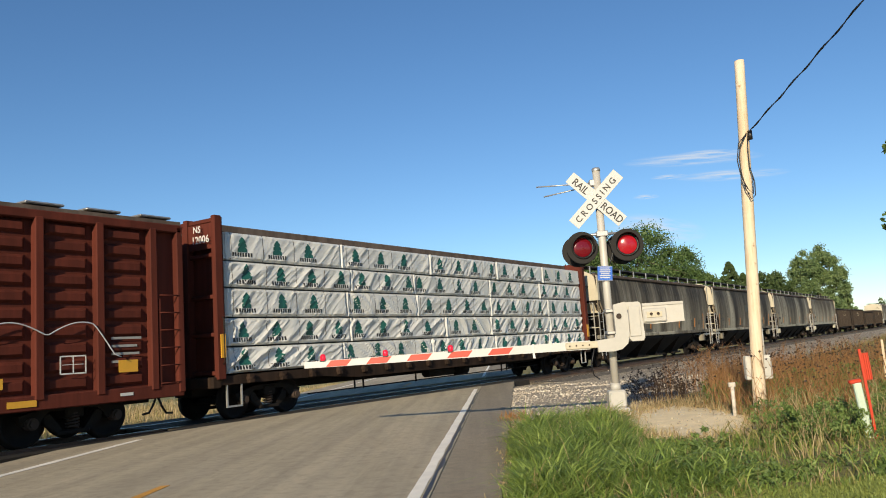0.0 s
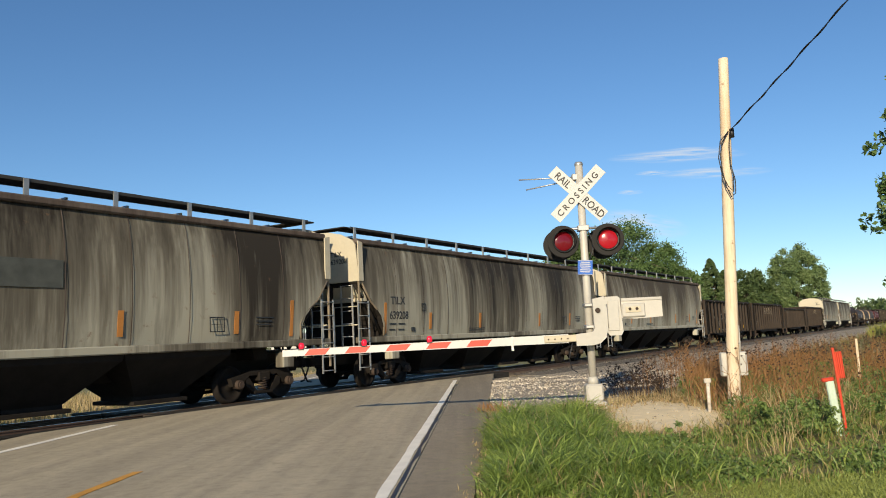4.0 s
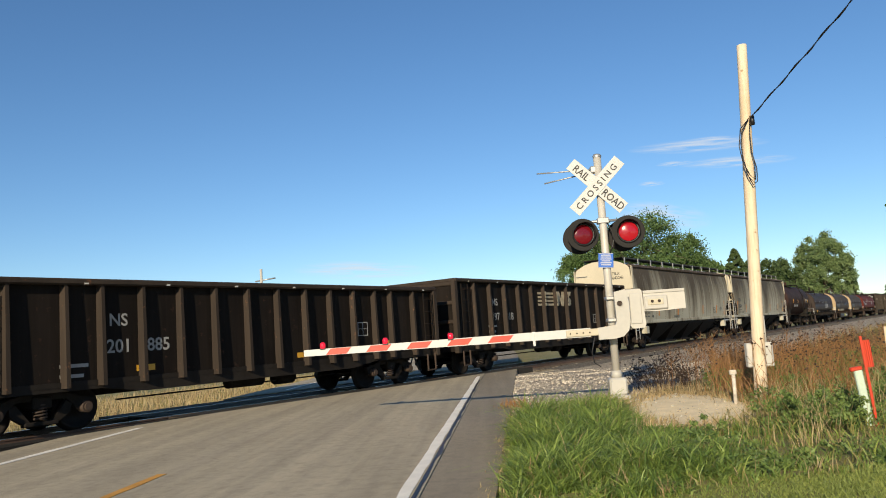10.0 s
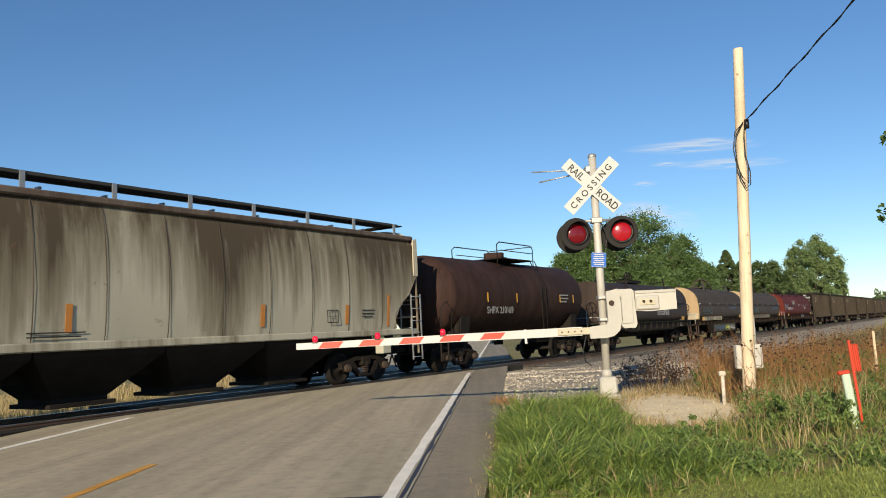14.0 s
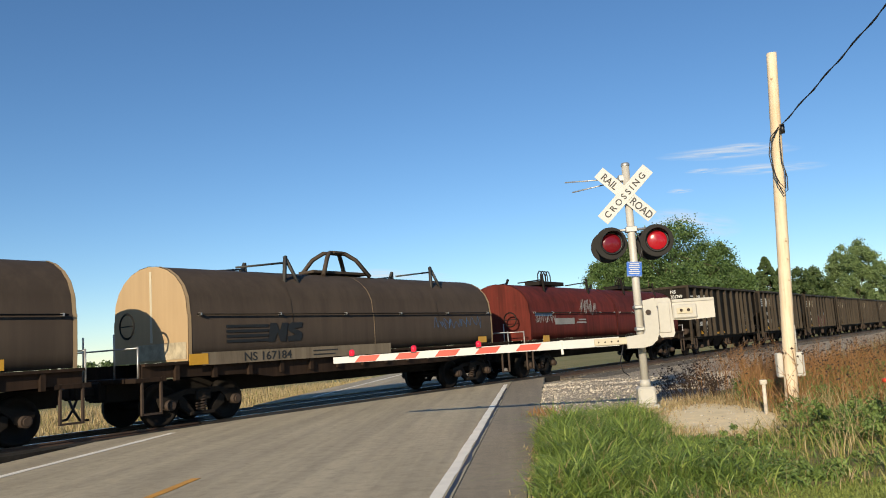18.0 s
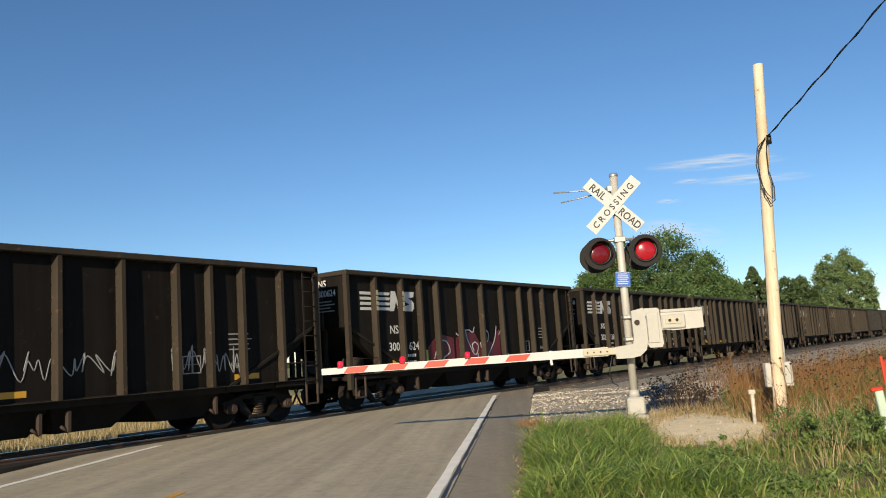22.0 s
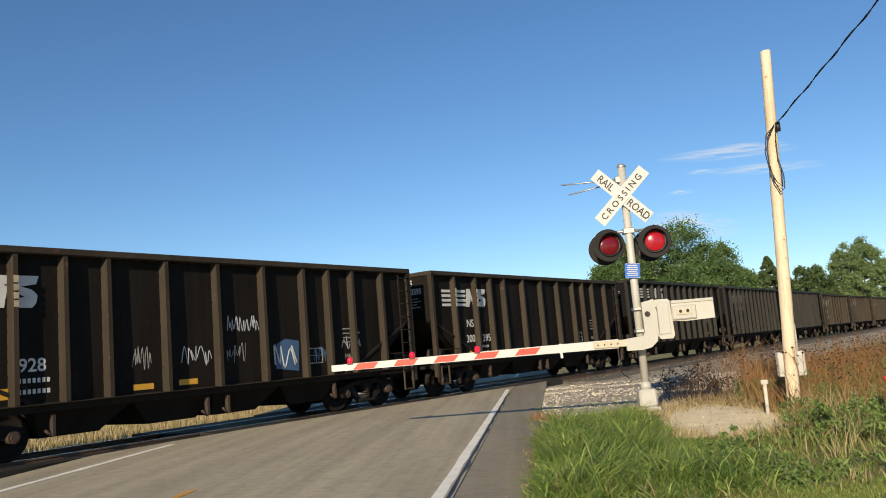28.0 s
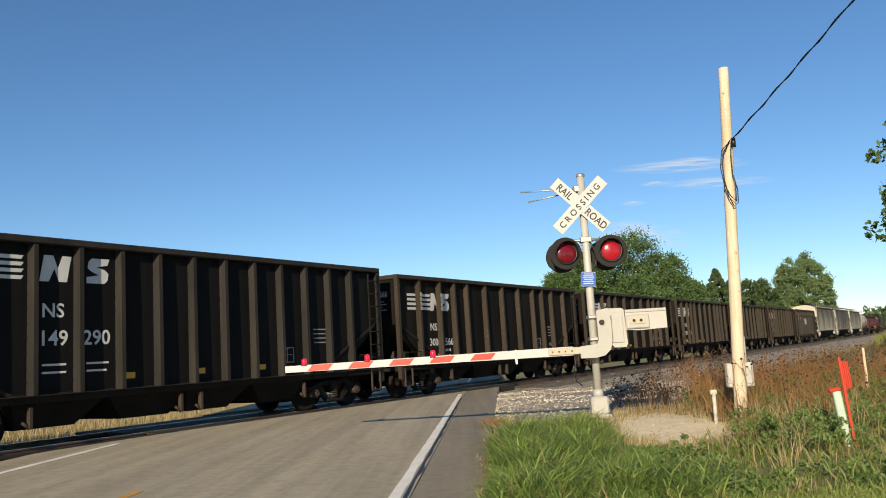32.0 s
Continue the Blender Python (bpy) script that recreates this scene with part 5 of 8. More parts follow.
    part("housing_hinge", Shape().rod((0.265, -0.32, 1.3), (0.265, -0.32, 1.7), 0.012, 8), M_GALV, gm)
    part("mechanism_bracket", Shape().box(-0.08, 0.26, -0.12, 0.14, 1.3, 1.36, 0.01), M_GALV, root)
    part("mechanism_bracket", Shape().box(-0.08, 0.26, -0.12, 0.14, 1.68, 1.74, 0.01), M_GALV, root)
    cw = part("counterweight", Shape().extrude([(0.52, 1.45), (0.75, 1.43), (1.22, 1.45), (1.22, 1.79), (0.52, 1.79)], -0.3, -0.22, "y"), M_ALU, root, "white counterweight plates")
    part("counterweight_plate", Shape().box(0.52, 0.92, -0.345, -0.303, 1.46, 1.7, 0.02), M_WHITE, cw)
    part("counterweight_rim", Shape().box(0.52, 1.22, -0.318, -0.303, 1.74, 1.785, 0.004), M_WHITE, cw)
    part("counterweight_slot", Shape().box(0.58, 0.84, -0.36, -0.346, 1.54, 1.64, 0.005), M_CREAM, cw, "stained slotted bar")
    for k in range(2):
        part("bolt", Shape().rod((0.65 + 0.12 * k, -0.36, 1.6), (0.65 + 0.12 * k, -0.385, 1.6), 0.025, 8), M_BEARING, cw)
    # gate arm: level, with slanted red stripes
    a0, a1 = Vector((-0.42, -0.3, 1.145)), Vector((-5.36, -0.3, 1.115))
    arm_d = (a1 - a0).normalized()
    side = Vector((0, -1, 0))
    upv = arm_d.cross(side)
    if upv.z < 0:
        upv = -upv
    L = (a1 - a0).length
    m = Matrix.Translation(a0) @ Matrix((arm_d, side, upv)).transposed().to_4x4()
    sh = Shape()
    sh.extrude([(0, -0.075), (L, -0.055), (L, 0.055), (0, 0.075)], -0.02, 0.02, "y")
    arm = part("gate_arm", sh, M_SIGN, root, "white gate arm with red slanted stripes", m)
    # stripes, measured from the tip
    for k, x in enumerate((0.38, 1.08, 1.78, 2.48, 3.18)):
        x0 = L - x
        w, hgt = 0.36, 0.052
        s = Shape().extrude([(x0, -hgt), (x0 - w, -hgt), (x0 - w - 0.09, hgt), (x0 - 0.09, hgt)], 0.021, 0.024, "y")
        part("stripe", s, M_REDSTRIPE, arm, "red stripe")
    for x in (0.33, 1.42, 2.55):
        lamp = part("arm_lamp", Shape().lathe([(0.045, 0), (0.048, 0.03), (0.048, 0.08), (0.03, 0.105), (0.0, 0.11)], (L - x, 0, 0.06), (0, 0, 1), 14), M_ARMLAMP, arm, "small red lamp on the arm")
        part("lamp_foot", Shape().box(L - x - 0.05, L - x + 0.05, -0.03, 0.03, 0.04, 0.075, 0.005), M_BLACK, lamp)
    part("arm_bracket", Shape().box(0.95, 0.99, 0.018, 0.03, -0.14, 0.08).box(0.95, 0.99, 0.018, 0.1, -0.16, -0.13), M_GALV, arm)
    part("arm_socket", Shape().box(-0.14, 0.42, -0.045, 0.045, -0.06, 0.06, 0.012), M_CREAM, arm, "stained arm socket")
    for k in range(4):
        part("bolt", Shape().rod((0.02 + 0.11 * k, 0.045, 0.0), (0.02 + 0.11 * k, 0.06, 0.0), 0.014, 6), M_BEARING, arm)
    part("arm_cable", Shape().pipe([(-0.35, -0.28, 1.08), (-0.42, -0.25, 0.8), (-0.38, -0.2, 0.62), (-0.28, -0.15, 0.55)], 0.01), M_WIRE, root)


def build_pole():
    root = thing("utility_pole", "pale weathered wooden service pole with a cable and meter boxes", "utility pole", m=Matrix.Translation((3.84, 12.3, -0.15)))
    sh = Shape()
    n, rows = 18, 26
    vs = []
    for k in range(rows + 1):
        f = k / rows
        r = 0.1 - 0.026 * f + 0.004 * noise.noise((f * 9, 0, 1))
        for i in range(n):
            w = 2 * math.pi * i / n
            q = r * (1 + 0.05 * noise.noise((math.cos(w) * 2, math.sin(w) * 2, f * 2)))
            vs.append((0.315 * f + q * math.cos(w), q * math.sin(w), -0.3 + 5.88 * f))
    sh.add(vs, [(k * n + i, k * n + (i + 1) % n, (k + 1) * n + (i + 1) % n, (k + 1) * n + i) for k in range(rows) for i in range(n)], True)
    sh.f += [tuple(rows * n + i for i in range(n)), tuple(reversed(range(n)))]
    sh.smooth += [False, False]
    part("pole", sh, M_POLE, root)
    b = part("meter_box", Shape().box(-0.09, 0.3, 0.07, 0.2, 0.62, 0.98, 0.015), M_GREY_BOX, root, "grey-white meter box behind the pole")
    part("box_lid", Shape().box(0.17, 0.28, 0.05, 0.07, 0.66, 0.93, 0.008), M_WHITE, b)
    part("conduit", Shape().rod((0.2, 0.12, 0.98), (0.2, 0.12, 1.38), 0.035, 10), M_GREY_BOX, root)
    # cable loops near the top and the span wire
    loop = ((0.25, -0.12, 4.38), (0.13, -0.15, 4.2), (0.08, -0.17, 4.0), (0.09, -0.17, 3.75), (0.13, -0.17, 3.5), (0.2, -0.16, 3.34), (0.27, -0.15, 3.4), (0.28, -0.15, 3.6), (0.23, -0.15, 3.85), (0.24, -0.13, 4.15), (0.27, -0.12, 4.36))
    part("cable_loop", Shape().pipe(loop, 0.009), M_WIRE, root, "hanging loop of black cable")
    part("cable_loop", Shape().pipe([(0.25, -0.12, 4.37), (0.1, -0.16, 4.22), (0.05, -0.17, 3.95), (0.08, -0.17, 3.7), (0.16, -0.17, 3.5), (0.24, -0.16, 3.42), (0.26, -0.15, 3.7)], 0.008), M_WIRE, root)
    part("insulator", Shape().rod((0.31, -0.1, 4.28), (0.31, -0.1, 4.42), 0.035, 10), M_BLACK, root)
    # span wire towards the road's other end, behind the camera
    a, e = Vector((4.12, 12.18, 4.24)), Vector((6.12, -3.5, 8.98))
    main, lay = [], []
    for k in range(0, 121):
        t = k / 120
        p = a.lerp(e, t) - Vector((0, 0, 0.35 * 4 * t * (1 - t)))
        main.append(p)
        lay.append(p + Vector((0.013 * math.sin(k * 1.1), 0, 0.013 * math.cos(k * 1.1))))
    cable = thing("service_cable", "twisted black service cable running up from the pole", "cable", Shape().pipe(main, 0.008), M_WIRE)
    part("insulated_strand", Shape().pipe(lay, 0.008, 5), M_WIRE, cable)


def build_markers():
    x, y = 4.02, 9.3
    z = ground_z(x, y)
    root = thing("cable_marker", "pale green buried-cable marker post", "marker post", m=Matrix.Translation((x, y, z)) @ Matrix.Rotation(radians(-6), 4, "Y"))
    part("post", Shape().box(-0.045, 0.045, -0.025, 0.025, -0.3, 0.62, 0.012), M_MINT, root)
    part("cap", Shape().box(-0.085, 0.05, -0.03, 0.03, 0.61, 0.655, 0.012), M_ORANGE, root, "orange cap")
    st = thing("survey_stake", "bright orange stake with a flag beside the post", "stake", m=Matrix.Translation((x + 0.04, y - 0.08, z)) @ Matrix.Rotation(radians(-4), 4, "Y"))
    part("stake", Shape().box(-0.015, 0.015, -0.008, 0.008, -0.2, 0.99, 0.003), M_ORANGE, st)
    flag = Shape().box(0.015, 0.09, -0.004, 0.004, 0.64, 0.94, 0.003)
    for k in range(3):
        flag.box(0.03 + 0.022 * k, 0.036 + 0.022 * k, -0.014, 0.004, 0.64, 0.94)
    part("flag", flag, M_ORANGE, st, "ribbed orange flag")
    x, y = 3.45, 12.2
    s2 = thing("marker_stub", "short white stub post with peeling paint", "marker post", m=Matrix.Translation((x, y, ground_z(x, y))))
    part("post", Shape().rod((0, 0, -0.2), (0.01, 0, 0.5), 0.028, 8), M_PEEL, s2)
    part("cap", Shape().box(-0.045, 0.055, -0.03, 0.03, 0.46, 0.53, 0.01), M_PEEL, s2)
    x, y = 6.6, 14.0
    s3 = thing("survey_stake", "thin pale wooden stake among the weeds", "stake", m=Matrix.Translation((x, y, ground_z(x, y))))
    part("stake", Shape().box(-0.02, 0.02, -0.01, 0.01, -0.2, 1.0, 0.004), M_POLE, s3)


build_ground()
build_road()
build_track()


# ---- rolling stock: x along the car (away from the viewer), y across (near side negative), z above the rail ----
MESHES = {}


def shared(key, make, mat):
    if key not in MESHES:
        MESHES[key] = make().mesh(key, mat)
    return MESHES[key]


def side_frame():
    sh = Shape()
    out = [(-1.12, 0.62), (-1.05, 0.42), (-0.72, 0.42), (-0.6, 0.38), (-0.32, 0.2), (0.32, 0.2), (0.6, 0.38), (0.72, 0.42), (1.05, 0.42), (1.12, 0.62), (0.8, 0.68), (0.45, 0.78), (-0.45, 0.78), (-0.8, 0.68)]
    sh.extrude([(x, z) for x, z in out[:3]] + [(-0.64, 0.55), (-0.5, 0.66), (0.5, 0.66), (0.64, 0.55)] + out[7:], -0.07, 0.07, "y")
    sh.extrude([(-0.6, 0.4), (-0.3, 0.2), (-0.22, 0.27), (-0.5, 0.62), (-0.62, 0.56)], -0.06, 0.06, "y")
    sh.extrude([(0.6, 0.4), (0.62, 0.56), (0.5, 0.62), (0.22, 0.27), (0.3, 0.2)], -0.06, 0.06, "y")
    sh.box(-0.34, 0.34, -0.08, 0.08, 0.18, 0.27, 0.02)
    return sh


def wheel_shape():
    return Shape().lathe([(0.0, -0.06), (0.12, -0.06), (0.14, -0.03), (0.36, -0.02), (0.38, -0.06), (0.455, -0.06), (0.46, 0.05), (0.485, 0.06), (0.485, 0.09), (0.38, 0.09), (0.36, 0.03), (0.13, 0.04), (0.0, 0.05)], (0, 0, 0), (0, 1, 0), 20)


def spring_shape():
    """One heavy coil of round bar."""
    return Shape().pipe([(0.13 * math.cos(0.9 * k), 0.1 * math.sin(0.9 * k), 0.29 + 0.0088 * k) for k in range(36)], 0.022, 5)


def truck(car, x):
    m = Matrix.Translation((x, 0, 0))
    t = part("truck", shared("bolster", lambda: Shape().box(-0.2, 0.2, -1.12, 1.12, 0.5, 0.74, 0.03).box(-0.3, 0.3, -0.3, 0.3, 0.7, 0.86, 0.02), M_TRUCK), M_TRUCK, car, "cast steel truck, black with grime", m)
    for sy in (-1, 1):
        part("side_frame", shared("side_frame", side_frame, M_TRUCK), M_TRUCK, t, m=Matrix.Translation((0, sy * 1.0, 0)))
        part("spring_nest", shared("springs", spring_shape, M_BEARING), M_BEARING, t, m=Matrix.Translation((0, sy * 1.02, 0)))
        for sx in (-0.89, 0.89):
            part("wheel", shared("wheel", wheel_shape, M_WHEEL), M_WHEEL, t, m=Matrix.Translation((sx, sy * 0.74, 0.457)) @ Matrix.Rotation(radians(0 if sy < 0 else 180), 4, "Z"))
            part("bearing", shared("bearing", lambda: Shape().rod((0, 0.1, 0), (0, -0.1, 0), 0.115, 14).rod((0, -0.1, 0), (0, -0.14, 0), 0.08, 10), M_BEARING), M_BEARING, t, "rusty bearing cap", Matrix.Translation((sx, sy * 1.08, 0.457)) @ Matrix.Rotation(radians(0 if sy < 0 else 180), 4, "Z"))
    for sx in (-0.89, 0.89):
        part("axle", shared("axle", lambda: Shape().rod((0, -0.9, 0.457), (0, 0.9, 0.457), 0.08, 10), M_WHEEL), M_WHEEL, t, m=Matrix.Translation((sx, 0, 0)))


def coupler(car, x, sgn):
    sh = Shape().box(0, 0.5, -0.1, 0.1, 0.76, 0.96, 0.03).box(0.45, 0.68, -0.16, 0.13, 0.72, 1.0, 0.04).box(-0.1, 0.12, -0.28, 0.28, 0.66, 1.06, 0.03)
    part("coupler", MESHES.setdefault("coupler", sh.mesh("coupler", M_TRUCK)), M_TRUCK, car, "knuckle coupler", Matrix.Translation((x, 0, 0)) @ Matrix.Rotation(0 if sgn > 0 else math.pi, 4, "Z"))
    hose = [(0.2, -0.4, 0.75), (0.3, -0.42, 0.5), (0.45, -0.38, 0.32), (0.68, -0.3, 0.3)]
    key = "hose"
    if key not in MESHES:
        MESHES[key] = Shape().pipe(hose, 0.028, 6).mesh(key, M_WIRE)
    part("brake_hose", MESHES[key], M_WIRE, car, "drooping black air hose", Matrix.Translation((x, 0, 0)) @ Matrix.Rotation(0 if sgn > 0 else math.pi, 4, "Z"))


def ladder_shape(h, w=0.42, step=0.38, r=0.013):
    sh = Shape().box(-w / 2 - 0.025, -w / 2 + 0.025, -0.012, 0.012, 0, h).box(w / 2 - 0.025, w / 2 + 0.025, -0.012, 0.012, 0, h)
    for k in range(int(h / step) + 1):
        sh.rod((-w / 2, -0.02, 0.08 + k * step), (w / 2, -0.02, 0.08 + k * step), r, 6)
    return sh


def ladder(car, x, y, z, h, mat, face="side", label="", w=0.42):
    key = "ladder%.2f%.2f%s" % (h, w, mat.name)
    me = shared(key, lambda: ladder_shape(h, w), mat)
    r = {"side": 0, "far": 180, "end": -90, "front": 90}[face]
    return part("ladder", me, mat, car, label, Matrix.Translation((x, y, z)) @ Matrix.Rotation(radians(r), 4, "Z"))


def small_print(car, x, y, z, lines, mat, h=0.06, gap=0.12):
    """Lines of stencilled print too small to read."""
    for k, w in enumerate(lines):
        key = "bar%.2f%.2f%s" % (w, h, mat.name)
        me = shared(key, lambda: Shape().box(0, w, -0.003, 0.002, 0, h), mat)
        part("text_bar", me, mat, car, m=Matrix.Translation((x, y, z - gap * k)))


def reflector(car, x, y, z, w=0.45, h=0.13):
    me = shared("refl%.2f%.2f" % (w, h), lambda: Shape().box(0, w, -0.004, 0.004, 0, h), M_CARYELLOW)
    part("reflector", me, M_CARYELLOW, car, "yellow reflective strip", Matrix.Translation((x, y, z)))


def data_panel(car, x, y, z, mat=None, w=0.5, h=0.4):
    mat = mat or M_FADED
    me = shared("panel%.2f%.2f%s" % (w, h, mat.name), lambda: Shape().box(0, w, -0.003, 0.002, 0, 0.025).box(0, w, -0.003, 0.002, h - 0.025, h).box(0, 0.025, -0.003, 0.002, 0, h).box(w - 0.025, w, -0.003, 0.002, 0, h).box(w / 2 - 0.01, w / 2 + 0.01, -0.003, 0.002, 0, h).box(0.05, w - 0.05, -0.003, 0.002, h * 0.5, h * 0.53), mat)
    part("data_panel", me, mat, car, "stencilled box outline", Matrix.Translation((x, y, z)))


def lerp_profile(prof, z):
    for (y0, z0), (y1, z1) in zip(prof, prof[1:]):
        if z0 <= z <= z1:
            return y0 + (y1 - y0) * (z - z0) / (z1 - z0)
    return prof[-1][0]


# --- covered hopper ---
HOP_PROF = [(1.51, 1.46), (1.555, 1.7), (1.60, 2.15), (1.62, 2.65), (1.61, 3.15), (1.57, 3.65), (1.49, 4.15), (1.42, 4.38)]
ROOF = [(1.42, 4.38), (1.2, 4.48), (0.8, 4.58), (0.4, 4.63), (0.0, 4.65)]


def hopper_car(length, mat, label):
    """Curved-side covered hopper; length over its end posts."""
    car = thing("covered_hopper", label, "rail car", m=Matrix.Translation((0, 0, -50)), group="covered hoppers")
    H = length / 2

    def xe(z):
        if z >= 3.15:
            return H - 0.06
        if z >= 1.95:
            return H - 0.06 - (3.15 - z) * 1.0
        return H - 1.26
    # shell: two curved sides and the roof, from end to end, with sloped ends
    prof = [(-y, z) for y, z in HOP_PROF] + [(-y, z) for y, z in ROOF[1:]]
    full = prof + [(-y, z) for y, z in prof[::-1][1:]]
    nx = 60
    sh = Shape()
    vs = []
    rng = random.Random(5)
    for i in range(nx + 1):
        f = i / nx * 2 - 1
        for y, z in full:
            low = smooth(3.6, 2.2, z)
            dent = 0.012 * (1 + noise.noise((f * 9, z * 0.9, 0.4 if y < 0 else 7.7))) + 0.022 * low * max(0, noise.noise((f * 26, z * 1.5, 2.1 if y < 0 else 5.7))) if 1.3 < z < 4.2 else 0
            dent *= smooth(H - 2.6, H - 4.2, abs(f * xe(z)))
            dent += 0.012 * smooth(H - 2.6, H - 4.2, abs(f * xe(z))) * abs(math.sin((f * xe(z) + H - 1.9) * 10 / (length - 3.8) * math.pi)) if 1.6 < z < 4.2 else 0
            vs.append((f * xe(z), y + dent * (1 if y < 0 else -1), z))
    n = len(full)
    fs = [(i * n + j, (i + 1) * n + j, (i + 1) * n + j + 1, i * n + j + 1) for i in range(nx) for j in range(n - 1)]
    sh.add(vs, fs, True)
    body = part("body", sh, mat, car, "curved side sheets with run-down dirt")
    for e in (0, nx):
        cap = Shape()
        cv = [vs[e * n + j] for j in range(n)]
        half = len(prof)
        faces = [(j, j + 1, n - 2 - j, n - 1 - j) for j in range(half - 1)]
        cap.add(cv, faces)
        part("slope_sheet", cap, M_UNDER if e else M_UNDER, body, "dark sloped end sheet")
    # side seams
    for k in range(11):
        x = -H + 1.9 + k * (length - 3.8) / 10
        seam = Shape()
        sv, w = [], 0.012
        for y, z in HOP_PROF:
            sv += [(x - w, -y - 0.003, z), (x, -y - 0.007, z), (x + w, -y - 0.003, z)]
        seam.add(sv, [(a * 3 + b, a * 3 + b + 1, a * 3 + b + 4, a * 3 + b + 3) for a in range(len(HOP_PROF) - 1) for b in (0, 1)], True)
        part("seam", seam, M_ROOFRUST, body)
    # roof edge rail and side sill
    for sy in (-1, 1):
        part("roof_edge", Shape().box(-H + 0.05, H - 0.05, sy * 1.36, sy * 1.53, 4.33, 4.49, 0.035), M_ROOFRUST, car, "rusty roof edge")
        part("side_sill", Shape().box(-H + 0.02, H - 0.02, sy * 1.38, sy * 1.59, 1.35, 1.53, 0.025), mat, car)
    roof = Shape()
    rv = [(x, y * 0.985, z + 0.012) for x in (-H + 0.1, H - 0.1) for y, z in [(-y, z) for y, z in ROOF] + [(y, z) for y, z in ROOF[::-1][1:]]]
    k = len(rv) // 2
    roof.add(rv, [(j, j + 1, k + j + 1, k + j) for j in range(k - 1)], True)
    part("roof", roof, M_ROOFRUST, car, "rusty dirty roof")
    # white end panels with posts
    for e in (-1, 1):
        xo = e * (H - 0.05)
        out = [(-1.58, 3.2), (-1.58, 3.6), (-1.5, 4.3), (-1.38, 4.45), (-0.95, 4.66), (-0.5, 4.76), (0, 4.79), (0.5, 4.76), (0.95, 4.66), (1.38, 4.45), (1.5, 4.3), (1.58, 3.6), (1.58, 3.2)]
        end = part("end_panel", Shape().extrude(out, xo, xo + e * 0.05, "x"), M_CREAM, car, "cream-painted upper end")
        part("end_slope", Shape().extrude([(xo, 3.2), (xo - e * 0.36, 2.7), (xo - e * 0.39, 2.72), (xo - e * 0.04, 3.22)], -1.52, 1.52, "y"), M_CREAM, end, "cream slope below the end panel")
        part("end_lip", Shape().box(xo - e * 0.27, xo - e * 0.42, -1.52, 1.52, 2.6, 2.7, 0.01), M_CREAM, end)
        for y in (-1.15, 1.2):
            part("end_gusset", Shape().extrude([(xo + e * 0.03, 3.35), (xo + e * 0.05, 3.35), (xo - e * 0.36, 2.68), (xo - e * 0.4, 2.68)], y - 0.03, y + 0.03, "y"), M_BOARD, end)
        part("grab_iron", Shape().pipe([(xo + e * 0.05, 0.85, 4.05), (xo + e * 0.12, 0.85, 4.05), (xo + e * 0.12, 1.45, 4.05), (xo + e * 0.05, 1.45, 4.05)], 0.016).pipe([(xo + e * 0.05, 0.85, 3.65), (xo + e * 0.12, 0.85, 3.65), (xo + e * 0.12, 1.45, 3.65), (xo + e * 0.05, 1.45, 3.65)], 0.016), M_GALV, end)
        for sy in (-1, 1):
            part("corner_panel", Shape().extrude([(xo - e * 0.17, 3.2), (xo - e * 0.15, 4.36), (xo + e * 0.05, 4.4), (xo + e * 0.05, 3.2)], sy * 1.585, sy * 1.625, "y"), M_CREAM, car, "cream corner plate")
            part("corner_post", Shape().box(xo - 0.03, xo + 0.03, sy * 1.53, sy * 1.59, 0.75, 3.2, 0.01), M_BOARD if sy < 0 else M_UNDER, car)
            part("end_brace", Shape().rod((xo, sy * 1.4, 3.1), (xo - e * 1.5, sy * 1.4, 1.3), 0.06, 6), M_UNDER, car)
            ladder(car, xo - e * 0.12, sy * 1.61, 0.56, 2.05, M_GALV, "side" if sy < 0 else "far", w=0.5)
            part("side_brace", Shape().pipe([(xo - e * 0.1, sy * 1.6, 3.12), (xo - e * 0.5, sy * 1.6, 2.6), (xo - e * 1.0, sy * 1.57, 2.25), (xo - e * 1.2, sy * 1.56, 1.95), (xo - e * 1.16, sy * 1.55, 1.55)], 0.035, 6), M_BOARD if sy < 0 else M_UNDER, car, "rusty brace along the cut-away side")
        part("end_platform", Shape().box(xo - e * 1.3, xo, -1.5, 1.5, 1.18, 1.28, 0.01), M_GALV, car, "grated end platform")
        part("center_post", Shape().box(xo - 0.08, xo + 0.08, -0.5, -0.38, 1.0, 3.2).box(xo - 0.08, xo + 0.08, 0.38, 0.5, 1.0, 3.2), M_UNDER, car)
        part("end_railing", Shape().pipe([(xo + e * 0.02, -1.56, 1.3), (xo + e * 0.02, -1.56, 2.45), (xo + e * 0.02, -0.6, 2.45), (xo + e * 0.02, -0.6, 1.3)], 0.022).rod((xo + e * 0.02, -1.56, 1.9), (xo + e * 0.02, 1.5, 1.9), 0.02, 6), M_CREAM, car, "cream pipe railing")
        ladder(car, xo + e * 0.02, -1.1, 1.1, 2.0, M_GALV, "end" if e < 0 else "front")
        part("bolster_shroud", Shape().extrude([(-1.0, 1.05), (1.0, 1.05), (0.8, 2.0), (-0.8, 2.0)], e * (H - 1.9), e * (H - 2.4), "x"), M_UNDER, car)
        truck(car, e * (H - 2.15))
        coupler(car, xo - e * 0.1, e)
        part("jack_pad", Shape().box(e * (H - 1.55), e * (H - 1.95), -1.6, -1.3, 0.82, 1.22, 0.02), mat, car)
    part("center_sill", Shape().box(-H + 0.1, H - 0.1, -0.35, 0.35, 0.72, 1.25, 0.01), M_UNDER, car)
    # outlet hoppers underneath
    pods = 4
    span = length - 7.2
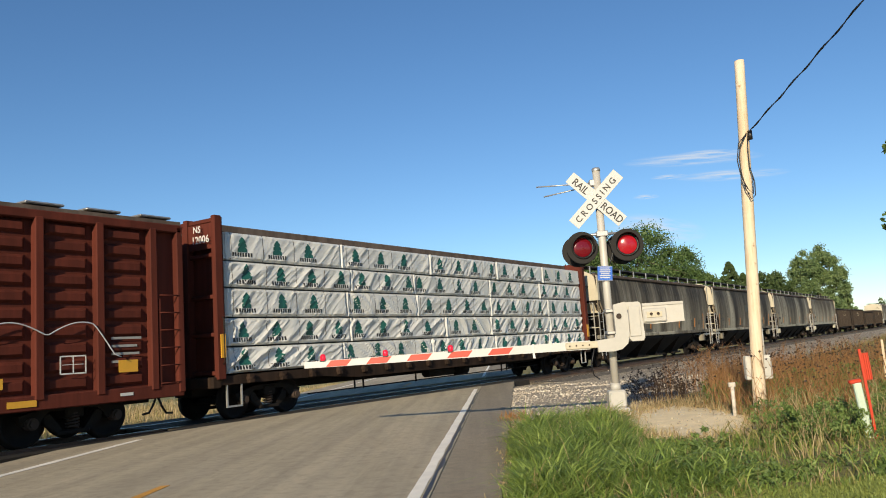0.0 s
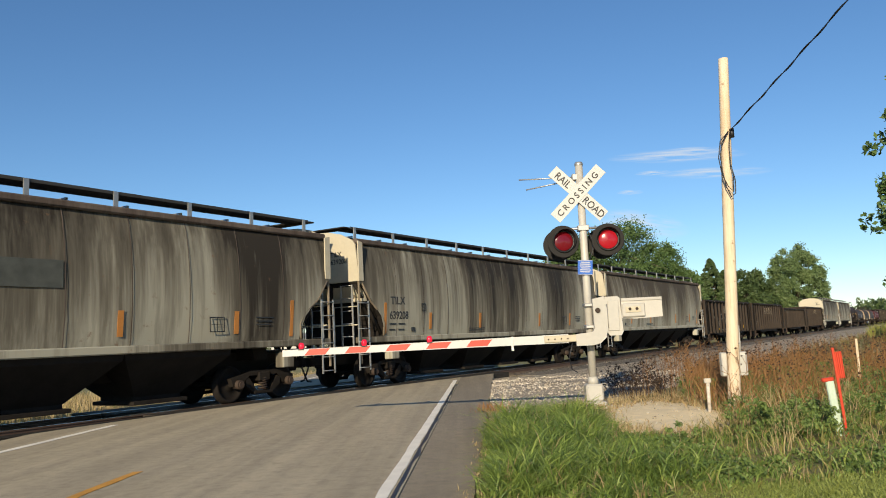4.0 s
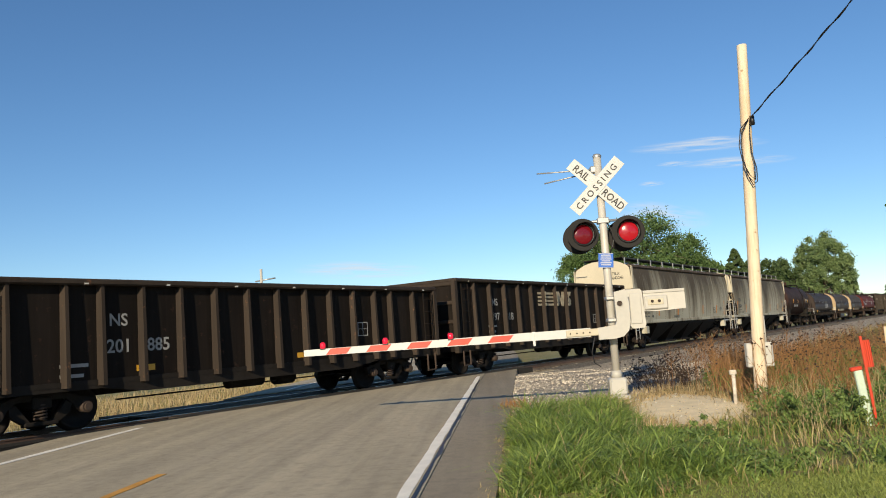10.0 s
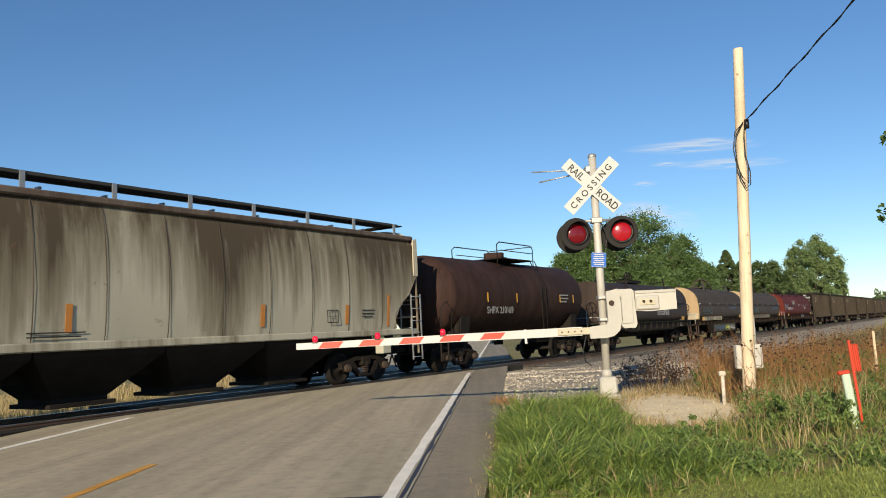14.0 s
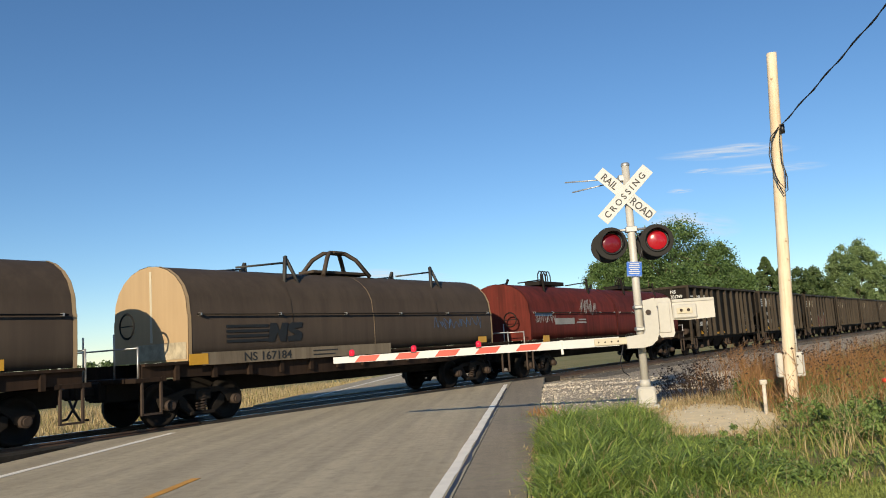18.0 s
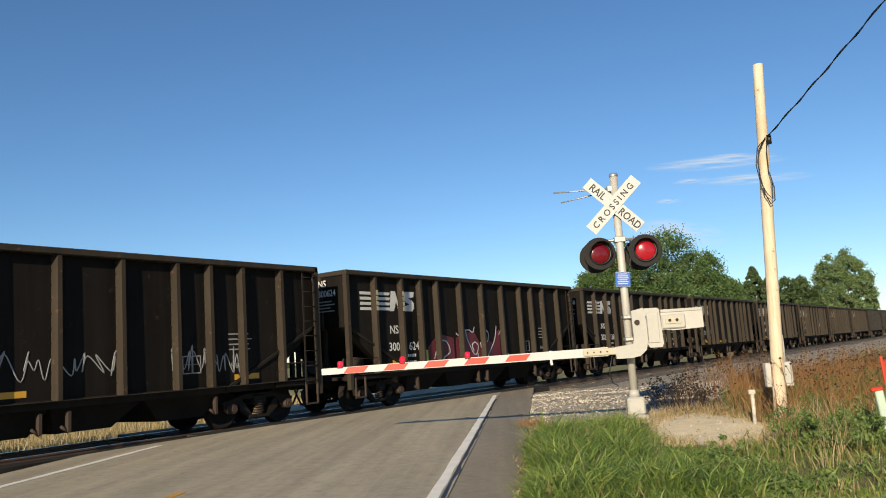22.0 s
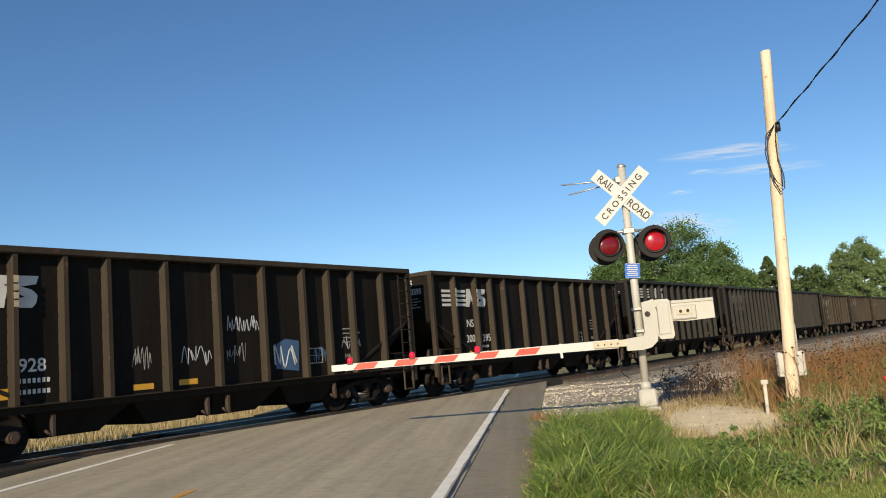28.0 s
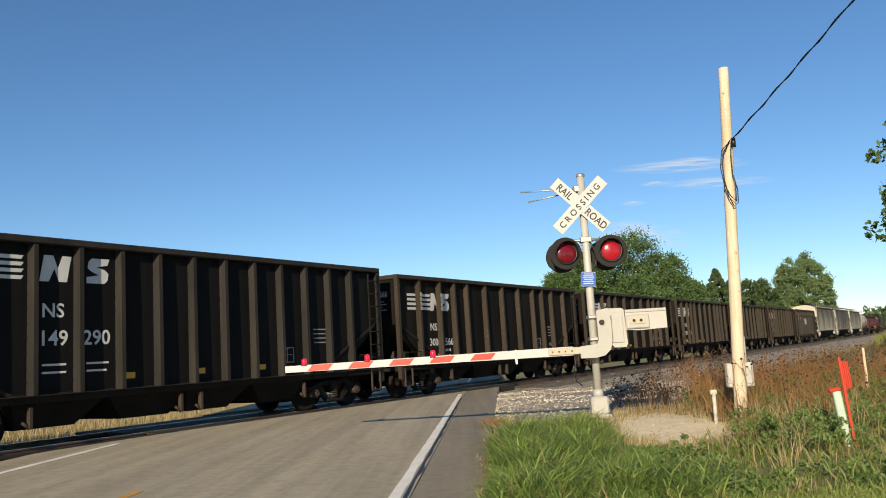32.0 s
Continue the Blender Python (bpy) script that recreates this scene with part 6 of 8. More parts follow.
    for k in range(pods):
        cx = -span / 2 + span * (k + 0.5) / pods
        w = span / pods / 2
        sh = Shape()
        vs = []
        for z, a, b in ((1.46, w, 1.47), (1.22, w * 0.98, 1.45), (0.38, w * 0.42, 0.62), (0.28, w * 0.42, 0.62)):
            vs += [(cx - a, -b, z), (cx + a, -b, z), (cx + a, b, z), (cx - a, b, z)]
        fs = [(l * 4 + i, l * 4 + (i + 1) % 4, l * 4 + 4 + (i + 1) % 4, l * 4 + 4 + i) for l in range(3) for i in range(4)] + [(0, 1, 2, 3), (12, 13, 14, 15)]
        sh.add(vs, fs)
        pod = part("outlet_hopper", sh, M_UNDER, car, "grimy outlet hopper")
        part("outlet_gate", Shape().box(cx - w * 0.5, cx + w * 0.5, -0.75, 0.75, 0.2, 0.29, 0.01), M_TRUCK, pod)
    # running boards on stanchions
    for sy in (-1, 1):
        y0, y1 = sorted((sy * 0.44, sy * 1.1))
        wb = Shape()
        for k in range(15):
            y = y0 + (y1 - y0) * k / 14
            wb.box(-H + 0.3, H - 0.3, y - 0.011, y + 0.011, 4.855, 4.89)
        wb.box(-H + 0.3, H - 0.3, sy * 1.1 - 0.008, sy * 1.1 + 0.008, 4.84, 4.91)
        for k in range(int((length - 0.6) / 0.2)):
            x = -H + 0.4 + k * 0.2
            wb.box(x - 0.008, x + 0.008, y0, y1, 4.86, 4.885)
        board = part("running_board", wb, M_WALK, car, "dark grating walkway on the roof")
        for k in range(10):
            x = -H + 0.5 + k * (length - 1.0) / 9
            me = shared("stanchion", lambda: Shape().box(-0.055, 0.055, -0.014, 0.014, 0, 0.42), M_GALV)
            part("stanchion", me, M_GALV, board, m=Matrix.Translation((x, sy * 1.115, 4.48)))
    hat = part("hatch", Shape().box(-H + 0.8, H - 0.8, -0.42, 0.42, 4.6, 4.72, 0.04), M_ROOFRUST, car, "long trough hatch cover")
    for k in range(12):
        x = -H + 1.2 + k * (length - 2.4) / 11
        part("hatch_batten", shared("batten", lambda: Shape().box(-0.03, 0.03, -0.46, 0.46, 0, 0.05), M_GALV), M_GALV, hat, m=Matrix.Translation((x, 0, 4.72)))
    for e in (-1, 1):
        part("roof_end_platform", Shape().box(e * (H - 0.5), e * (H - 0.02), -1.08, 1.08, 4.855, 4.89), M_UNDER, car)
    # marks that all carry
    yb = -1.64
    for x in (-H + 1.28, H - 1.6):
        m = Matrix.Translation((x, -1.553, 1.62)) @ Matrix.Rotation(radians(4.6), 4, "X")
        part("strip", shared("ostrip", lambda: Shape().box(-0.06, 0.06, -0.005, 0.004, 0, 0.95), M_ORANGESTRIP), M_ORANGESTRIP, car, "orange reflective strip", m)
    for x in (-H + 3.84, -H + 7.23, H - 6.78, H - 3.54):
        part("strip", shared("ostrip2", lambda: Shape().box(-0.07, 0.07, -0.005, 0.004, 0, 0.55), M_ORANGESTRIP), M_ORANGESTRIP, car, "rusty orange strip", Matrix.Translation((x, -1.567, 1.72)) @ Matrix.Rotation(radians(4.9), 4, "X"))
    data_panel(car, -H + 3.28, -1.628, 2.31, M_LETTER, 0.24, 0.26)
    data_panel(car, H - 4.4, -1.612, 1.77, M_LETTER, 0.46, 0.36)
    small_print(car, H - 2.9, -1.612, 2.1, (0.6, 0.55, 0.5), M_LETTER, 0.03, 0.09)
    small_print(car, -H + 6.4, -1.568, 1.7, (1.2, 1.1), M_LETTER, 0.025, 0.08)
    part("stencil_plate", Shape().box(-H + 2.71, -H + 2.92, -1.575, -1.56, 1.66, 1.79), M_LETTER, car)
    return car


def lay_on(ob, height):
    """Bends flat lettering on to the hopper's curved side."""
    ob.data = ob.data.copy()
    k = height / 0.72
    base = ob.matrix_basis.translation
    for v in ob.data.vertices:
        lift = 0.006 if v.co.z > 0 else -0.004
        v.co.z = (base.y + lerp_profile(HOP_PROF, base.z + k * v.co.y) + lift) / k


def mark_hopper(car, length, mark, number):
    H = length / 2
    lay_on(write(mark, -H + 1.56, -1.62, 2.52, 0.25, M_LETTER, car, stretch=1.1), 0.25)
    lay_on(write(number, -H + 1.5, -1.62, 2.06, 0.25, M_LETTER, car, stretch=0.98), 0.25)
    small_print(car, -H + 1.5, -1.587, 1.88, (0.34,), M_LETTER, 0.05, 0.17)
    small_print(car, -H + 1.98, -1.587, 1.88, (0.36,), M_LETTER, 0.05, 0.17)
    small_print(car, -H + 1.5, -1.568, 1.7, (0.3,), M_LETTER, 0.05, 0.17)
    small_print(car, -H + 1.98, -1.568, 1.7, (0.32,), M_LETTER, 0.05, 0.17)
    write(mark, -H - 0.01, -0.55, 3.98, 0.15, M_LETTER, car, rz=-90)
    write(number, -H - 0.01, -0.55, 3.76, 0.15, M_LETTER, car, rz=-90)


# --- open coal hopper ---
def coal_hopper(length, top, ribs, body_mat, rib_mat, label, end_text=True):
    car = thing("coal_hopper", label, "rail car", m=Matrix.Translation((0, 0, -50)), group="coal hoppers")
    H = length / 2
    W = 1.56
    z0 = 1.02
    cut = 1.3
    spots = list(ribs)
    # side sheets: last bay cut back below the end slope
    for sy in (-1, 1):
        y = sy * (W - 0.2)
        sheet = [(-H + 0.06, 2.35), (-H + cut, z0 + 0.35), (-H + cut, z0), (H - cut, z0), (H - cut, z0 + 0.35), (H - 0.06, 2.35), (H - 0.06, top - 0.05), (-H + 0.06, top - 0.05)]
        sd = part("side_sheet", Shape().extrude(sheet, y - 0.012, y + 0.012, "y"), body_mat, car, "flat sooty side sheet")
        for k, x in enumerate(spots):
            key = "rib%.2f%s" % (top, rib_mat.name)

            def rib():
                h = top - 0.12
                return Shape().add([(-0.09, 0, z0 + 0.0), (0.09, 0, z0 + 0.0), (0.045, -0.19, z0 + 0.0), (-0.045, -0.19, z0 + 0.0), (-0.09, 0, h), (0.09, 0, h), (0.045, -0.17, h), (-0.045, -0.17, h)],
                                   [(0, 1, 5, 4), (1, 2, 6, 5), (2, 3, 7, 6), (3, 0, 4, 7), (4, 5, 6, 7), (3, 2, 1, 0)])
            part("rib", shared(key, rib, rib_mat), rib_mat, sd, "worn brown rib" if k == 0 else "", Matrix.Translation((x, y, 0)) @ Matrix.Rotation(radians(0 if sy < 0 else 180), 4, "Z"))
        part("top_chord", Shape().box(-H, H, sy * (W - 0.22), sy * (W + 0.0), top - 0.14, top, 0.02), rib_mat, car)
        part("side_sill", Shape().box(-H + 0.02, H - 0.02, sy * (W - 0.3), sy * (W - 0.17), z0 - 0.16, z0 + 0.02, 0.01), M_UNDER, car)
        part("sill_edge", Shape().box(-H + 0.5, H - 0.5, sy * (W - 0.3), sy * (W - 0.02), z0 - 0.016, z0 - 0.002), rib_mat, car)
        if sy < 0:
            bolts = Shape()
            for x in spots:
                for q in range(9):
                    z = z0 + 0.25 + q * 0.28
                    bolts.rod((x - 0.115, -W + 0.19, z), (x - 0.115, -W + 0.16, z), 0.014, 5)
            part("rivets", bolts, body_mat, sd)["kind"] = "stuff"
    for e in (-1, 1):
        xo = e * (H - 0.04)
        end = part("end_sheet", Shape().box(xo - 0.03, xo + 0.03, -W + 0.12, W - 0.12, 2.35, top - 0.05), body_mat, car, "sooty upper end")
        part("end_chord", Shape().box(xo - 0.08, xo + 0.05, -W, W, top - 0.14, top, 0.02), rib_mat, car)
        part("slope_sheet", Shape().extrude([(xo, 2.42), (xo, 2.34), (xo - e * 3.0, 0.9), (xo - e * 3.0, 0.98)], -W + 0.14, W - 0.14, "y"), M_UNDER, car, "dark slope sheet")
        for y in (-0.55, 0.55):
            part("end_rib", Shape().box(xo + e * 0.02, xo + e * 0.1, y - 0.06, y + 0.06, 2.3, top - 0.14), rib_mat, end)
            part("end_post", Shape().box(xo - e * 0.1, xo, y - 0.05, y + 0.05, 0.95, 2.36), M_UNDER, car)
        for sy in (-1, 1):
            part("corner_post", Shape().box(xo - 0.07, xo + 0.07, sy * (W - 0.02), sy * (W - 0.16), 0.62, top - 0.1, 0.01), rib_mat, car)
            part("grab_iron", Shape().rod((xo - e * 0.1, sy * W, 1.45), (xo - e * 1.1, sy * W, 1.45), 0.014, 6).rod((xo - e * 0.1, sy * W, 1.02), (xo - e * 0.1, sy * W, 1.45), 0.014, 6), M_UNDER, car)
            part("sill_step", Shape().box(xo - e * 0.12, xo - e * 0.15, sy * (W - 0.05), sy * W, 0.4, 0.95).box(xo - e * 0.52, xo - e * 0.55, sy * (W - 0.05), sy * W, 0.4, 0.95).box(xo - e * 0.12, xo - e * 0.55, sy * (W - 0.05), sy * W, 0.38, 0.42), M_BEARING, car)
        if e > 0:
            ladder(car, xo - 0.35, -W - 0.01, 0.9, top - 1.1, M_UNDER, "side")
        part("end_platform", Shape().box(xo - e * 1.5, xo, -W + 0.1, W - 0.1, 0.88, 0.98, 0.01), M_UNDER, car)
        truck(car, e * (H - 1.75))
        coupler(car, xo - e * 0.05, e)
    # brake gear at the near end
    bw = part("brake_wheel", Shape().lathe([(0.24, -0.02), (0.27, 0), (0.24, 0.02), (0.22, 0)], (-H - 0.12, -0.2, 3.0), (1, 0, 0), 20).rod((-H - 0.12, -0.44, 3.0), (-H - 0.12, 0.04, 3.0), 0.015, 6).rod((-H - 0.12, -0.2, 2.76), (-H - 0.12, -0.2, 3.24), 0.015, 6), M_UNDER, car, "brake wheel")
    part("brake_box", Shape().box(-H - 0.1, -H - 0.01, -0.36, -0.04, 2.85, 3.15, 0.03), M_UNDER, bw)
    part("brake_cylinder", Shape().rod((-H + 0.5, -0.9, 1.35), (-H + 1.1, -0.9, 1.35), 0.17, 12), M_BEARING, car)
    part("air_reservoir", Shape().rod((-H + 0.6, 0.5, 1.3), (-H + 1.3, 0.5, 1.3), 0.2, 12), M_BEARING, car)
    part("center_sill", Shape().box(-H + 0.1, H - 0.1, -0.3, 0.3, 0.7, 1.0, 0.01), M_UNDER, car)
    pods = 4
    span = length - 6.0
    for k in range(pods):
        cx = -span / 2 + span * (k + 0.5) / pods
        w = span / pods / 2
        sg = 1 if k % 2 else -1
        sh = Shape()
        vs = []
        for z, a, b, y in ((1.06, cx - w, cx + w, W - 0.34), (0.9, cx - w, cx + w, W - 0.4), (0.36, cx - w * (0.45 if sg > 0 else 0.75), cx + w * (0.75 if sg > 0 else 0.45), W - 0.72)):
            vs += [(a, -y, z), (b, -y, z), (b, y, z), (a, y, z)]
        sh.add(vs, [(l * 4 + i, l * 4 + (i + 1) % 4, l * 4 + 4 + (i + 1) % 4, l * 4 + 4 + i) for l in range(2) for i in range(4)] + [(0, 1, 2, 3), (8, 9, 10, 11)])
        pod = part("outlet_hopper", sh, M_UNDER, car, "black outlet hopper")
        xx = cx + sg * w * 0.72
        part("door_latch", Shape().box(xx - 0.04, xx + 0.04, -W + 0.2, -W + 0.3, 0.4, 0.8, 0.01).rod((xx, -W + 0.25, 0.4), (xx - 0.15, -W + 0.25, 0.52), 0.03, 6), M_BEARING, pod)
    return car


def stripes_and_blocks(car, x, y, z, h, w, mat, gap=0.0, ribs=(), out=0.19):
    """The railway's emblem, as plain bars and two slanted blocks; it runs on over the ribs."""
    for r in ribs:
        me = shared("ribpaint%.2f" % h, lambda: Shape().box(-0.045, 0.045, -0.004, 0.004, 0, h * 0.2).box(-0.045, 0.045, -0.004, 0.004, h * 0.25, h * 0.45).box(-0.045, 0.045, -0.004, 0.004, h * 0.5, h * 0.7).box(-0.045, 0.045, -0.004, 0.004, h * 0.75, h * 0.97), M_WORN)
        part("emblem_bar", me, M_WORN, car, m=Matrix.Translation((r, y - out + 0.012, z)))
    for k in range(4):
        zz = z + h * (k / 4.0) + 0.02
        me = shared("ebar%.2f%.2f%s" % (w, h, mat.name), lambda: Shape().extrude([(0, 0), (w * 0.52, 0), (w * 0.54, h * 0.14), (0, h * 0.14)], -0.003, 0.003, "y"), mat)
        part("emblem_bar", me, mat, car, m=Matrix.Translation((x, y, zz)))
    me = shared("eblock%.2f%.2f%s" % (w, h, mat.name), lambda: Shape().extrude([(0, 0), (w * 0.08, 0), (w * 0.13, h * 0.5), (w * 0.17, 0), (w * 0.24, 0), (w * 0.28, h), (w * 0.2, h), (w * 0.16, h * 0.5), (w * 0.12, h), (w * 0.04, h)], -0.003, 0.003, "y"), mat)
    part("emblem_block", me, mat, car, m=Matrix.Translation((x + w * 0.52 + gap, y, z)))
    me = shared("eround%.2f%.2f%s" % (w, h, mat.name), lambda: Shape().extrude([(0, 0), (w * 0.17, 0), (w * 0.2, h * 0.14), (w * 0.21, h * 0.4), (w * 0.17, h * 0.56), (w * 0.09, h * 0.66), (w * 0.2, h * 0.74), (w * 0.22, h), (w * 0.05, h), (w * 0.02, h * 0.86), (w * 0.01, h * 0.6), (w * 0.05, h * 0.46), (w * 0.12, h * 0.34), (w * 0.0, h * 0.24)], -0.003, 0.003, "y"), mat)
    part("emblem_block", me, mat, car, m=Matrix.Translation((x + w * 0.79 + gap * 2, y, z)))


def mark_coal_hopper(car, length, top, number, kind_b=False, mat=None):
    H = length / 2
    mat = mat or M_WHITE_LETTER
    yb = -1.374
    if not kind_b:
        sh = 0.0 if number == "300928" else 0.26
        stripes_and_blocks(car, -H + 0.45 + sh, -1.374, top - 1.13, 0.6, 2.55, mat, 0, (-5.8, -4.55))
        write("NS", -5.35 + sh, yb, top - 1.8, 0.25, mat, car)
        write(number[:3], -5.42 + sh, yb, top - 2.31, 0.25, mat, car)
        write(number[3:], -4.45 + sh, yb, top - 2.31, 0.25, mat, car)
        for q in range(2):
            for p in range(7):
                part("text_bar", shared("digit" + mat.name, lambda: Shape().box(0, 0.055, -0.003, 0.002, 0, 0.085), mat), mat, car, m=Matrix.Translation((-4.46 + 0.09 * p, yb, 1.42 - 0.2 * q)))
        reflector(car, -2.14, yb, 1.1, 0.48, 0.12)
        reflector(car, -1.04, yb, 1.12, 0.48, 0.12)
        reflector(car, -H + 2.05, yb, 1.15, 0.5, 0.2)
        write("H62R", H - 2.85, yb, 1.42, 0.13, M_FADED, car)
    else:
        stripes_and_blocks(car, -H + 1.8, yb, top - (1.06 if number == "145331" else 0.85), 0.52, 2.4, mat, 0.36)
        if number == "145331":
            write("NS", -4.4, yb, top - 1.51, 0.24, mat, car)
            write(number[:3], -3.44, yb, top - 1.51, 0.24, mat, car)
            write(number[3:], -2.66, yb, top - 1.51, 0.24, mat, car)
        else:
            write("NS", -3.62, yb, top - 1.55, 0.28, mat, car)
            write(number[:3], -3.68, yb, top - 2.1, 0.3, mat, car)
            write(number[3:], -2.74, yb, top - 2.1, 0.3, mat, car)
        small_print(car, -3.6, yb, top - 2.5, (0.5, 0.5), mat, 0.04, 0.15)
        small_print(car, -2.66, yb, top - 2.5, (0.5, 0.45), mat, 0.04, 0.15)
        reflector(car, -H + 5.1, yb, 1.22)
        reflector(car, -H + 7.0, yb, 1.22)
        reflector(car, H - 5.2, yb, 1.22)
    write("NS", -H - 0.075, -0.5, top - 0.42, 0.19, mat, car, rz=-90)
    write(number, -H - 0.075, -0.5, top - 0.7, 0.19, mat, car, rz=-90, stretch=0.85)
    for k, w in enumerate((0.5, 0.62, 0.45, 0.6)):
        part("text_bar", shared("ebar%d%s" % (k, mat.name), lambda: Shape().box(-0.003, 0.003, -w, 0, 0, 0.035), M_FADED), M_FADED, car, m=Matrix.Translation((-H - 0.075, -0.5, top - 0.86 - 0.09 * k)))
    data_panel(car, H - 4.2, yb, 1.35)
    small_print(car, H - 2.9, yb, 2.2, (0.6, 0.7, 0.6, 0.65), M_FADED, 0.03, 0.12)
    reflector(car, H - 2.75, yb, 1.14, 0.75, 0.13)


# --- gondola ---
def gondola(length, top, ribs, label, mat=None, rib_mat=None):
    mat, rib_mat = mat or M_GONDOLA, rib_mat or M_GONDRIB
    car = thing("gondola_car", label, "rail car", m=Matrix.Translation((0, 0, -50)), group="gondola cars")
    H, W, z0 = length / 2, 1.53, 0.98
    for sy in (-1, 1):
        y = sy * (W - 0.18)
        sd = part("side_sheet", Shape().box(-H + 0.05, H - 0.05, y - 0.012, y + 0.012, z0 - 0.1, top - 0.05), mat, car, "dented black side sheet")
        for k in range(len(ribs)):
            x = ribs[k]
            key = "grib%.2f%s" % (top, rib_mat.name)

            def rib():
                h = top - 0.12
                return Shape().add([(-0.085, 0, z0 - 0.12), (0.085, 0, z0 - 0.12), (0.045, -0.18, z0 - 0.12), (-0.045, -0.18, z0 - 0.12), (-0.075, 0, h), (0.075, 0, h), (0.035, -0.14, h), (-0.035, -0.14, h)],
                                   [(0, 1, 5, 4), (1, 2, 6, 5), (2, 3, 7, 6), (3, 0, 4, 7), (4, 5, 6, 7), (3, 2, 1, 0)])
            part("rib", shared(key, rib, rib_mat), rib_mat, sd, "worn rusty rib" if k == 0 else "", Matrix.Translation((x, y, 0)) @ Matrix.Rotation(radians(0 if sy < 0 else 180), 4, "Z"))
        part("top_chord", Shape().box(-H, H, sy * (W - 0.2), sy * (W + 0.01), top - 0.13, top, 0.03), rib_mat, car)
        sill = [(-H + 0.1, z0), (-H + 0.1, z0 - 0.18), (-H + 3.2, z0 - 0.18), (-H + 4.2, z0 - 0.32), (H - 4.2, z0 - 0.32), (H - 3.2, z0 - 0.18), (H - 0.1, z0 - 0.18), (H - 0.1, z0)]
        part("side_sill", Shape().extrude(sill, sy * (W - 0.2) - 0.05, sy * (W - 0.2) + 0.05, "y"), M_UNDER, car)
        if sy < 0:
            drops = Shape()
            for k in range(8):
                x = -H + 0.8 + (length - 1.6) * k / 7
                drops.box(x, x + 0.09, -W - 0.012, -W + 0.1, top - 0.115, top - 0.085)
            part("tie_slots", drops, M_WHITE_LETTER, sd, "small pale slots under the top chord")
    part("floor", Shape().box(-H + 0.05, H - 0.05, -W + 0.14, W - 0.14, z0 - 0.1, z0), M_UNDER, car)
    for e in (-1, 1):
        xo = e * (H - 0.05)
        end = part("end_sheet", Shape().box(xo - 0.03, xo + 0.03, -W + 0.14, W - 0.14, z0 - 0.15, top - 0.05), mat, car)
        for k in range(4):
            z = z0 + 0.15 + k * (top - z0 - 0.4) / 3
            part("end_rib", Shape().box(xo + e * 0.02, xo + e * 0.09, -W + 0.16, W - 0.16, z, z + 0.14, 0.03), rib_mat, end)
        part("end_chord", Shape().box(xo - 0.06, xo + 0.08, -W, W, top - 0.13, top, 0.03), rib_mat, car)
        for sy in (-1, 1):
            part("corner_post", Shape().box(xo - 0.13, xo + 0.06, sy * (W - 0.16), sy * (W - 0.0), z0 - 0.2, top - 0.1, 0.015), rib_mat, car)
            part("sill_step", Shape().box(xo - e * 0.2, xo - e * 0.23, sy * (W - 0.05), sy * W, 0.35, 0.85).box(xo - e * 0.62, xo - e * 0.65, sy * (W - 0.05), sy * W, 0.35, 0.85).box(xo - e * 0.2, xo - e * 0.65, sy * (W - 0.05), sy * W, 0.33, 0.37), M_BEARING, car)
        ladder(car, xo - e * 0.5, -W - 0.0, z0, top - z0 - 0.2, mat, "side")
        truck(car, e * (H - 2.1))
        coupler(car, xo - e * 0.05, e)
    part("center_sill", Shape().box(-H + 0.1, H - 0.1, -0.3, 0.3, 0.62, 0.9, 0.01), M_UNDER, car)
    tank = Shape().rod((-0.6, -0.7, 0.62), (0.5, -0.7, 0.62), 0.17, 12).rod((1.2, -0.5, 0.6), (1.8, -0.5, 0.6), 0.2, 12)
    part("air_reservoir", tank, M_UNDER, car)
    part("brake_rod", Shape().rod((-H + 4, -0.6, 0.5), (H - 4, -0.5, 0.52), 0.02, 6), M_UNDER, car)
    return car


def mark_gondola(car, length, top, number):
    H = length / 2
    yb = -1.3645
    xa, xb = (-5.32, -4.25) if number[0] == "1" else (-4.28, -3.32)
    write("NS", xa + 0.06, yb, top - 0.95, 0.26, M_FADED, car)
    write(number[:3], xa, yb, top - 1.5, 0.28, M_FADED, car)
    write(number[3:], xb, yb, top - 1.5, 0.28, M_FADED, car)
    small_print(car, -H + 2.3, yb, top - 1.75, (0.6, 0.5), M_FADED, 0.07, 0.2)
    stripes_and_blocks(car, -1.5, -1.3645, top - 1.0, 0.62, 3.2, M_WORN, 0, (-1.1, 0.0, 1.1), 0.175) if number[0] == "1" else None
    if number == "197760":
        part("scrawl", flat_pipe([(-2.3 + 1.15 * math.cos(0.33 * q), -1.37, 1.55 + 0.75 * math.sin(0.33 * q)) for q in range(20)], 0.035), M_FADED, car, "large sprayed ring")
        part("scrawl", flat_pipe([(-2.3 + 0.7 * math.cos(0.33 * q), -1.37, 1.5 + 0.45 * math.sin(0.33 * q)) for q in range(17)], 0.03), M_FADED, car, "sprayed ring")
        scribble(car, -0.9, 1.2, 1.0, 0.9, M_FADED, 51, -1.37, 0.022, 6)
        scribble(car, 1.3, 1.3, 0.9, 0.6, M_FADED, 52, -1.37, 0.012, 9)
    reflector(car, -H + 4.0, yb, 1.08)
    reflector(car, 1.2, yb, 1.08)
    reflector(car, H - 2.6, yb, 1.15, 0.4, 0.22)
    data_panel(car, H - 3.9, yb, 1.55, None, 0.45, 0.4)


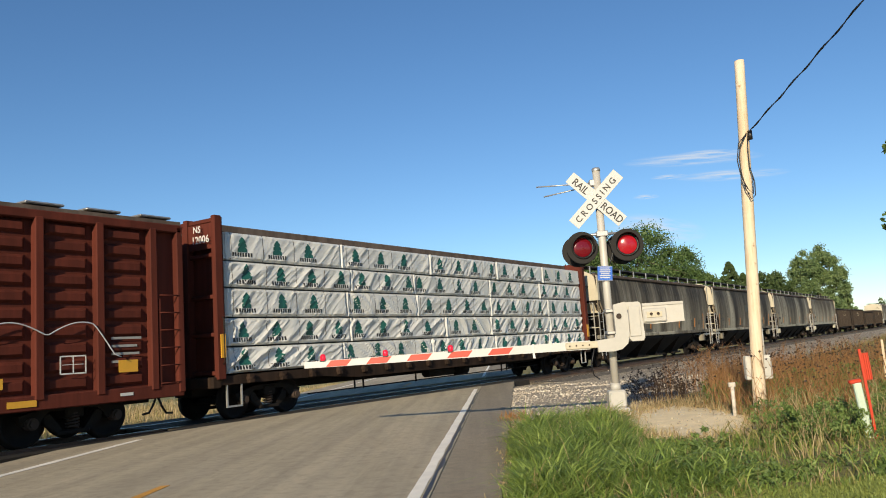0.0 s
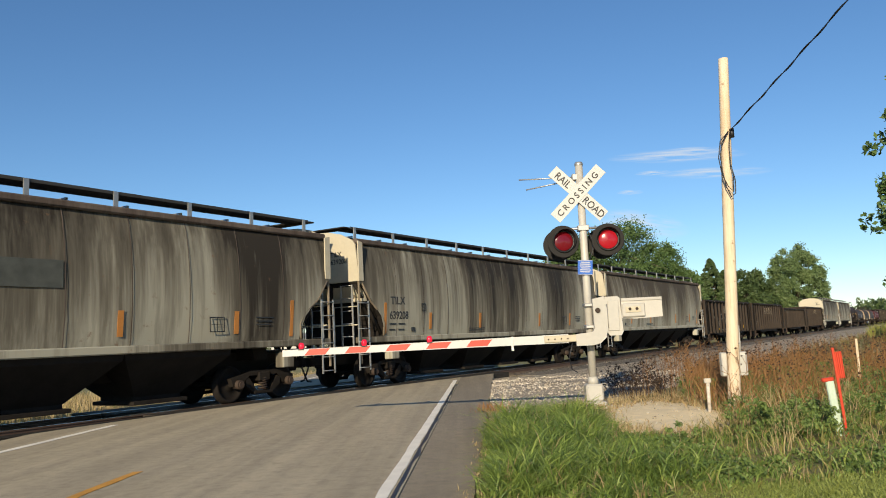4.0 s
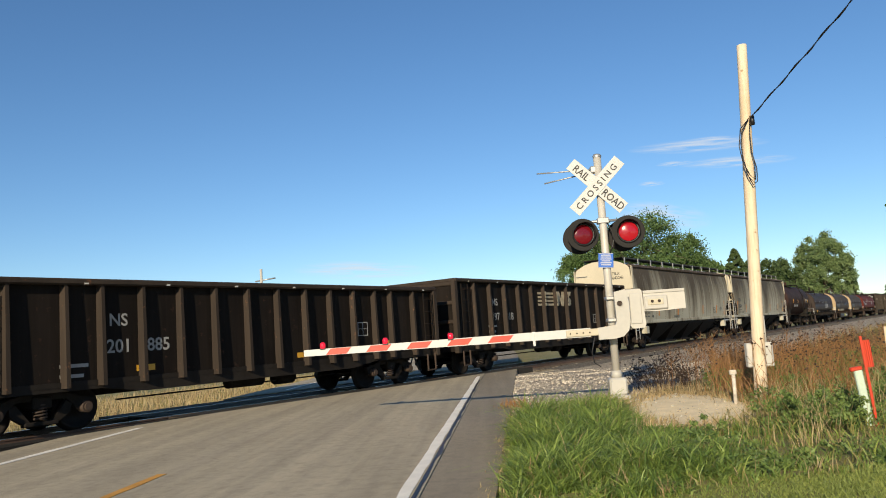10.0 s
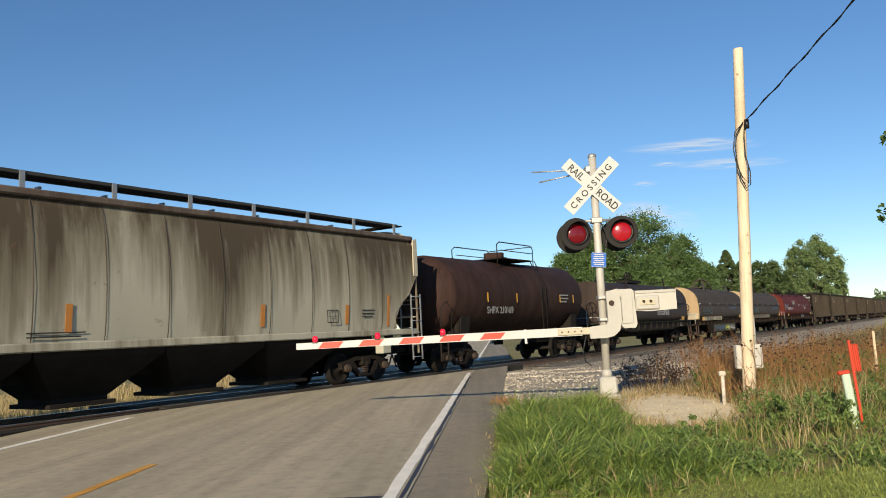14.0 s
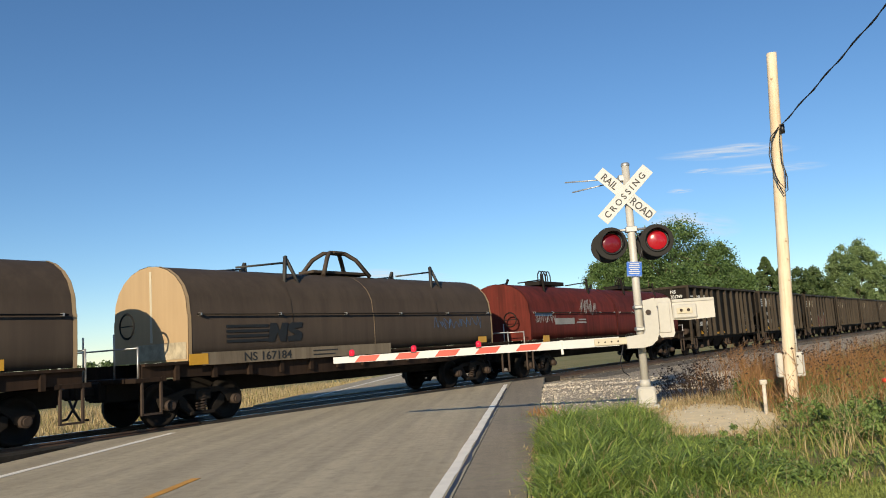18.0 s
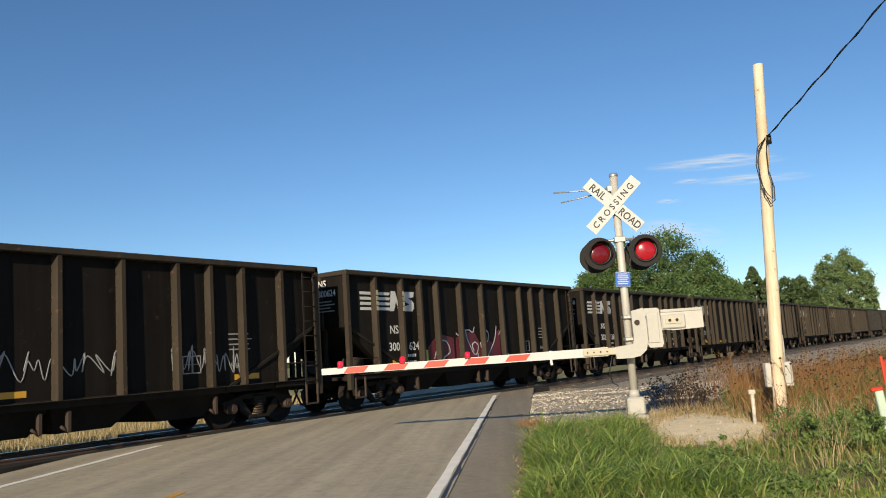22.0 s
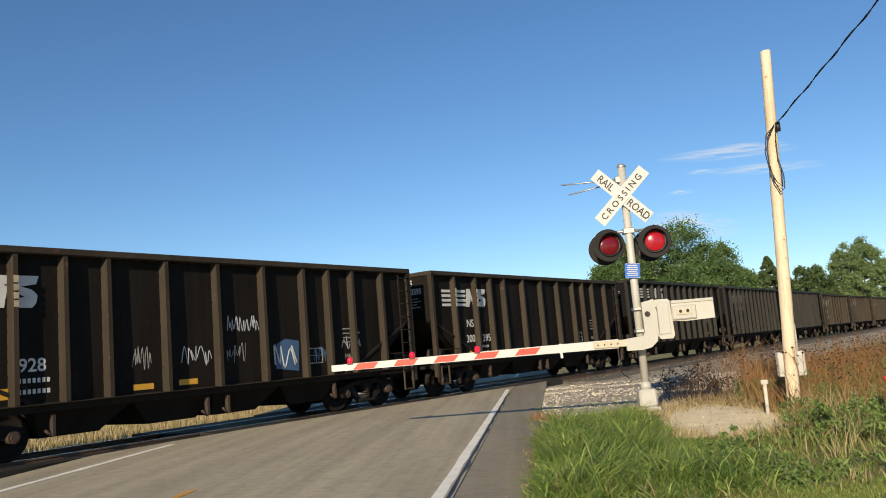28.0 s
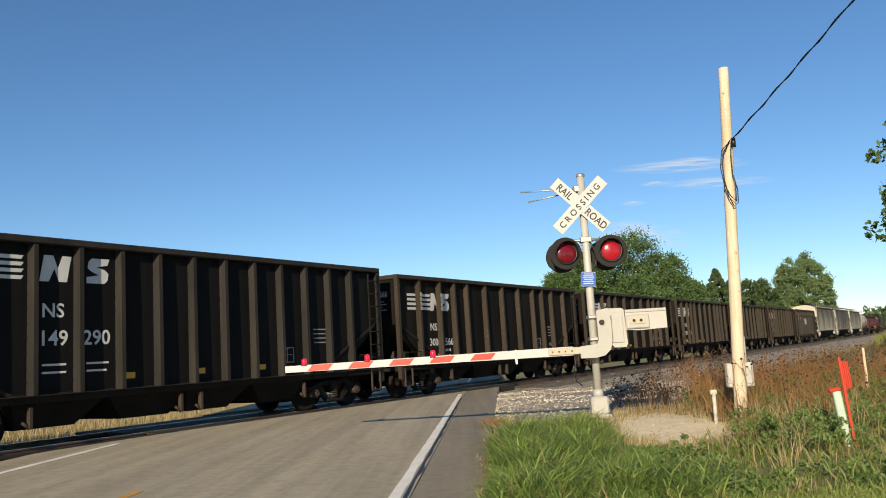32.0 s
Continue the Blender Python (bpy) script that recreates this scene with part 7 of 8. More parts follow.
# --- bulkhead flat with wrapped lumber ---
def packbar(x, z, surf):
    """A printed word too small to read, as eight blocks that lie on the wrap."""
    sh = Shape()
    for k in range(8):
        a, b = x + k * 0.082, x + k * 0.082 + 0.052
        sh.add([(p, surf(p, q) - 0.005, q) for p, q in ((a, z), (b, z), (b, z + 0.1), (a, z + 0.1))], [(0, 1, 2, 3)])
    return sh


def printed_tree(x, z, surf):
    """A fir of stacked chevrons, printed on the wrap and following its folds."""
    steps = ((0.0, 0.16), (0.05, 0.16), (0.085, 0.16), (0.13, 0.09), (0.132, 0.145), (0.195, 0.14), (0.24, 0.075), (0.242, 0.115), (0.29, 0.1), (0.34, 0.05), (0.385, 0.004))
    vs = [(x + f * w, surf(x + f * w, z + h) - 0.005, z + h) for h, w in steps for f in (-1, -0.5, 0, 0.5, 1)]
    return Shape().add(vs, [(r * 5 + c, r * 5 + c + 1, r * 5 + c + 6, r * 5 + c + 5) for r in range(len(steps) - 1) for c in range(4)])


def strap_line(x, za, zb, surf):
    n = 8
    vs = [(x + dx, surf(x, za + (zb - za) * k / n) - 0.006, za + (zb - za) * k / n) for k in range(n + 1) for dx in (0, 0.016)]
    return Shape().add(vs, [(2 * k, 2 * k + 1, 2 * k + 3, 2 * k + 2) for k in range(n)])


def lumber_car(length):
    car = thing("lumber_car", "rust-red centerbeam flat car stacked with grey plastic-wrapped lumber", "rail car", m=Matrix.Translation((0, 0, -50)))
    H, top = length / 2, 4.86
    part("deck", Shape().box(-H, H, -1.45, 1.45, 0.88, 1.08, 0.02), M_RUSTFRAME, car)
    for sy in (-1, 1):
        part("side_sill", Shape().extrude([(-H, 1.06), (-H, 0.86), (-H + 3.5, 0.86), (-H + 5, 0.74), (H - 5, 0.74), (H - 3.5, 0.86), (H, 0.86), (H, 1.06)], sy * 1.44 - 0.03, sy * 1.44 + 0.03, "y"), M_RUSTFRAME, car)
    for k in range(19):
        x = -H + 0.9 + (length - 1.8) * k / 18
        part("winch", shared("winch", lambda: Shape().box(-0.09, 0.09, -0.1, 0.02, -0.12, 0.1, 0.02).rod((-0.12, -0.06, 0), (0.12, -0.06, 0), 0.05, 8), M_RUSTFRAME), M_RUSTFRAME, car, m=Matrix.Translation((x, -1.46, 0.98)))
    beam = part("center_beam", Shape().box(-H + 0.2, H - 0.2, -0.12, 0.12, 1.08, top - 0.1), M_REDCAR, car)
    part("top_chord", Shape().box(-H + 0.1, H - 0.1, -0.75, 0.75, top - 0.22, top - 0.02, 0.03), M_ROOFRUST, car, "rusty top chord")
    for e in (-1, 1):
        xo = e * (H - 0.1)
        bk = part("bulkhead", Shape().box(xo - 0.05, xo + 0.05, -1.5, 1.5, 1.0, top), M_REDCAR, car, "rust-red end bulkhead")
        for y in (-1.5, -0.5, 0.5, 1.5):
            part("bulkhead_post", Shape().box(xo - 0.02 - e * 0.0, xo + e * 0.24, y - 0.07, y + 0.07, 1.0, top + 0.02, 0.015), M_REDCAR, bk)
        for z in (1.1, 2.0, 2.9, 3.9, 4.74):
            part("bulkhead_rail", Shape().box(xo, xo + e * 0.16, -1.5, 1.5, z, z + 0.1, 0.015), M_REDCAR, bk)
        part("bulkhead_plate", Shape().box(xo + e * 0.16, xo + e * 0.19, -1.5, -0.2, 4.1, 4.72), M_REDCAR, bk)
        part("end_sill", Shape().box(xo - 0.1, xo + e * 0.35, -1.5, 1.5, 0.8, 1.06, 0.02), M_RUSTFRAME, car)
        part("grab_loop", Shape().pipe([(xo + e * 0.1, -1.58, 1.35), (xo + e * 0.1, -1.64, 1.4), (xo + e * 0.1, -1.64, 2.4), (xo + e * 0.1, -1.58, 2.45)], 0.015), M_UNDER, car)
        part("yellow_plate", Shape().box(xo - 0.02, xo + e * 0.16, -1.6, -1.575, 1.5, 2.05), M_CARYELLOW, car, "yellow plate on the post")
        part("sill_step", Shape().box(xo - e * 0.1, xo - e * 0.13, -1.45, -1.4, 0.35, 0.9).box(xo - e * 0.55, xo - e * 0.58, -1.45, -1.4, 0.35, 0.9).box(xo - e * 0.1, xo - e * 0.58, -1.45, -1.4, 0.33, 0.37), M_GALV, car)
        truck(car, e * (H - 1.9))
        coupler(car, xo + e * 0.25, e)
    write("NS", -H - 0.205, -0.88, 4.5, 0.16, M_WHITE_LETTER, car, rz=-90)
    write("12006", -H - 0.205, -0.82, 4.24, 0.18, M_WHITE_LETTER, car, rz=-90)
    part("center_sill", Shape().box(-H + 0.1, H - 0.1, -0.32, 0.32, 0.6, 0.9), M_UNDER, car)
    part("air_reservoir", Shape().rod((-1.4, -0.8, 0.62), (0.2, -0.8, 0.62), 0.16, 12).rod((0.9, -0.5, 0.6), (1.6, -0.5, 0.6), 0.19, 12), M_UNDER, car)
    part("brake_rod", Shape().rod((-H + 3.5, -0.9, 0.4), (H - 4, -0.9, 0.46), 0.02, 6), M_UNDER, car)
    for x in (-5.2, -4.8, -2.1, 3.6, 4.0):
        part("hanger", Shape().box(x - 0.02, x + 0.02, -0.92, -0.88, 0.38, 0.9), M_UNDER, car)
    # five tiers of wrapped packs, near and far side
    rng = random.Random(3)
    tiers = [(1.12, 1.73), (1.77, 2.43), (2.47, 3.15), (3.19, 3.81), (3.85, 4.52)]
    for ti, (za, zb) in enumerate(tiers):
        cuts = [-H + 0.25, -H + 4.6 + rng.uniform(-0.3, 0.3), -H + 9.0 + rng.uniform(-1.2, 0.8), -H + 13.2 + rng.uniform(-0.5, 0.5), -H + 17.6 + rng.uniform(-0.6, 0.3), H - 0.25]
        for xa, xb in zip(cuts, cuts[1:]):
            for sy in (-1, 1):
                y0, y1 = sorted((sy * 0.16, sy * (1.42 + rng.uniform(-0.03, 0.03))))
                nx, nz = max(10, int((xb - xa) / 0.075)), 11
                if sy > 0:
                    part("lumber_pack", Shape().box(xa + 0.01, xb - 0.01, y0, y1, za, zb, 0.03), M_WRAP, car, "grey plastic-wrapped lumber pack")
                    continue
                sh = Shape().box(xa + 0.01, xb - 0.01, y0 + 0.06, y1, za, zb, 0.02)
                vs = []
                ph = rng.uniform(0, 60)
                th = radians(rng.choice((30, 36, 42, 48, -40)))
                pull = (1.0, 0.95, 0.75, 0.6, 0.5)[ti] * rng.uniform(0.7, 1.25)

                def surf(x, z):
                    """How far the wrap stands at a spot: slack, with sharp slanting folds, and tight along its edges."""
                    along, across = x * math.cos(th) + z * math.sin(th), z * math.cos(th) - x * math.sin(th)
                    fold = max(0, 1 - 3.4 * abs(noise.noise((along * 0.5 + ph, across * 3.0, ph))))
                    fold2 = max(0, 1 - 3.4 * abs(noise.noise((along * 0.8, across * 6.0 + ph, ph + 9))))
                    tight = min(1, (z - za) / 0.05, (zb - z) / 0.05, (x - xa) / 0.05, (xb - x) / 0.05)
                    return y0 + 0.03 - tight * (0.03 + (0.06 * fold + 0.03 * fold2) * pull - 0.02 * noise.noise((x * 1.3 + ph, z * 2.0 + x * 0.6, ph)))
                for i in range(nx + 1):
                    for j in range(nz + 1):
                        x, z = xa + (xb - xa) * i / nx, za + (zb - za) * j / nz
                        vs.append((x, surf(x, z), z))
                sh.add(vs, [(i * (nz + 1) + j, (i + 1) * (nz + 1) + j, (i + 1) * (nz + 1) + j + 1, i * (nz + 1) + j + 1) for i in range(nx) for j in range(nz)])
                pack = part("lumber_pack", sh, M_WRAP, car, "grey plastic-wrapped lumber pack")
                # printed tree shapes with a plain bar below
                k, x = 0, xa + rng.uniform(0.1, 0.45)
                while x < xb - 0.5:
                    zc = za + (zb - za) * 0.36
                    part("printed_tree", printed_tree(x + 0.25, zc - 0.04, surf), M_GREEN, pack)
                    part("text_bar", packbar(x - 0.08, zc - 0.15, surf), M_LETTER, pack)
                    x += 1.18 + rng.uniform(-0.04, 0.04)
                for k in range(int((xb - xa) / 1.1)):
                    xx = xa + 0.15 + 1.1 * k + rng.uniform(0, 0.1)
                    part("strap", strap_line(xx, za, zb, surf), M_TIE, pack)
                flap = Shape()
                fx = xa + 0.03
                fv = [(fx + dx + 0.02 * noise.noise((z * 4, ph, dx * 9)), y0 - dy, z) for z in [za + (zb - za) * q / 6 for q in range(7)] for dx, dy in ((0, 0.0), (0.02, 0.03), (0.045, 0.034), (0.07, 0.0))]
                flap.add(fv, [(q * 4 + e, q * 4 + e + 1, q * 4 + e + 5, q * 4 + e + 4) for q in range(6) for e in range(3)], True)
                part("wrap_flap", flap, M_WRAP, pack, "loose folded edge of the wrap")
    return car


# --- box car: its last few metres pass through ---
def box_car(length):
    car = thing("box_car", "rust-red ribbed steel box car with white scrawl", "rail car", m=Matrix.Translation((0, 0, -50)))
    H, top = length / 2, 4.62
    part("body", Shape().box(-H, H, -1.42, 1.42, 0.95, top - 0.1), M_REDCAR, car)
    part("roof", Shape().extrude([(-1.55, top - 0.12), (-1.55, top - 0.02), (0, top + 0.12), (1.55, top - 0.02), (1.55, top - 0.12)], -H, H, "x"), M_ROOFRUST, car)
    for k in range(14):
        x = -H + 0.6 + k * (length - 1.2) / 13
        part("roof_rib", shared("rrib", lambda: Shape().box(-0.4, 0.4, -1.5, 1.5, 0, 0.05, 0.02), M_GALV), M_GALV, car, m=Matrix.Translation((x, 0, top + 0.03)))
    for sy in (-1, 1):
        side = part("side_sill", Shape().box(-H, H, sy * 1.4, sy * 1.56, 0.72, 1.0, 0.02), M_REDCAR, car)
        part("top_plate", Shape().box(-H, H, sy * 1.4, sy * 1.58, top - 0.28, top - 0.1, 0.02), M_REDCAR, car)
        n = 15
        for k in range(n):
            x = H - 0.75 - k * 1.27
            part("post", shared("bpost", lambda: Shape().box(-0.09, 0.09, -0.09, 0.09, 0.9, 4.4, 0.02), M_REDCAR), M_REDCAR, side, m=Matrix.Translation((x, sy * 1.5, 0)))
            if k < 5:
                for q in range(10):
                    z = 1.05 + q * 0.335

                    def corr():
                        return Shape().add([(-1.0, 0, 0), (-0.12, 0, 0), (-0.12, 0, 0.26), (-1.0, 0, 0.26), (-0.93, -0.075, 0.06), (-0.19, -0.075, 0.06), (-0.19, -0.075, 0.2), (-0.93, -0.075, 0.2)],
                                           [(0, 1, 5, 4), (1, 2, 6, 5), (2, 3, 7, 6), (3, 0, 4, 7), (4, 5, 6, 7)])
                    part("corrugation", shared("corr", corr, M_REDCAR), M_REDCAR, side, m=Matrix.Translation((x - 0.1, sy * 1.425, z)) @ Matrix.Rotation(radians(0 if sy < 0 else 180), 4, "Z") @ (Matrix.Identity(4) if sy < 0 else Matrix.Translation((1.2, 0, 0))))
    for e in (-1, 1):
        part("end_sheet", Shape().box(e * (H - 0.02), e * (H + 0.04), -1.5, 1.5, 0.9, top - 0.1), M_REDCAR, car)
        part("corner_post", Shape().box(e * (H - 0.14), e * (H + 0.03), -1.58, -1.42, 0.8, top - 0.15, 0.02), M_REDCAR, car)
        truck(car, e * (H - 2.3))
        coupler(car, e * (H - 0.05), e)
    ladder(car, H - 0.36, -1.56, 0.95, 1.9, M_REDCAR, "side", w=0.5)
    data_panel(car, H - 2.9, -1.58, 1.35, M_WHITE_LETTER, 0.55, 0.36)
    reflector(car, H - 1.6, -1.53, 1.32, 0.45, 0.25)
    reflector(car, H - 4.4, -1.53, 1.15, 0.45, 0.2)
    part("reflector", Shape().box(H - 1.6, H - 1.3, -1.575, -1.57, 0.84, 0.9), M_SIGN, car)
    reflector(car, H - 3.9, -1.575, 0.8, 0.55, 0.12)
    small_print(car, H - 1.75, -1.515, 2.0, (0.7, 0.6, 0.65, 0.5), M_FADED, 0.05, 0.16)
    pts = []
    for k in range(40):
        t = k / 39
        pts.append((H - 4.6 + 3.0 * t, -1.62, 2.1 + 0.25 * abs(math.sin(t * 6.6)) - 0.9 * max(0, t - 0.8) * 3))
    part("scrawl", Shape().pipe(pts, 0.014, 5), M_GRAFF_W, car, "white spray-painted scrawl")
    part("center_sill", Shape().box(-H, H, -0.3, 0.3, 0.6, 0.95), M_UNDER, car)
    return car


# --- tank car ---
def tank_car(length, number_text):
    car = thing("tank_car", "dark maroon tank car with a platform ladder", "rail car", m=Matrix.Translation((0, 0, -50)))
    H, r, zc = length / 2, 1.47, 2.68
    b = H - 0.55
    prof = [(0.0, -b), (0.5, -b + 0.03), (0.95, -b + 0.14), (1.25, -b + 0.32), (r - 0.03, -b + 0.6), (r, -b + 0.75), (r, -3.0), (r, 0.0), (r, 3.0), (r, b - 0.75), (r - 0.03, b - 0.6), (1.25, b - 0.32), (0.95, b - 0.14), (0.5, b - 0.03), (0.0, b)]
    body = part("tank", Shape().lathe(prof, (0, 0, zc), (1, 0, 0), 44), M_TANK, car, "long dirty maroon cylinder")
    for x in (-b + 0.75, -2.6, 0.0, 2.6, b - 0.75):
        part("weld_band", Shape().lathe([(r, -0.02), (r + 0.008, 0), (r, 0.02)], (x, 0, zc), (1, 0, 0), 44), M_TANK, body)
    for e in (-1, 1):
        xo = e * (H - 0.05)
        part("stub_sill", Shape().box(xo, e * (b - 3.2), -0.32, 0.32, 0.72, 1.12, 0.02), M_UNDER, car)
        part("saddle", Shape().extrude([(-1.25, 1.0), (1.25, 1.0), (1.35, 1.9), (0.9, 1.4), (-0.9, 1.4), (-1.35, 1.9)], e * (H - 1.7), e * (H - 2.3), "x"), M_UNDER, car)
        part("end_deck", Shape().box(xo, xo - e * 0.8, -1.45, 1.45, 1.05, 1.15, 0.01), M_UNDER, car)
        part("handrail", Shape().pipe([(xo - e * 0.1, -1.5, 1.1), (xo - e * 0.1, -1.5, 2.2), (xo - e * 0.45, -1.55, 2.4), (xo - e * 0.7, -1.55, 2.1), (xo - e * 0.7, -1.5, 1.1)], 0.02), M_UNDER, car)
        for sy in (-1, 1):
            part("sill_step", Shape().box(xo - e * 0.15, xo - e * 0.18, sy * 1.4, sy * 1.45, 0.4, 1.1).box(xo - e * 0.6, xo - e * 0.63, sy * 1.4, sy * 1.45, 0.4, 1.1).box(xo - e * 0.15, xo - e * 0.63, sy * 1.4, sy * 1.45, 0.38, 0.42), M_UNDER, car)
        truck(car, e * (H - 2.0))
        coupler(car, xo - e * 0.05, e)
    part("side_rail", Shape().rod((-H + 0.6, -1.5, 1.25), (H - 0.6, -1.5, 1.25), 0.022, 6), M_UNDER, car)
    plat = part("top_platform", Shape().box(-1.3, 1.5, -1.05, 1.05, zc + r + 0.02, zc + r + 0.06), M_UNDER, car)
    z0 = zc + r + 0.05
    rail = Shape()
    for sy in (-1, 1):
        rail.pipe([(-1.6, sy * 1.05, z0 - 0.3), (-1.6, sy * 1.05, z0 + 0.5), (-1.4, sy * 1.05, z0 + 0.62), (1.3, sy * 1.05, z0 + 0.62), (1.5, sy * 1.05, z0 + 0.5), (1.5, sy * 1.05, z0 - 0.3)], 0.022)
        rail.pipe([(-1.3, sy * 1.05, z0 + 0.3), (1.5, sy * 1.05, z0 + 0.3)], 0.018)
    rail.pipe([(1.5, -1.05, z0 + 0.6), (1.5, 1.05, z0 + 0.6)], 0.02)
    part("platform_rail", rail, M_UNDER, plat, "black pipe railing")
    part("dome_housing", Shape().rod((0, 0, z0), (0, 0, z0 + 0.34), 0.42, 18).rod((0.7, 0, z0), (0.7, 0, z0 + 0.2), 0.2, 12), M_TANK, plat)
    lad = Shape()
    for dx in (-0.2, 0.2):
        lad.pipe([(1.3 + dx, -1.1, z0), (1.3 + dx, -1.56, zc + 0.4), (1.3 + dx, -1.56, 1.0)], 0.02)
    for k in range(9):
        z = 1.1 + 0.34 * k
        y = -1.56 if z < zc + 0.4 else -1.56 + (z - zc - 0.4) / (z0 - zc - 0.4) * 0.46
        lad.rod((1.1, y, z), (1.5, y, z), 0.014, 6)
    part("ladder", lad, M_UNDER, car, "black side ladder")
    for x in (-3.3, -1.0, 3.0, 4.4):
        part("strip", Shape().box(x, x + 0.07, -1.5, -1.49, 2.4, 2.75), M_CARYELLOW, body, "yellow strip")
    write(number_text, -H + 3.3, -1.5, 1.98, 0.26, M_FADED, car)
    small_print(car, H - 3.6, -1.5, 2.7, (0.8, 0.8, 0.6), M_FADED, 0.06, 0.14)
    part("bottom_outlet", Shape().rod((0, 0, 1.2), (0, 0, 0.75), 0.2, 12), M_UNDER, car)
    return car


# --- covered coil car ---
def coil_car(length, hood_mat, end_mat, frame_mat, label, hoods=1, lifter="arch", deep=False, span=None):
    car = thing("coil_car", label, "rail car", m=Matrix.Translation((0, 0, -50)), group="coil cars")
    H = length / 2
    part("center_sill", Shape().box(-H + 0.1, H - 0.1, -0.35, 0.35, 0.62, 1.0), M_UNDER, car)
    for sy in (-1, 1):
        out = [(-H + 0.2, 1.35), (-H + 0.2, 1.08), (-H + 3.0, 1.02)]
        out += [(-H + 3.6, 0.42), (H - 3.6, 0.42)] if deep else [(-H + 3.8, 0.9), (H - 3.8, 0.9)]
        out += [(H - 3.0, 1.02), (H - 0.2, 1.08), (H - 0.2, 1.35)]
        part("side_girder", Shape().extrude(out, sy * 1.42 - 0.06, sy * 1.42 + 0.06, "y"), frame_mat, car, "dirty side girder")
        part("side_walk", Shape().box(-H + 0.2, H - 0.2, sy * 1.36, sy * 1.58, 1.33, 1.39), frame_mat, car)
    for k in range(14):
        x = -H + 1.0 + (length - 2) * k / 13
        part("girder_stiffener", shared("stiff" + frame_mat.name, lambda: Shape().box(-0.05, 0.05, -0.08, 0.02, 1.0, 1.36), frame_mat), frame_mat, car, m=Matrix.Translation((x, -1.48, 0)))
    x0, x1 = span or (-H + (1.0 if hoods == 1 else 0.7), H - (1.0 if hoods == 1 else 0.7))
    per = (x1 - x0) / hoods
    for h in range(hoods):
        xa, xb = x0 + per * h + 0.04, x0 + per * (h + 1) - 0.04
        prof = [(-1.4, 1.4), (-1.42, 1.7), (-1.42, 2.42)]
        for k in range(0, 13):
            w = math.pi - math.pi * k / 12
            prof.append((1.40 * math.cos(w), 2.42 + 1.2 * math.sin(w) ** 0.85 if 0 < k < 12 else 2.42))
        prof += [(1.42, 2.42), (1.42, 1.7), (1.4, 1.4)]
        hood = part("hood", Shape().extrude(prof, xa, xb, "x", cap=False, smooth=True), hood_mat, car, "rounded steel hood")
        for x, o in ((xa, -1), (xb, 1)):
            part("hood_end", Shape().extrude(prof, x + o * 0.002, x + o * 0.012, "x"), end_mat, hood, "flat hood end")
            if hood_mat is M_TANCOIL:
                part("end_board", Shape().box(x + o * 0.014, x + o * 0.03, -1.36, 0.4, 1.45, 1.82), M_WORN, hood, "pale board with small print")
                part("end_strip", Shape().box(x + o * 0.014, x + o * 0.02, -0.12, -0.04, 1.85, 3.5), M_CREAM, hood, "cream stripe down the end")
            part("hood_rim", Shape().extrude(prof, x - o * 0.06, x + o * 0.0, "x", cap=False).extrude([(y * 1.006, 2.4 + (z - 2.4) * 1.012) for y, z in prof], x - o * 0.08, x, "x", cap=False), end_mat, hood)
        for k in range(1, 4):
            x = xa + (xb - xa) * k / 4
            part("hood_band", Shape().extrude([(y * 1.008, 2.4 + (z - 2.4) * 1.012) for y, z in prof], x - 0.012, x + 0.012, "x", cap=False), end_mat if k == 2 else hood_mat, hood)
        part("hood_rail", Shape().rod((xa + 0.2, -1.48, 2.42), (xb - 0.2, -1.48, 2.42), 0.018, 6), M_UNDER, hood, "long grab rail")
        for k in range(6):
            x = xa + 0.3 + (xb - xa - 0.6) * k / 5
            part("rail_bracket", shared("rbk", lambda: Shape().box(-0.02, 0.02, -0.08, 0.02, -0.03, 0.03), M_GALV), M_GALV, hood, m=Matrix.Translation((x, -1.42, 2.42)))
        cx = (xa + xb) / 2
        # stacking brackets and lifting frame on top
        for x in (xa + (xb - xa) * 0.27, xa + (xb - xa) * 0.78):
            bm = M_UNDER if hood_mat is not M_TANCOIL else M_WALK
            for sy in (-1, 1):
                part("stacking_bracket", Shape().pipe([(x - 0.12, sy * 1.02, 3.2), (x + 0.16, sy * 0.8, 3.98)], 0.055, 4), bm, hood, "angled stacking bracket")
                if hood_mat is M_TANCOIL:
                    part("stacking_bracket", Shape().pipe([(x + 0.42, sy * 1.02, 3.2), (x + 0.14, sy * 0.8, 3.98)], 0.05, 4), bm, hood, "angled stacking bracket")
                part("bracket_stay", Shape().pipe([(x + 0.05, sy * 0.8, 3.8), (x - 1.2, sy * 0.45, 3.66)], 0.035, 4), bm, hood)
        if lifter == "arch":
            sh = Shape()
            for sx in (-1, 1):
                for sy in (-1, 1):
                    sh.pipe([(cx + sx * 1.0, sy * 0.5, 3.58), (cx + sx * 0.62, sy * 0.3, 4.1), (cx + sx * 0.34, sy * 0.12, 4.3), (cx, sy * 0.05, 4.32)], 0.065, 4)
            sh.box(cx - 0.2, cx + 0.2, -0.2, 0.2, 4.28, 4.36, 0.02).box(cx - 1.2, cx + 1.2, -0.3, 0.3, 3.66, 3.74, 0.01)
            part("lifting_frame", sh, M_TANCOIL if hood_mat is M_TANCOIL else M_UNDER, hood, "arched lifting frame")
        else:
            sh = Shape().box(cx - 1.1, cx + 1.1, -0.35, 0.35, 3.66, 3.82, 0.01)
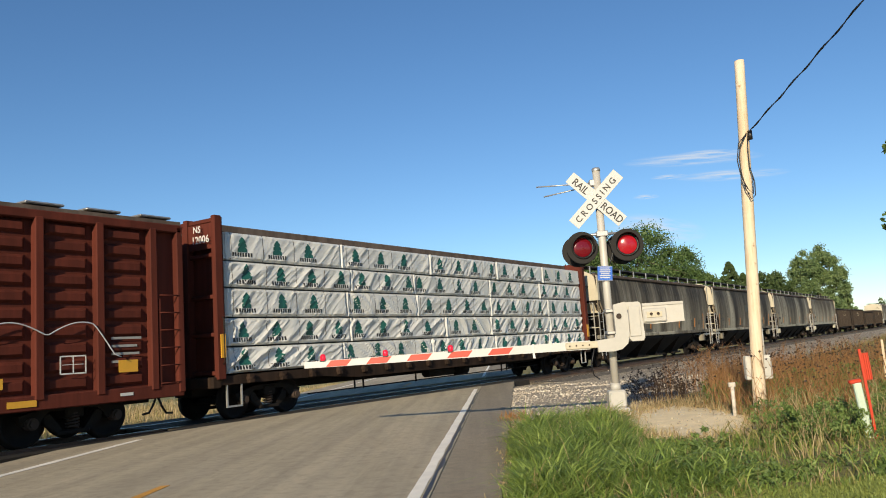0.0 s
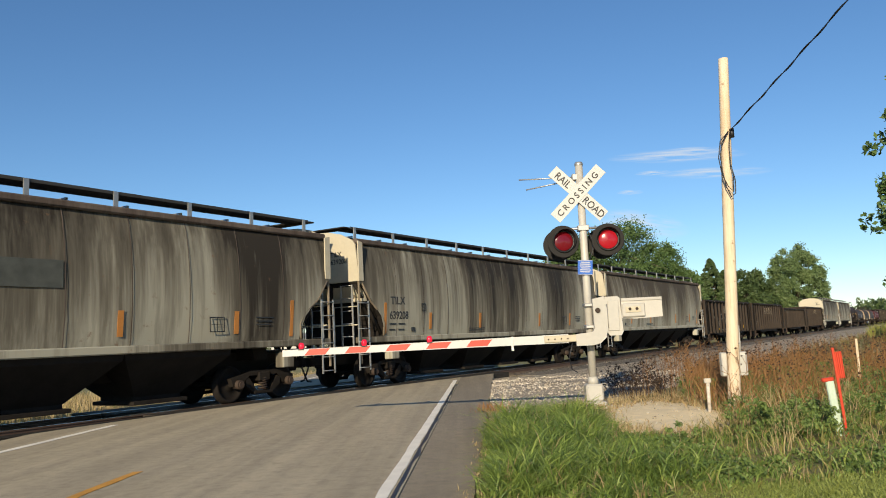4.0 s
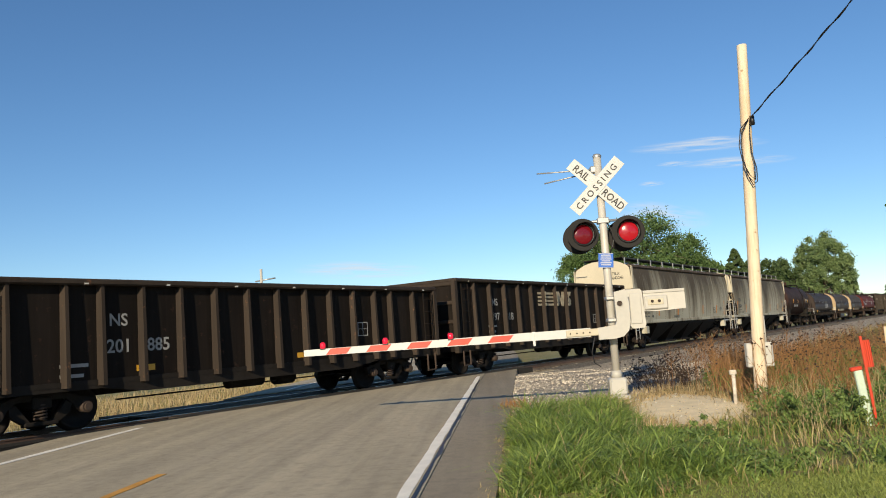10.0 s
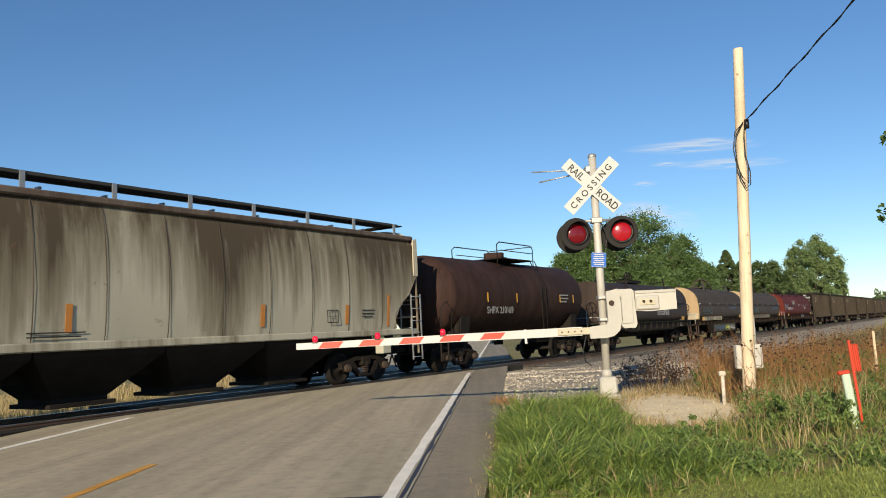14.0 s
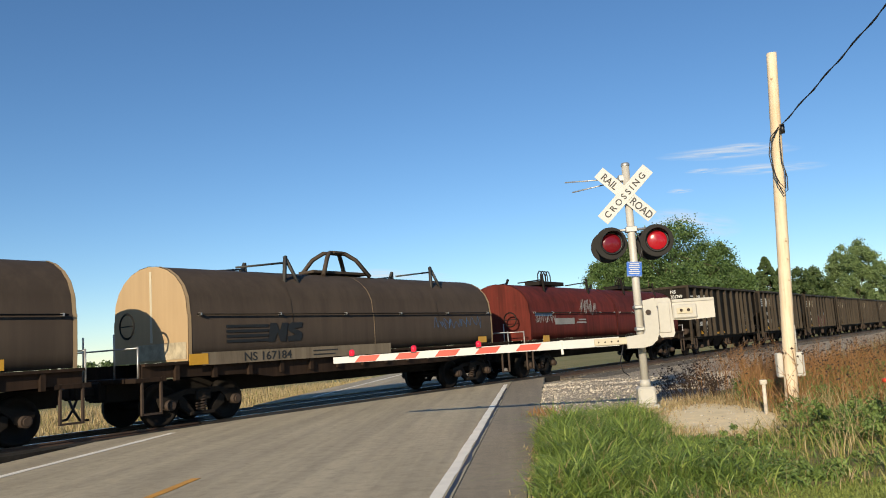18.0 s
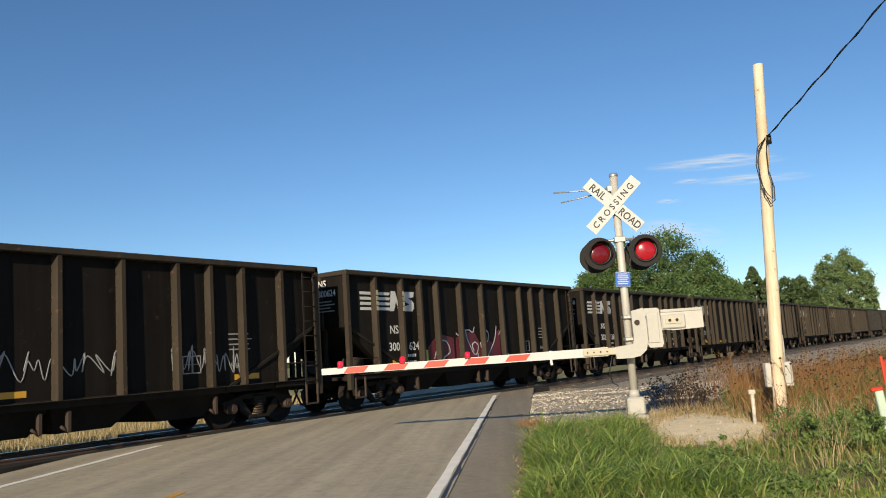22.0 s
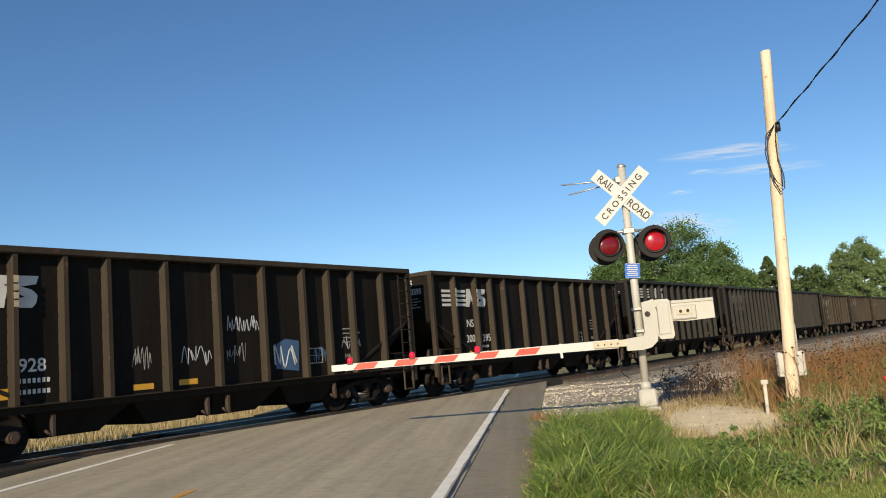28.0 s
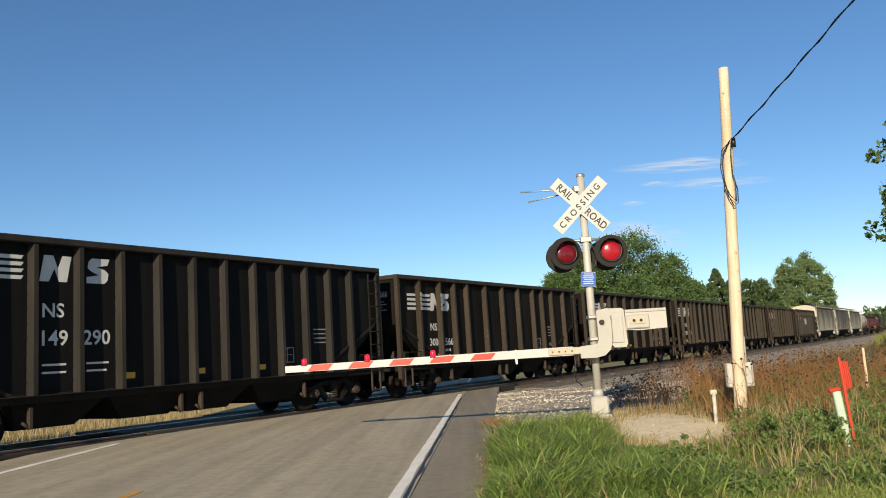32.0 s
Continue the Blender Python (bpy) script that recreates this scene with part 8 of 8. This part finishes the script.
            for dx in (-0.35, -0.1, 0.1, 0.35):
                sh.pipe([(cx + dx - 0.22, 0, 3.8), (cx + dx - 0.2, 0, 4.15), (cx + dx - 0.05, 0, 4.3), (cx + dx + 0.1, 0, 4.28), (cx + dx + 0.2, 0, 4.1), (cx + dx + 0.22, 0, 3.8)], 0.025)
            part("lifting_frame", sh, M_UNDER, hood, "looped lifting hoops")
    for e in (-1, 1):
        xo = e * (H - 0.02)
        part("end_platform", Shape().box(xo, xo - e * 0.75, -1.5, 1.5, 1.0, 1.1, 0.01), frame_mat, car)
        rails = Shape()
        for y in (-1.45, -0.6, 0.6, 1.45):
            rails.rod((xo - e * 0.1, y, 1.05), (xo - e * 0.1, y, 2.05 if abs(y) < 1 else 1.75), 0.02, 6)
        rails.rod((xo - e * 0.1, -1.45, 1.72), (xo - e * 0.1, 1.45, 1.72), 0.018, 6)
        part("end_railing", rails, M_GALV, car, "pipe end railing")
        part("sill_step", Shape().box(xo - e * 0.15, xo - e * 0.19, -1.5, -1.44, 0.35, 1.1).box(xo - e * 0.6, xo - e * 0.64, -1.5, -1.44, 0.35, 1.1).box(xo - e * 0.15, xo - e * 0.64, -1.5, -1.44, 0.33, 0.37), M_BEARING, car)
        truck(car, e * (H - 2.0))
        coupler(car, xo - e * 0.05, e)
    reflector(car, -H + 1.25, -1.625, 1.3, 0.5, 0.24)
    reflector(car, H - 2.2, -1.545, 1.42, 0.5, 0.2)
    part("brake_wheel", Shape().lathe([(0.26, -0.02), (0.29, 0), (0.26, 0.02), (0.24, 0)], (-H + 0.3, -0.8, 2.2), (1, 0, 0), 20).rod((-H + 0.3, -1.05, 2.2), (-H + 0.3, -0.55, 2.2), 0.015, 6), M_UNDER, car)
    return car


# ---- the train ----
TIMES = (0, 4, 8, 12, 16, 20, 24, 28, 32)
SPEED = (14.44, 14.47, 14.51, 14.49, 14.49, 14.55, 14.67, 14.78, 15.42)


def run(t):
    """Metres that the train has gone at t seconds."""
    s = 0.0
    for k in range(len(TIMES) - 1):
        a, b = TIMES[k], TIMES[k + 1]
        if t <= a:
            break
        e = min(t, b)
        ve = SPEED[k] + (SPEED[k + 1] - SPEED[k]) * (e - a) / (b - a)
        s += (SPEED[k] + ve) / 2 * (e - a)
    return s


TRAIN = []


def enter(car, s0, s1, motif=None):
    """Puts a car between two coupling points, given in metres along the track at the start."""
    TRAIN.append((car, (s0 + s1) / 2))
    return car


def flat_pipe(pts, r):
    """A sprayed line: a tube pressed flat against the sheet."""
    y = pts[0][1]
    sh = Shape().pipe(pts, r, 6)
    sh.v = [(vx, y + (vy - y) * 0.12, vz) for vx, vy, vz in sh.v]
    return sh


def rounded(knots):
    """A smooth line through the knots."""
    pts = [Vector(knots[0])]
    for k in range(len(knots) - 1):
        p0, p1, p2, p3 = (Vector(knots[min(max(i, 0), len(knots) - 1)]) for i in (k - 1, k, k + 1, k + 2))
        for q in range(1, 6):
            t = q / 5
            pts.append(0.5 * (2 * p1 + (p2 - p0) * t + (2 * p0 - 5 * p1 + 4 * p2 - p3) * t * t + (3 * p1 - p0 - 3 * p2 + p3) * t ** 3))
    return [(p.x, p.y) for p in pts]


def scribble(car, x, z, w, h, mat, seed, y=-1.42, r=0.02, turns=9):
    rng = random.Random(seed)
    step = w / turns
    knots = []
    for k in range(turns):
        for q in range(3):
            up = rng.uniform(0.6, 1.0) if (q + k) % 2 else rng.uniform(0.0, 0.35)
            knots.append((x + step * (k + 0.33 * q + rng.uniform(-0.4, 0.55)), z + h * up))
    pts = [(px, y, pz) for px, pz in rounded(knots)]
    sh = Shape().pipe(pts, r, 6)
    sh.v = [(vx, y + (vy - y) * 0.12, vz) for vx, vy, vz in sh.v]
    part("scrawl", sh, mat, car, "spray-painted scrawl")


GAPS = {"a0": 11.89, "a1": 34.78, "a2": 55.28, "a3": 75.74, "a4": 96.18, "a5": 116.59, "a6": 133.73, "a7": 150.56, "a8": 167.09, "a9": 183.93, "a10": 203.93, "a11": 224.23, "a12": 238.95, "a13": 254.80, "a14": 269.82, "a15": 285.73, "a16": 304.10, "k1": 319.40, "k2": 334.70, "k3": 350.00, "k4": 365.29, "k5": 380.57, "k6": 395.84, "k7": 411.11, "k8": 426.36, "k9": 441.61, "k10": 456.85, "k11": 472.09, "k12": 487.32, "k13": 502.55, "k14": 517.78, "k15": 533.02, "k16": 548.25, "k17": 563.48, "k18": 580.28, "k19": 600.18, "k20": 620.08, "k21": 639.98}


def build_train():
    G = GAPS
    gap = 1.35
    # two box-car ends of the train first
    c = box_car(17.6)
    enter(c, G["a0"] - 18.3, G["a0"])
    c = lumber_car(G["a1"] - G["a0"] - 1.5)
    enter(c, G["a0"], G["a1"])
    LH = G["a2"] - G["a1"] - gap
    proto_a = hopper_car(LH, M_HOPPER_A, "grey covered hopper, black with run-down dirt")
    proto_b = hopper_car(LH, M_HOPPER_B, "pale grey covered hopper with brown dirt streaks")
    order = (("a1", "a2", proto_a, "TILX", "650607"), ("a2", "a3", proto_a, "TILX", "639344"), ("a3", "a4", proto_a, "TILX", ""), ("a4", "a5", proto_b, "TILX", "640901"),
             ("a9", "a10", proto_b, "TILX", "642242"), ("a10", "a11", proto_b, "TILX", "645864"), ("k18", "k19", proto_b, "", ""), ("k19", "k20", proto_a, "", ""), ("k20", "k21", proto_b, "", ""))
    used = set()
    for a, b, proto, mark, num in order:
        c = proto if proto not in used else copy_thing(proto, Matrix.Translation((0, 0, -50)))
        used.add(proto)
        ORDERED.append((c, mark, num, LH))
        enter(c, G[a], G[b])
    for c, mark, num, lh in ORDERED:
        if mark:
            mark_hopper(c, lh, mark, num or "639208")
        if num == "639344":
            part("painted_plate", Shape().box(-0.54, 1.49, -1.625, -1.619, 2.70, 3.25, 0.002), M_EMBLEM, c, "faded green-grey painted patch")
    # gondolas
    g1 = gondola(G["a6"] - G["a5"] - gap, 3.35, [-6.6 + 1.1 * k for k in range(13)], "black ribbed steel gondola car with rust")
    g2 = copy_thing(g1, Matrix.Translation((0, 0, -50)))
    g3 = gondola(G["a8"] - G["a7"] - gap, 3.0, (-6.35, -5.2, -4.42, -3.46, -2.48, -1.5, -0.5, 0.5, 1.5, 2.48, 3.46, 4.42, 5.2, 6.35), "low black ribbed gondola car")
    g4 = copy_thing(g1, Matrix.Translation((0, 0, -50)))
    Lg = G["a6"] - G["a5"] - gap
    for c, a, b, num, top, lg in ((g1, "a5", "a6", "197760", 3.35, Lg), (g2, "a6", "a7", "197810", 3.35, Lg), (g3, "a7", "a8", "201885", 3.0, G["a8"] - G["a7"] - gap), (g4, "a8", "a9", "197318", 3.35, Lg)):
        mark_gondola(c, lg, top, num)
        enter(c, G[a], G[b])
    # tank and coil cars
    c = tank_car(G["a12"] - G["a11"] - gap, "SHPX 210169")
    enter(c, G["a11"], G["a12"])
    c = coil_car(G["a13"] - G["a12"] - 0.9, M_DARKCOIL, M_DARKCOIL, M_UNDER, "dark brown steel coil car with a rounded hood", 1, "hoops", span=(-5.9, 7.02))
    stripes_and_blocks(c, 1.0, -1.435, 1.75, 0.5, 2.2, M_FADED)
    data_panel(c, 5.0, -1.5, 1.05)
    enter(c, G["a12"], G["a13"])
    c = coil_car(G["a14"] - G["a13"] - 0.9, M_TANCOIL, M_TANEND, M_RUSTFRAME, "brown coil car with a tan hood end and painted side girder", 1, "arch", deep=True, span=(-5.82, 6.83))
    H = (G["a14"] - G["a13"] - 0.9) / 2
    stripes_and_blocks(c, -4.75, -1.435, 1.72, 0.46, 2.4, M_BLACK)
    part("number_board", Shape().box(-5.2, -0.7, -1.62, -1.585, 1.3, 1.55), M_WORN, c, "pale number board")
    write("NS. 165555", -4.75, -1.625, 1.33, 0.21, M_LETTER, c, stretch=1.3)
    small_print(c, -2.2, -1.625, 1.45, (0.5, 0.45), M_LETTER, 0.03, 0.09)
    small_print(c, -1.55, -1.625, 1.45, (0.5, 0.45), M_LETTER, 0.03, 0.09)
    part("painted_panel", Shape().box(-2.6, 3.6, -1.492, -1.484, 0.5, 1.0), M_PANELGREY, c, "grey painted girder panel")
    for k, (m_, x, w) in enumerate(((M_GRAFF_B, -2.2, 2.6), (M_GRAFF_Y, 0.6, 1.4), (M_GRAFF_W, 1.4, 2.0))):
        scribble(c, x, 0.52, w, 0.42, m_, k + 3, -1.497, 0.014, 14)
    scribble(c, 2.4, 2.0, 2.2, 0.35, M_GRAFF_B, 9, -1.43, 0.012, 9)
    enter(c, G["a13"], G["a14"])
    c = coil_car(G["a15"] - G["a14"] - 0.9, M_TANCOIL, M_TANEND, M_RUSTFRAME, "brown coil car with a tan hood end and a streaked stripe", 1, "arch", span=(-6.15, 6.45))
    H = (G["a15"] - G["a14"] - 0.9) / 2
    stripes_and_blocks(c, -5.08, -1.435, 1.74, 0.46, 2.4, M_BLACK)
    write("NS 167184", -4.75, -1.625, 1.32, 0.2, M_LETTER, c, stretch=1.2)
    part("number_board", Shape().box(-5.9, 0.6, -1.62, -1.585, 1.28, 1.56), M_BOARD, c, "stained tan number board")
    small_print(c, -2.5, -1.625, 1.45, (0.9, 0.8), M_LETTER, 0.03, 0.1)
    scribble(c, 3.0, 1.9, 2.8, 0.4, M_GRAFF_B, 11, -1.43, 0.012, 10)
    enter(c, G["a14"], G["a15"])
    c = coil_car(G["a16"] - G["a15"] - 0.9, M_REDCOIL, M_REDCOIL, M_RUSTFRAME, "faded red coil car with two hoods and scrawled paint", 2, "hoops")
    H = (G["a16"] - G["a15"] - 0.9) / 2
    write("627401", 0.4, -1.56, 1.12, 0.3, M_FADED, c, stretch=1.5)
    part("text_bar", Shape().box(-H + 2.7, -H + 4.4, -1.437, -1.43, 1.95, 2.2), M_FADED, c, "faded white painted name")
    part("emblem_bar", Shape().box(-H + 4.6, -H + 5.5, -1.437, -1.43, 1.98, 2.05).box(-H + 4.8, -H + 5.5, -1.437, -1.43, 2.1, 2.16), M_FADED, c)
    scribble(c, -H + 1.1, 2.0, 1.7, 0.36, M_FADED, 21, -1.437, 0.012, 10)
    part("paint_patch", Shape().extrude([(-7.6, 2.3), (-6.3, 2.28), (-6.15, 2.5), (-6.4, 2.42), (-6.9, 2.44), (-7.4, 2.42), (-7.62, 2.44)], -1.435, -1.42, "y"), M_GRAFF_B, c, "blue-grey painted patch")
    scribble(c, -H + 5.0, 2.3, 1.6, 0.7, M_FADED, 22, -1.43, 0.014, 9)
    scribble(c, 3.2, 1.9, 1.5, 0.5, M_FADED, 23, -1.44, 0.012, 9)
    enter(c, G["a15"], G["a16"])
    # coal hoppers
    LN = 14.15
    pa = coal_hopper(LN, 3.94, (-5.8, -4.55, -3.6, -2.7, -1.36, 0.0, 1.36, 2.7, 3.6, 4.55, 5.8), M_COALCAR, M_COALRIB, "sooty black open coal hopper with brown ribs")
    pb = coal_hopper(LN, 4.06, [-5.72 + 0.953 * k for k in range(13)], M_BLACKCAR, M_BLACKRIB, "clean black open coal hopper with tall ribs")
    nums = ["301769", "300393", "300624", "302038", "301417", "300800", "301186", "300928", "300395", "148239", "145331", "149290", "300566", "301245", "300712", "301664", "302210", "301003"]
    kinds = "aaaaaaaaabbbaaaaaa"
    made = {"a": pa, "b": pb}
    fresh = {"a": True, "b": True}
    cars = []
    for k, (num, kd) in enumerate(zip(nums, kinds)):
        if fresh[kd]:
            c, fresh[kd] = made[kd], False
        else:
            c = copy_thing(made[kd], Matrix.Translation((0, 0, -50)))
        cars.append((c, num, kd))
        ga = "a16" if k == 0 else "k%d" % k
        gb = "k%d" % (k + 1)
        off = 0.18 if kd == "a" else 0.3
        enter(c, G[ga] + off, G[gb] + off)
    for k, (c, num, kd) in enumerate(cars):
        mark_coal_hopper(c, LN, 3.94 if kd == "a" else 4.06, num, kd == "b", M_FADED if k in (4, 10) else None)
    # painted scrawls on some of them
    H = LN / 2
    c = cars[2][0]
    for pts in (((-1.62, 1.04), (-0.5, 1.04), (-0.12, 1.08), (-0.12, 1.7), (-0.45, 2.1), (-0.95, 2.15), (-1.62, 1.95)), ((0.1, 1.06), (0.45, 1.06), (1.2, 1.1), (1.22, 2.2), (0.95, 2.1), (0.7, 1.7), (0.3, 1.95), (0.1, 1.9)), ((-3.2, 1.04), (-1.75, 1.04), (-1.75, 1.95), (-2.6, 2.1), (-3.2, 1.7))):
        part("paint_patch", Shape().extrude(list(pts), -1.377, -1.37, "y"), M_GRAFF_R, c, "crimson painted patch")
    part("paint_patch", Shape().box(-3.5, -3.22, -1.377, -1.37, 1.06, 1.6), M_GRAFF_Y, c, "lime painted patch")
    part("paint_patch", Shape().extrude([(1.35, 1.1), (1.95, 1.08), (2.1, 1.22), (1.7, 1.3), (1.4, 1.36)], -1.377, -1.37, "y"), M_GRAFF_Y, c, "lime painted patch")
    for line in (((-1.02, 2.2), (-0.92, 1.88), (-0.76, 1.64), (-0.56, 1.39), (-0.38, 1.39), (-0.27, 1.65), (-0.47, 1.78), (-0.65, 1.67), (-0.54, 1.48)), ((-1.6, 2.1), (-1.4, 2.0), (-1.27, 1.97), (-1.19, 2.12)), ((-1.04, 2.19), (-0.8, 2.2), (-0.56, 2.12), (-0.45, 2.3)),
                 ((-0.05, 1.76), (0.08, 2.04), (0.26, 2.18), (0.44, 2.07), (0.41, 1.87), (0.21, 1.69), (-0.05, 1.78)), ((-0.11, 1.77), (-0.01, 1.4), (0.16, 1.1), (0.41, 1.37), (0.76, 1.73), (0.91, 1.98), (1.01, 2.32)), ((1.15, 2.0), (1.3, 2.15), (1.5, 2.15), (1.6, 1.87), (1.45, 1.6), (1.75, 1.25), (1.55, 1.08)),
                 ((-1.5, 1.12), (-1.15, 1.21), (-0.88, 1.2), (-1.0, 1.04)), ((-2.9, 1.3), (-2.6, 1.8), (-2.2, 1.85), (-2.0, 1.5), (-2.4, 1.3), (-1.9, 1.15)), ((-0.3, 1.4), (-0.32, 1.2), (-0.35, 1.06))):
        part("scrawl", flat_pipe([(x, -1.379, z) for x, z in rounded(line)], 0.026), M_GRAFF_W, c, "white sprayed outline")
    c = cars[1][0]
    scribble(c, -H + 5.4, 1.4, 3.4, 0.6, M_FADED, 32, -1.382, 0.016, 10)
    scribble(c, H - 4.5, 1.3, 2.0, 0.7, M_FADED, 33, -1.382, 0.016, 9)
    c = cars[6][0]
    scribble(c, H - 4.8, 1.8, 1.6, 0.4, M_FADED, 34, -1.382, 0.014, 8)
    c = cars[7][0]
    scribble(c, -1.02, 1.5, 1.0, 0.5, M_GRAFF_W, 35, -1.374, 0.012, 5)
    scribble(c, 0.26, 2.22, 1.05, 0.4, M_GRAFF_W, 36, -1.374, 0.01, 9)
    scribble(c, 0.26, 1.5, 0.6, 0.5, M_FADED, 40, -1.374, 0.007, 6)
    scribble(c, -2.14, 1.5, 0.45, 0.55, M_FADED, 41, -1.374, 0.008, 6)
    part("paint_patch", Shape().extrude([(1.75, 1.3), (2.5, 1.2), (2.55, 1.95), (2.1, 2.02), (1.8, 1.9)], -1.378, -1.371, "y"), M_GRAFF_B, c, "blue-grey painted patch")
    scribble(c, 1.72, 1.22, 0.8, 0.75, M_GRAFF_W, 38, -1.383, 0.028, 3)
    scribble(c, 3.05, 1.38, 0.6, 0.5, M_GRAFF_B, 39, -1.374, 0.014, 6)
    scribble(c, 4.18, 1.6, 0.75, 0.45, M_GRAFF_W, 42, -1.374, 0.012, 4)
    # the cars that stay far off
    c = gondola(13.6, 3.3, [-6.0 + 1.2 * k for k in range(11)], "low black gondola with a white plate", M_BLACKCAR, M_BLACKRIB)
    part("plate", Shape().box(-1.2, 0.4, -1.5, -1.49, 2.2, 2.9), M_SIGN, c, "white painted panel")
    GW = G["k18"] - 1.0
    FAR.append(c)
    c2 = tank_car(15.0, "")
    for o in c2.children_recursive:
        if o.name.startswith("tank"):
            o.data = o.data.copy()
            o.data.materials[0] = M_CREAM
    tagged(c2, "white tank car in the far part of the train")
    enter(c2, G["k21"], G["k21"] + 16.4)
    c3 = coil_car(15.5, M_REDCOIL, M_REDCOIL, M_RUSTFRAME, "faded red coil car far back in the train", 1, "hoops")
    enter(c3, G["k21"] + 16.4, G["k21"] + 33)
    c = copy_thing(c3, Matrix.Translation((0, 0, -50)))
    enter(c, G["k21"] + 33, G["k21"] + 49.6)
    c4 = copy_thing(pb, Matrix.Translation((0, 0, -50)))
    enter(c4, G["k21"] + 49.6, G["k21"] + 64.8)


ORDERED, FAR = [], []
build_train()
build_signal()
build_pole()
build_markers()
build_trees()
build_distance()
build_plants()
build_stones()
build_ties()


def motions():
    """Every car of the train runs along the track; nothing else moves."""
    times = [0, 0.1] + [0.5 * k for k in range(2, 63)] + [31.5, 31.9, 32.0]
    times = sorted(set(times))
    times = [t for k, t in enumerate(times) if t < 0.2 or t > 31.4 or (t * 2) % 2 == 0]
    for car, s0 in TRAIN:
        walk(car, [(t, track_pose(s0 - run(t))) for t in times])


for far_car in FAR:
    TRAIN.append((far_car, GAPS["k17"] + 8.1))
motions()
